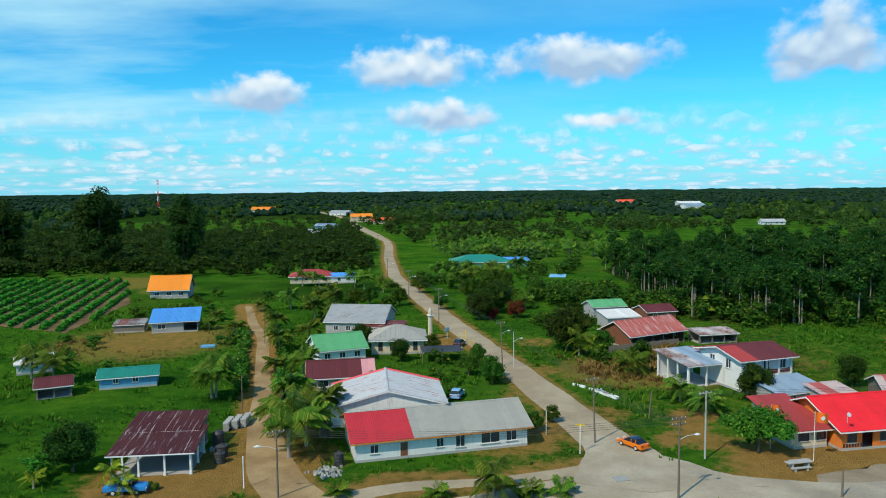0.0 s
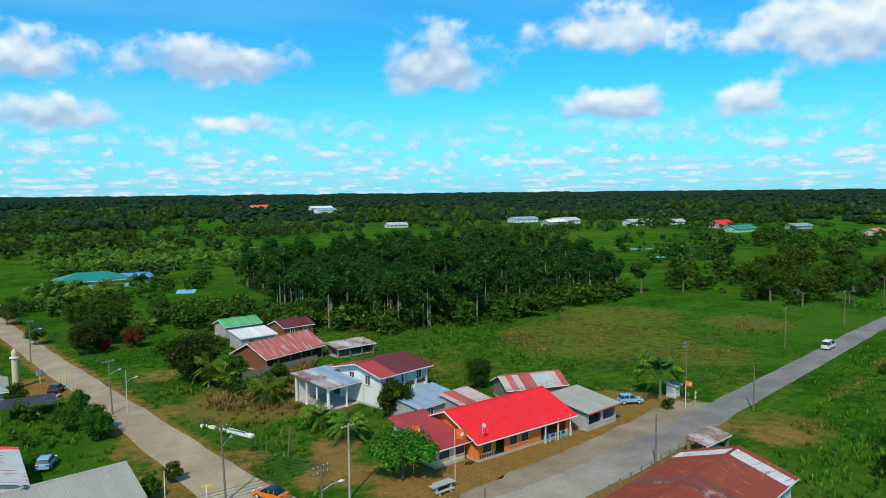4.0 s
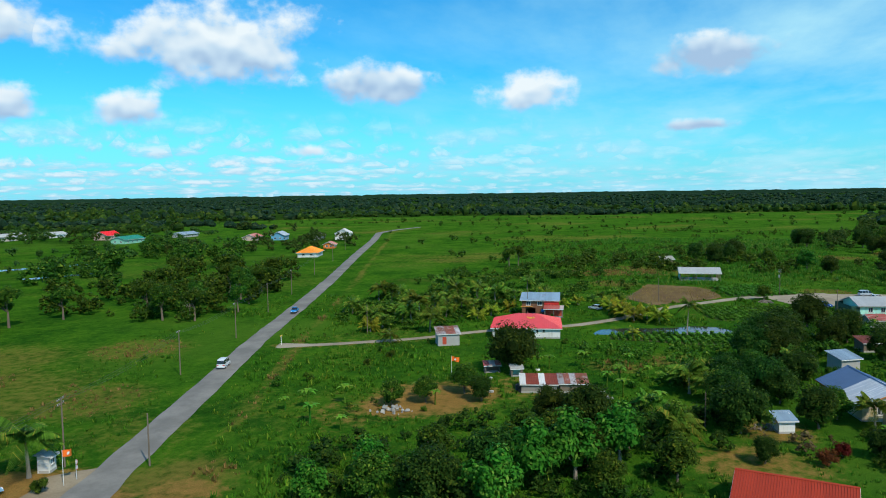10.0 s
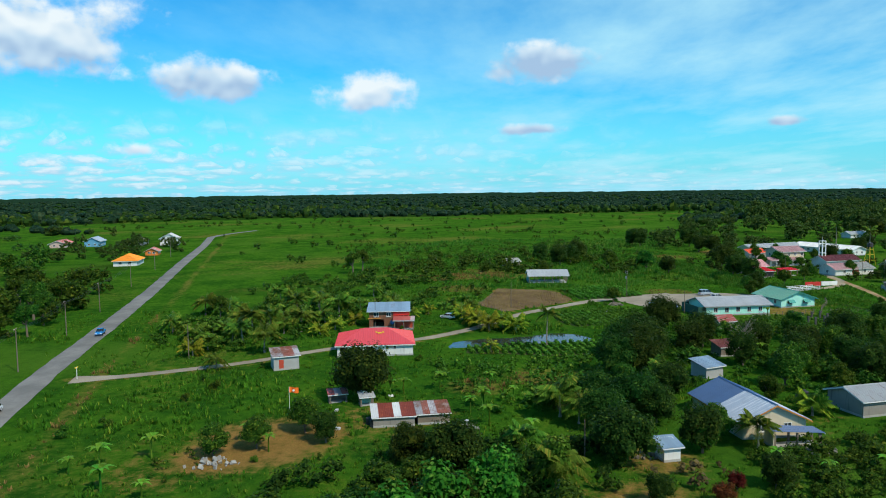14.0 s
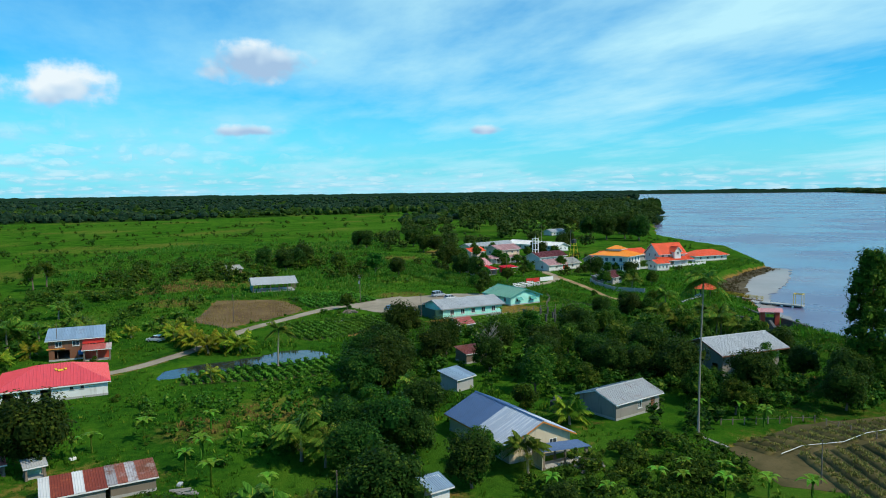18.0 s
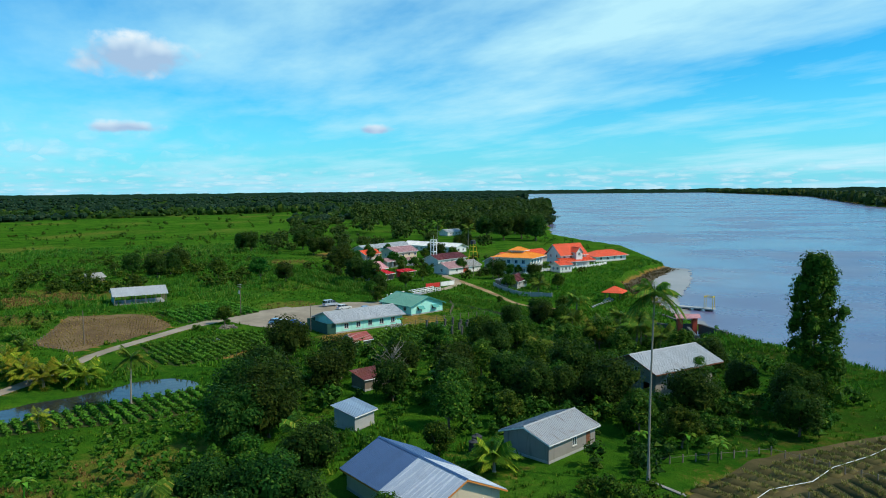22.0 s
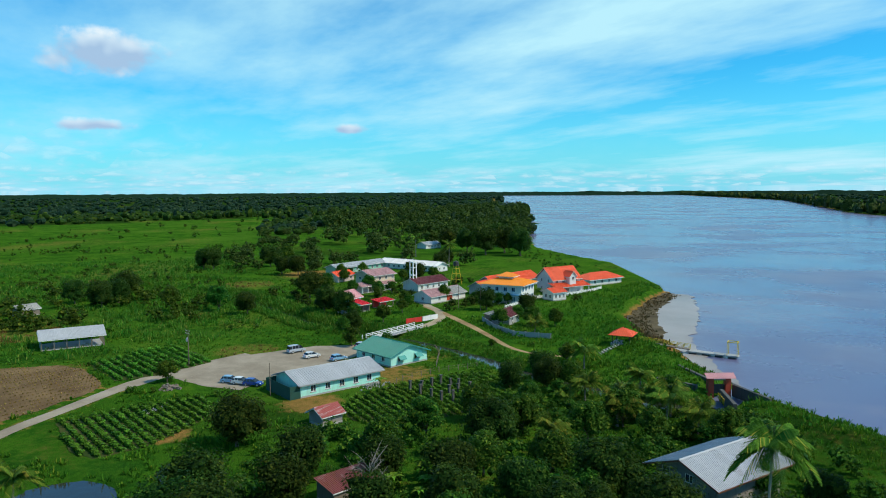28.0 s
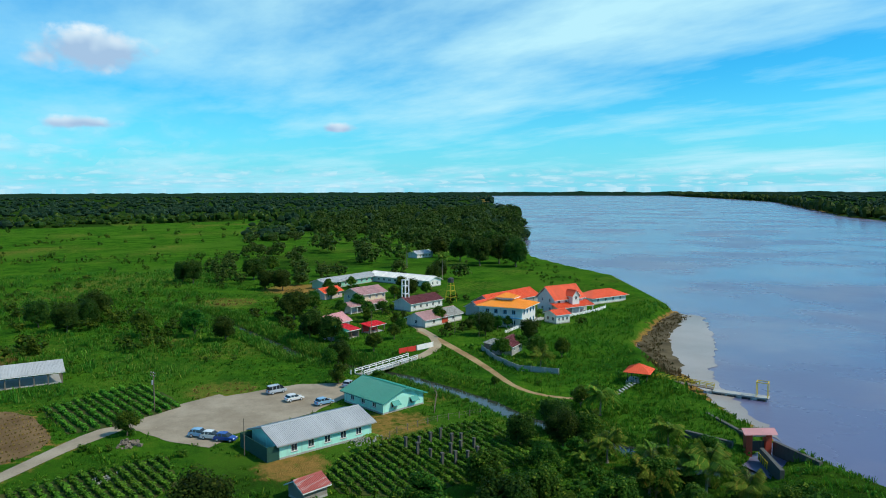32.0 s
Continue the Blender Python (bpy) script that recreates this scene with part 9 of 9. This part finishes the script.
def rail(pts, h, label, mat="trim", gap=1.5, bars=(1.0, 0.55), rad=0.035, z=0.0, name="fence", cat="fence", post_r=0.06, slats=False):
    """A fence along points: posts with rails between them."""
    t = thing(name, label, cat, Matrix.Translation((0, 0, z)))
    P = []
    for (x0, y0), (x1, y1) in zip(pts, pts[1:]):
        n = max(1, round(math.hypot(x1 - x0, y1 - y0) / gap))
        P += [(x0 + (x1 - x0) * i / n, y0 + (y1 - y0) * i / n) for i in range(n)]
    P.append(pts[-1])
    pm = shared(("fp", h, mat, post_r), lambda: fence_post(h, mat, post_r))
    for x, y in P:
        part("post", pm, mat, t, m=pose(x, y, 0))
    for (x0, y0), (x1, y1) in zip(P, P[1:]):
        for b in bars:
            bm = bmesh.new()
            if slats:
                d = Vector((x1 - x0, y1 - y0, 0))
                m = pose((x0 + x1) / 2, (y0 + y1) / 2, 0, 0, 0, math.degrees(math.atan2(d.y, d.x)))
                box(bm, -d.length / 2, d.length / 2, -0.05, 0.05, 0.03, h * b)
                part("panel", bm, mat, t, m=m)
            else:
                tube(bm, [(x0, y0, h * b), (x1, y1, h * b)], [rad, rad], 5)
                part("rail", bm, mat, t)
    return t


def fence_post(h, mat, r_):
    bm = bmesh.new()
    box(bm, -r_, r_, -r_, r_, -0.2, h + 0.06)
    me = mesh_of("post", bm)
    me.materials.append(M[mat])
    return me


rail([(46, 71.5), (58, 75.4), (70, 79.4), (82, 83.6)], 1.1, "low timber fence beside the road", "wood", 2.4, (0.9,), 0.03)
rail([(33.5, 148), (50, 155)], 1.5, "rough plank fence in front of the workshop", "wood", 1.2, (0.95,), slats=True)
rail([(326, -143.5), (325, -152), (327, -162), (330, -174), (334, -182)], 1.2, "white ornamental garden wall with posts", "trim", 2.0, (0.8,), slats=True, post_r=0.14)
rail([(312.5, -122), (318, -131), (324, -140)], 1.1, "white wall along the garden", "trim", 2.0, (0.8,), slats=True, post_r=0.14)
rail([(296, -103), (284, -99.5), (272, -98.5), (264, -105)], 1.5, "grey block wall beside the canal path", "block", 3, (0.95,), slats=True, post_r=0.12)
rail([(303.5, -80.8), (304.6, -86.4)], 1.5, "bright red garden wall at the bridge", "redpaint", 2.8, (1.0,), slats=True, post_r=0.12)
rail([(304.8, -87), (306.6, -93)], 1.5, "white garden wall at the bridge", "trim", 3, (1.0,), slats=True, post_r=0.12)
rail([(241, -47.5), (244.5, -52), (247, -62), (246.5, -71.5)], 1.2, "thin wire fence around the office field", "wood", 2.5, (0.9, 0.5), 0.015)
rail([(61.6, 92.6), (67.0, 93.6)], 1.0, "blue and white porch railing of the shop", "skyblue", 1.2, (1.0, 0.2), z=0.05, name="porch_railing", cat="railing")
rail([(252, -64), (262, -70), (268, -72)], 1.2, "timber fence beside the mint green house", "wood", 2.5, (0.9, 0.5), 0.02)
rail([(116, -40), (126, -57), (141, -53), (145, -38)], 1.0, "low stick fence around the brown plot", "wood", 1.8, (0.8,), 0.02)
rail([(248, 26), (262, 34), (276, 30)], 1.0, "stick fence above the brown field", "wood", 2.0, (0.8,), 0.02)

# shop front: lettering bars, posts, gutter board
t = thing("shop_sign", "dark lettering bars on the orange shop wall", "sign", pose(57.5, 98.4, 0, 0, 0, 10.2))
for k in range(7):
    bm = bmesh.new()
    box(bm, -8.3 + 0.42 * k, -8.02 + 0.42 * k, -5.885, -5.855, 0.42, 0.95)
    part("letter_bar", bm, "dark", t)
for k in range(3):
    bm = bmesh.new()
    tube(bm, [(3.2 + 2.5 * k, -6.45, 0), (3.2 + 2.5 * k, -6.45, 3.0)], [0.13, 0.12], 8)
    tagged(part("porch_post", bm, "cream", m=pose(57.5, 98.4, 0, 0, 0, 10.2)), "cream porch post of the shop", "post", "porch posts")


def air_unit(x, y, z, turn):
    t = thing("air_conditioner", "white air conditioner box on the wall", "air conditioner", pose(x, y, z, 0, 0, turn))
    bm = bmesh.new()
    box(bm, -0.42, 0.42, -0.3, 0.0, 0, 0.58)
    part("case", bm, "trim", t)
    bm = bmesh.new()
    tube(bm, [(-0.08, -0.3, 0.3), (-0.08, -0.32, 0.3)], [0.22, 0.2], 12)
    part("fan_grille", bm, "dark", t)


for s in (0.3, 3.7):
    a = radians(14.7)
    air_unit(-2.0 + s * math.cos(a) + 5.12 * math.sin(a), 96.5 + s * math.sin(a) - 5.12 * math.cos(a), 2.2, 14.7)
bm = bmesh.new()
box(bm, -3.2, 3.2, -5, 5, 0, 0.15)
tagged(part("pool_cover", bm, "skyblue", m=pose(44.5, 282, 0, 0, 0, -12)), "pale blue covered pool in a garden", "pool")
bm = bmesh.new()
box(bm, -1.5, 1.5, -1.0, 1.0, 0, 0.35)
tagged(part("pond_basin", bm, "bluewall", m=pose(-52, 158, 0, 0, 0, 15)), "blue lined basin in bare earth", "basin")

# radio mast far off
t = thing("radio_mast", "tall thin red and white radio mast", "mast", pose(-460, 1194, 0))
for k in range(6):
    bm = bmesh.new()
    for q in range(3):
        a = 2.094 * q
        tube(bm, [(1.3 * math.cos(a), 1.3 * math.sin(a), 9 * k), (1.2 * math.cos(a), 1.2 * math.sin(a), 9 * k + 9)], [0.2, 0.2], 4)
        b = a + 2.094
        tube(bm, [(1.3 * math.cos(a), 1.3 * math.sin(a), 9 * k), (1.2 * math.cos(b), 1.2 * math.sin(b), 9 * k + 9)], [0.12, 0.12], 3)
    part("mast_section", bm, "redpaint" if k % 2 else "trim", t)

# ---------- riverside ----------
# gazebo on its mound with steps
gz = float(height(np.array([248.5]), np.array([-116.5]))[0])
t = thing("gazebo", "open gazebo with a red-orange hip roof", "gazebo", pose(248.5, -116.5, gz, 0, 0, 35))
bm = bmesh.new()
box(bm, -2.6, 2.6, -2.6, 2.6, -0.6, 0.12)
part("floor_slab", bm, "concrete", t)
for sx in (-2.2, 2.2):
    for sy in (-2.2, 2.2):
        bm = bmesh.new()
        box(bm, sx - 0.1, sx + 0.1, sy - 0.1, sy + 0.1, 0.1, 2.4)
        part("post", bm, "dark", t)
for pts in hip_faces(5, 5, 2.3, 4.0, 0.6, 0.15):
    panel(t, pts, "r_redorange")
for k in range(8):
    x, y = 247.2 - 0.52 * k, -113.4 + 1.25 * k
    slab(x, y, min(gz, 1.2) * (1 - k / 8) - 0.05, 68, 0.55, 1.8, 0.22, "pale concrete step up to the gazebo", "concrete", "step", "step", group="gazebo steps")

# jetty: gangway with yellow rails, floating deck and frame
def span(name, label, a, b, w, z, mat, cat, th=0.18):
    a, b = Vector((*a, z if isinstance(z, (int, float)) else z[0])), Vector((*b, z if isinstance(z, (int, float)) else z[1]))
    d = b - a
    t = thing(name, label, cat, Matrix.Translation(a) @ Matrix.Rotation(math.atan2(d.y, d.x), 4, "Z") @ Matrix.Rotation(-math.atan2(d.z, math.hypot(d.x, d.y)), 4, "Y"))
    ln = d.length
    n = max(2, int(ln / 0.45))
    for k in range(n):
        bm = bmesh.new()
        box(bm, ln * k / n, ln * (k + 1) / n - 0.03, -w / 2, w / 2, -th, 0)
        part("plank", bm, mat, t)
    return t, ln


t, ln = span("gangway", "sloping timber gangway with yellow rails", (246.6, -120.0), (236.4, -127.6), 1.6, (1.15, 0.1), "wood", "gangway")
for s in (-0.75, 0.75):
    for h_ in (0.45, 0.75, 1.05):
        bm = bmesh.new()
        tube(bm, [(0, s, h_), (ln, s, h_)], [0.045, 0.045], 5)
        part("rail", bm, "yellow", t)
    for k in range(9):
        bm = bmesh.new()
        tube(bm, [(ln * k / 8, s, -0.1), (ln * k / 8, s, 1.08)], [0.05, 0.05], 5)
        part("rail_post", bm, "yellow", t)
t, ln = span("floating_jetty", "floating grey timber jetty on the river", (236.8, -127.2), (226.2, -133.2), 2.4, -0.25, "concrete", "jetty", 0.3)
for k in range(4):
    bm = bmesh.new()
    box(bm, 0.6 + k * 3.1, 2.2 + k * 3.1, -1.3, 1.3, -1.0, -0.31)
    part("float", bm, "dark", t)
for px_ in (ln - 2.6, ln - 0.3):
    for s in (-1, 1):
        bm = bmesh.new()
        tube(bm, [(px_, s, -0.2), (px_, s, 3.3)], [0.09, 0.08], 6)
        part("frame_post", bm, "yellow", t)
    bm = bmesh.new()
    box(bm, px_ - 0.07, px_ + 0.07, -1.05, 1.05, 3.15, 3.35)
    part("frame_beam", bm, "yellow", t)
for s in (-1, 1):
    bm = bmesh.new()
    box(bm, ln - 2.6, ln - 0.3, s - 0.06, s + 0.06, 3.16, 3.32)
    part("frame_beam", bm, "yellow", t)

# sluice gate with red pillars and retaining walls
t = thing("sluice_gate", "canal sluice with red pillars and a pinkish roof", "sluice", pose(205.8, -102.8, -0.4, 0, 0, 62))
for s in (-1.7, 1.7):
    bm = bmesh.new()
    box(bm, s - 0.55, s + 0.55, -0.6, 0.6, -1.0, 3.4)
    part("pillar", bm, "redwood", t)
bm = bmesh.new()
box(bm, -1.15, 1.15, -0.12, 0.12, 0.2, 2.0)
part("gate_leaf", bm, "dark", t)
bm = bmesh.new()
box(bm, -1.15, 1.15, -0.5, 0.5, 2.9, 3.1)
part("beam", bm, "concrete", t)
slope(t, -2.9, 2.9, -1.5, 3.5, 0, 4.3, "r_pink")
slope(t, -2.9, 2.9, 1.5, 3.5, 0, 4.3, "r_pink")
for a, b, h_ in (((222, -108.5), (209.4, -104.6), 1.5), ((216.4, -96.8), (208, -99.2), 1.4), ((204.6, -105.6), (194.4, -103.4), 1.5), ((203.6, -101), (195.4, -95.2), 1.4)):
    d = Vector((b[0] - a[0], b[1] - a[1], 0))
    slab((a[0] + b[0]) / 2, (a[1] + b[1]) / 2, -0.9, math.degrees(math.atan2(d.y, d.x)), d.length, 0.7, h_ + 0.9, "dark mossy concrete retaining wall of the sluice", "darkstone", "retaining_wall", "wall", group="sluice walls")
rail([(203, -99.5), (199.5, -97)], 1.0, "yellow railing beside the sluice", "yellow", 1.2, (1.0, 0.5), name="railing", cat="railing")

# footbridge over the canal
t, ln = span("footbridge", "white-railed footbridge over the canal", (287.4, -62.4), (296.4, -81.4), 3.2, 0.25, "concrete", "bridge", 0.3)
for s in (-1.55, 1.55):
    for h_ in (0.5, 0.95):
        bm = bmesh.new()
        box(bm, 0, ln, s - 0.06, s + 0.06, h_, h_ + 0.14)
        part("rail", bm, "trim", t)
    for k in range(9):
        bm = bmesh.new()
        box(bm, ln * k / 8 - 0.09, ln * k / 8 + 0.09, s - 0.09, s + 0.09, 0, 1.1)
        part("rail_post", bm, "trim", t)
for px_ in (ln * 0.3, ln * 0.7):
    bm = bmesh.new()
    box(bm, px_ - 0.25, px_ + 0.25, -1.4, 1.4, -2.2, -0.3)
    part("pier", bm, "concrete", t)

# old concrete posts standing in the crops
r = np.random.default_rng(50)
pm = None
for i, (x, y) in enumerate([(235.4, -49.4), (232.8, -50.4), (229.2, -50.9), (225.8, -51.3), (225.9, -53.9), (225.9, -56.2), (226.5, -58.5), (230.6, -60.3), (234.0, -59.7), (234.1, -57.9), (237.3, -57.3), (236.6, -54.8), (235.9, -52.2), (229.8, -55.2), (230.4, -57.6)]):
    def make_post():
        bm = bmesh.new()
        box(bm, -0.2, 0.2, -0.2, 0.2, -0.2, 2.1)
        box(bm, -0.26, 0.26, -0.26, 0.26, 1.95, 2.18)
        me = mesh_of("concrete_post", bm)
        me.materials.append(M["darkstone"])
        return me
    ob = part("concrete_post", shared("cpost", make_post), "greywall", m=pose(x, y, 0, r.uniform(-3, 3), r.uniform(-3, 3), r.uniform(0, 30)) @ Matrix.Diagonal((1, 1, r.uniform(0.85, 1.15), 1)))
    tagged(ob, "dark weathered concrete foundation post among crops", "post", "foundation posts")

# white lattice bell tower and yellow water tower
t = thing("bell_tower", "tall white open bell tower of the village", "tower", pose(368.5, -114.6, 0, 0, 0, 20))
for sx in (-0.9, 0.9):
    for sy in (-0.9, 0.9):
        bm = bmesh.new()
        box(bm, sx - 0.18, sx + 0.18, sy - 0.18, sy + 0.18, 0, 11.5)
        part("column", bm, "trim", t)
for z in (3, 6, 9, 11.2):
    bm = bmesh.new()
    for s in (-0.9, 0.9):
        box(bm, -0.72, 0.72, s - 0.1, s + 0.1, z, z + 0.3)
        box(bm, s - 0.1, s + 0.1, -0.72, 0.72, z, z + 0.3)
    part("tie_ring", bm, "trim", t)
bm = bmesh.new()
tube(bm, [(0, 0, 11.4), (0, 0, 12.6), (0, 0, 13.2)], [0.08, 0.06, 0.03], 6)
part("finial", bm, "trim", t)
t = thing("water_tower", "yellow steel water tower with a dark tank", "water tower", pose(376, -138.5, 0, 0, 0, 15))
for sx in (-1, 1):
    for sy in (-1, 1):
        bm = bmesh.new()
        tube(bm, [(sx * 1.7, sy * 1.7, 0), (sx * 0.8, sy * 0.8, 8)], [0.12, 0.1], 5)
        part("leg", bm, "yellow", t)
for z in (2.2, 4.6, 6.8):
    w = 1.7 - 0.9 * z / 8
    for sx, sy, ex, ey in ((-w, -w, w, -w), (w, -w, w, w), (w, w, -w, w), (-w, w, -w, -w)):
        bm = bmesh.new()
        tube(bm, [(sx, sy, z), (ex, ey, z)], [0.06, 0.06], 5)
        part("brace", bm, "yellow", t)
bm = bmesh.new()
tube(bm, [(0, 0, 8), (0, 0, 9.6), (0, 0, 10)], [1.2, 1.2, 0.4], 12)
part("tank", bm, "dark", t)

# green awnings of the mint house
a = radians(14.9)
for s in (-2.6, 2.4):
    t = thing("awning", "dark green window awning", "awning", pose(263.6 - 6.52 * math.cos(a) + s * math.sin(a) * -1, -58.0 - 6.52 * math.sin(a) + s * math.cos(a) * -1 * -1, 2.3, 0, 0, 14.9 - 90), "window awnings")
    bm = bmesh.new()
    prism(bm, [(-0.02, 0.0), (-1.0, -0.75), (-1.0, -0.82), (-0.02, -0.08)], 2.0, "x")
    part("canopy", bm, "teal", t)

# mud flat at the bend of the river
patch([(207, -112), (226, -118), (242, -129), (256, -137), (282, -161), (310, -194), (316, -202), (306, -203), (290, -188), (267, -164), (246, -138), (226, -124), (212, -116)], -0.9, "mud_flat", "wet grey mud flat at the river's edge", "mud", "mud", rough=2.0)

patch([(250, -130), (262, -136), (276, -143), (290, -157), (306, -180), (319, -202), (313, -201), (300, -185), (285, -164), (271, -151), (258, -141)], -0.84, "drift_line", "dark drift and mud below the bank", "debris", "mud", rough=1.5)

# odds and ends in the gardens
for k in range(4):
    slab(144.5 + 0.5 * k, 32.5 + 0.3 * k, 0.0, 70 + 6 * k, 2.4, 0.3, 0.22, "weathered timber beam stacked in the grass", "oldplank", "timber_beam", "timber", group="stacked timber beams")
slab(139.0, -34.2, 0.02, 8, 4.8, 0.5, 0.1, "plank footpath to the brown plot", "oldplank", "plank_path", "path")
slab(154.4, 58.6, 0.0, 20, 1.4, 0.7, 0.75, "white freezer chest standing in a yard", "trim", "freezer", "freezer")
for k, (x, y) in enumerate(((152.5, 54.6), (146.8, 56.5), (143.5, 52.5), (161, 47), (147.5, 33.5))):
    slab(x, y, 0.0, 40 * k, 0.8, 0.5, 0.35, "pale crate standing in the grass", "trim" if k % 2 else "steel", "crate", "crate", group="crates in the yard")
t = thing("water_tank_stand", "black water tank on a low concrete stand", "water tank", pose(-30.4, 94.2, 0))
bm = bmesh.new()
box(bm, -0.9, 0.9, -0.9, 0.9, 0, 0.5)
part("stand", bm, "concrete", t)
bm = bmesh.new()
tube(bm, [(0, 0, 0.5), (0, 0, 2.2), (0, 0, 2.5), (0, 0, 2.6)], [0.8, 0.8, 0.5, 0.2], 14)
part("tank", bm, "dark", t)


def dish(x, y, z, turn):
    t = thing("satellite_dish", "small grey satellite dish on a roof", "dish", pose(x, y, z, 0, 0, turn))
    bm = bmesh.new()
    tube(bm, [(0, 0, 0), (0, 0, 1.0)], [0.04, 0.04], 6)
    part("mast", bm, "steel", t)
    bm = bmesh.new()
    tube(bm, [(0, -0.05, 1.0), (0, -0.12, 1.05), (0, -0.28, 1.15)], [0.04, 0.2, 0.3], 12)
    part("bowl", bm, "steel", t)


dish(50.5, 90.6, 3.9, 10), dish(-0.5, 96.5, 4.6, 30)
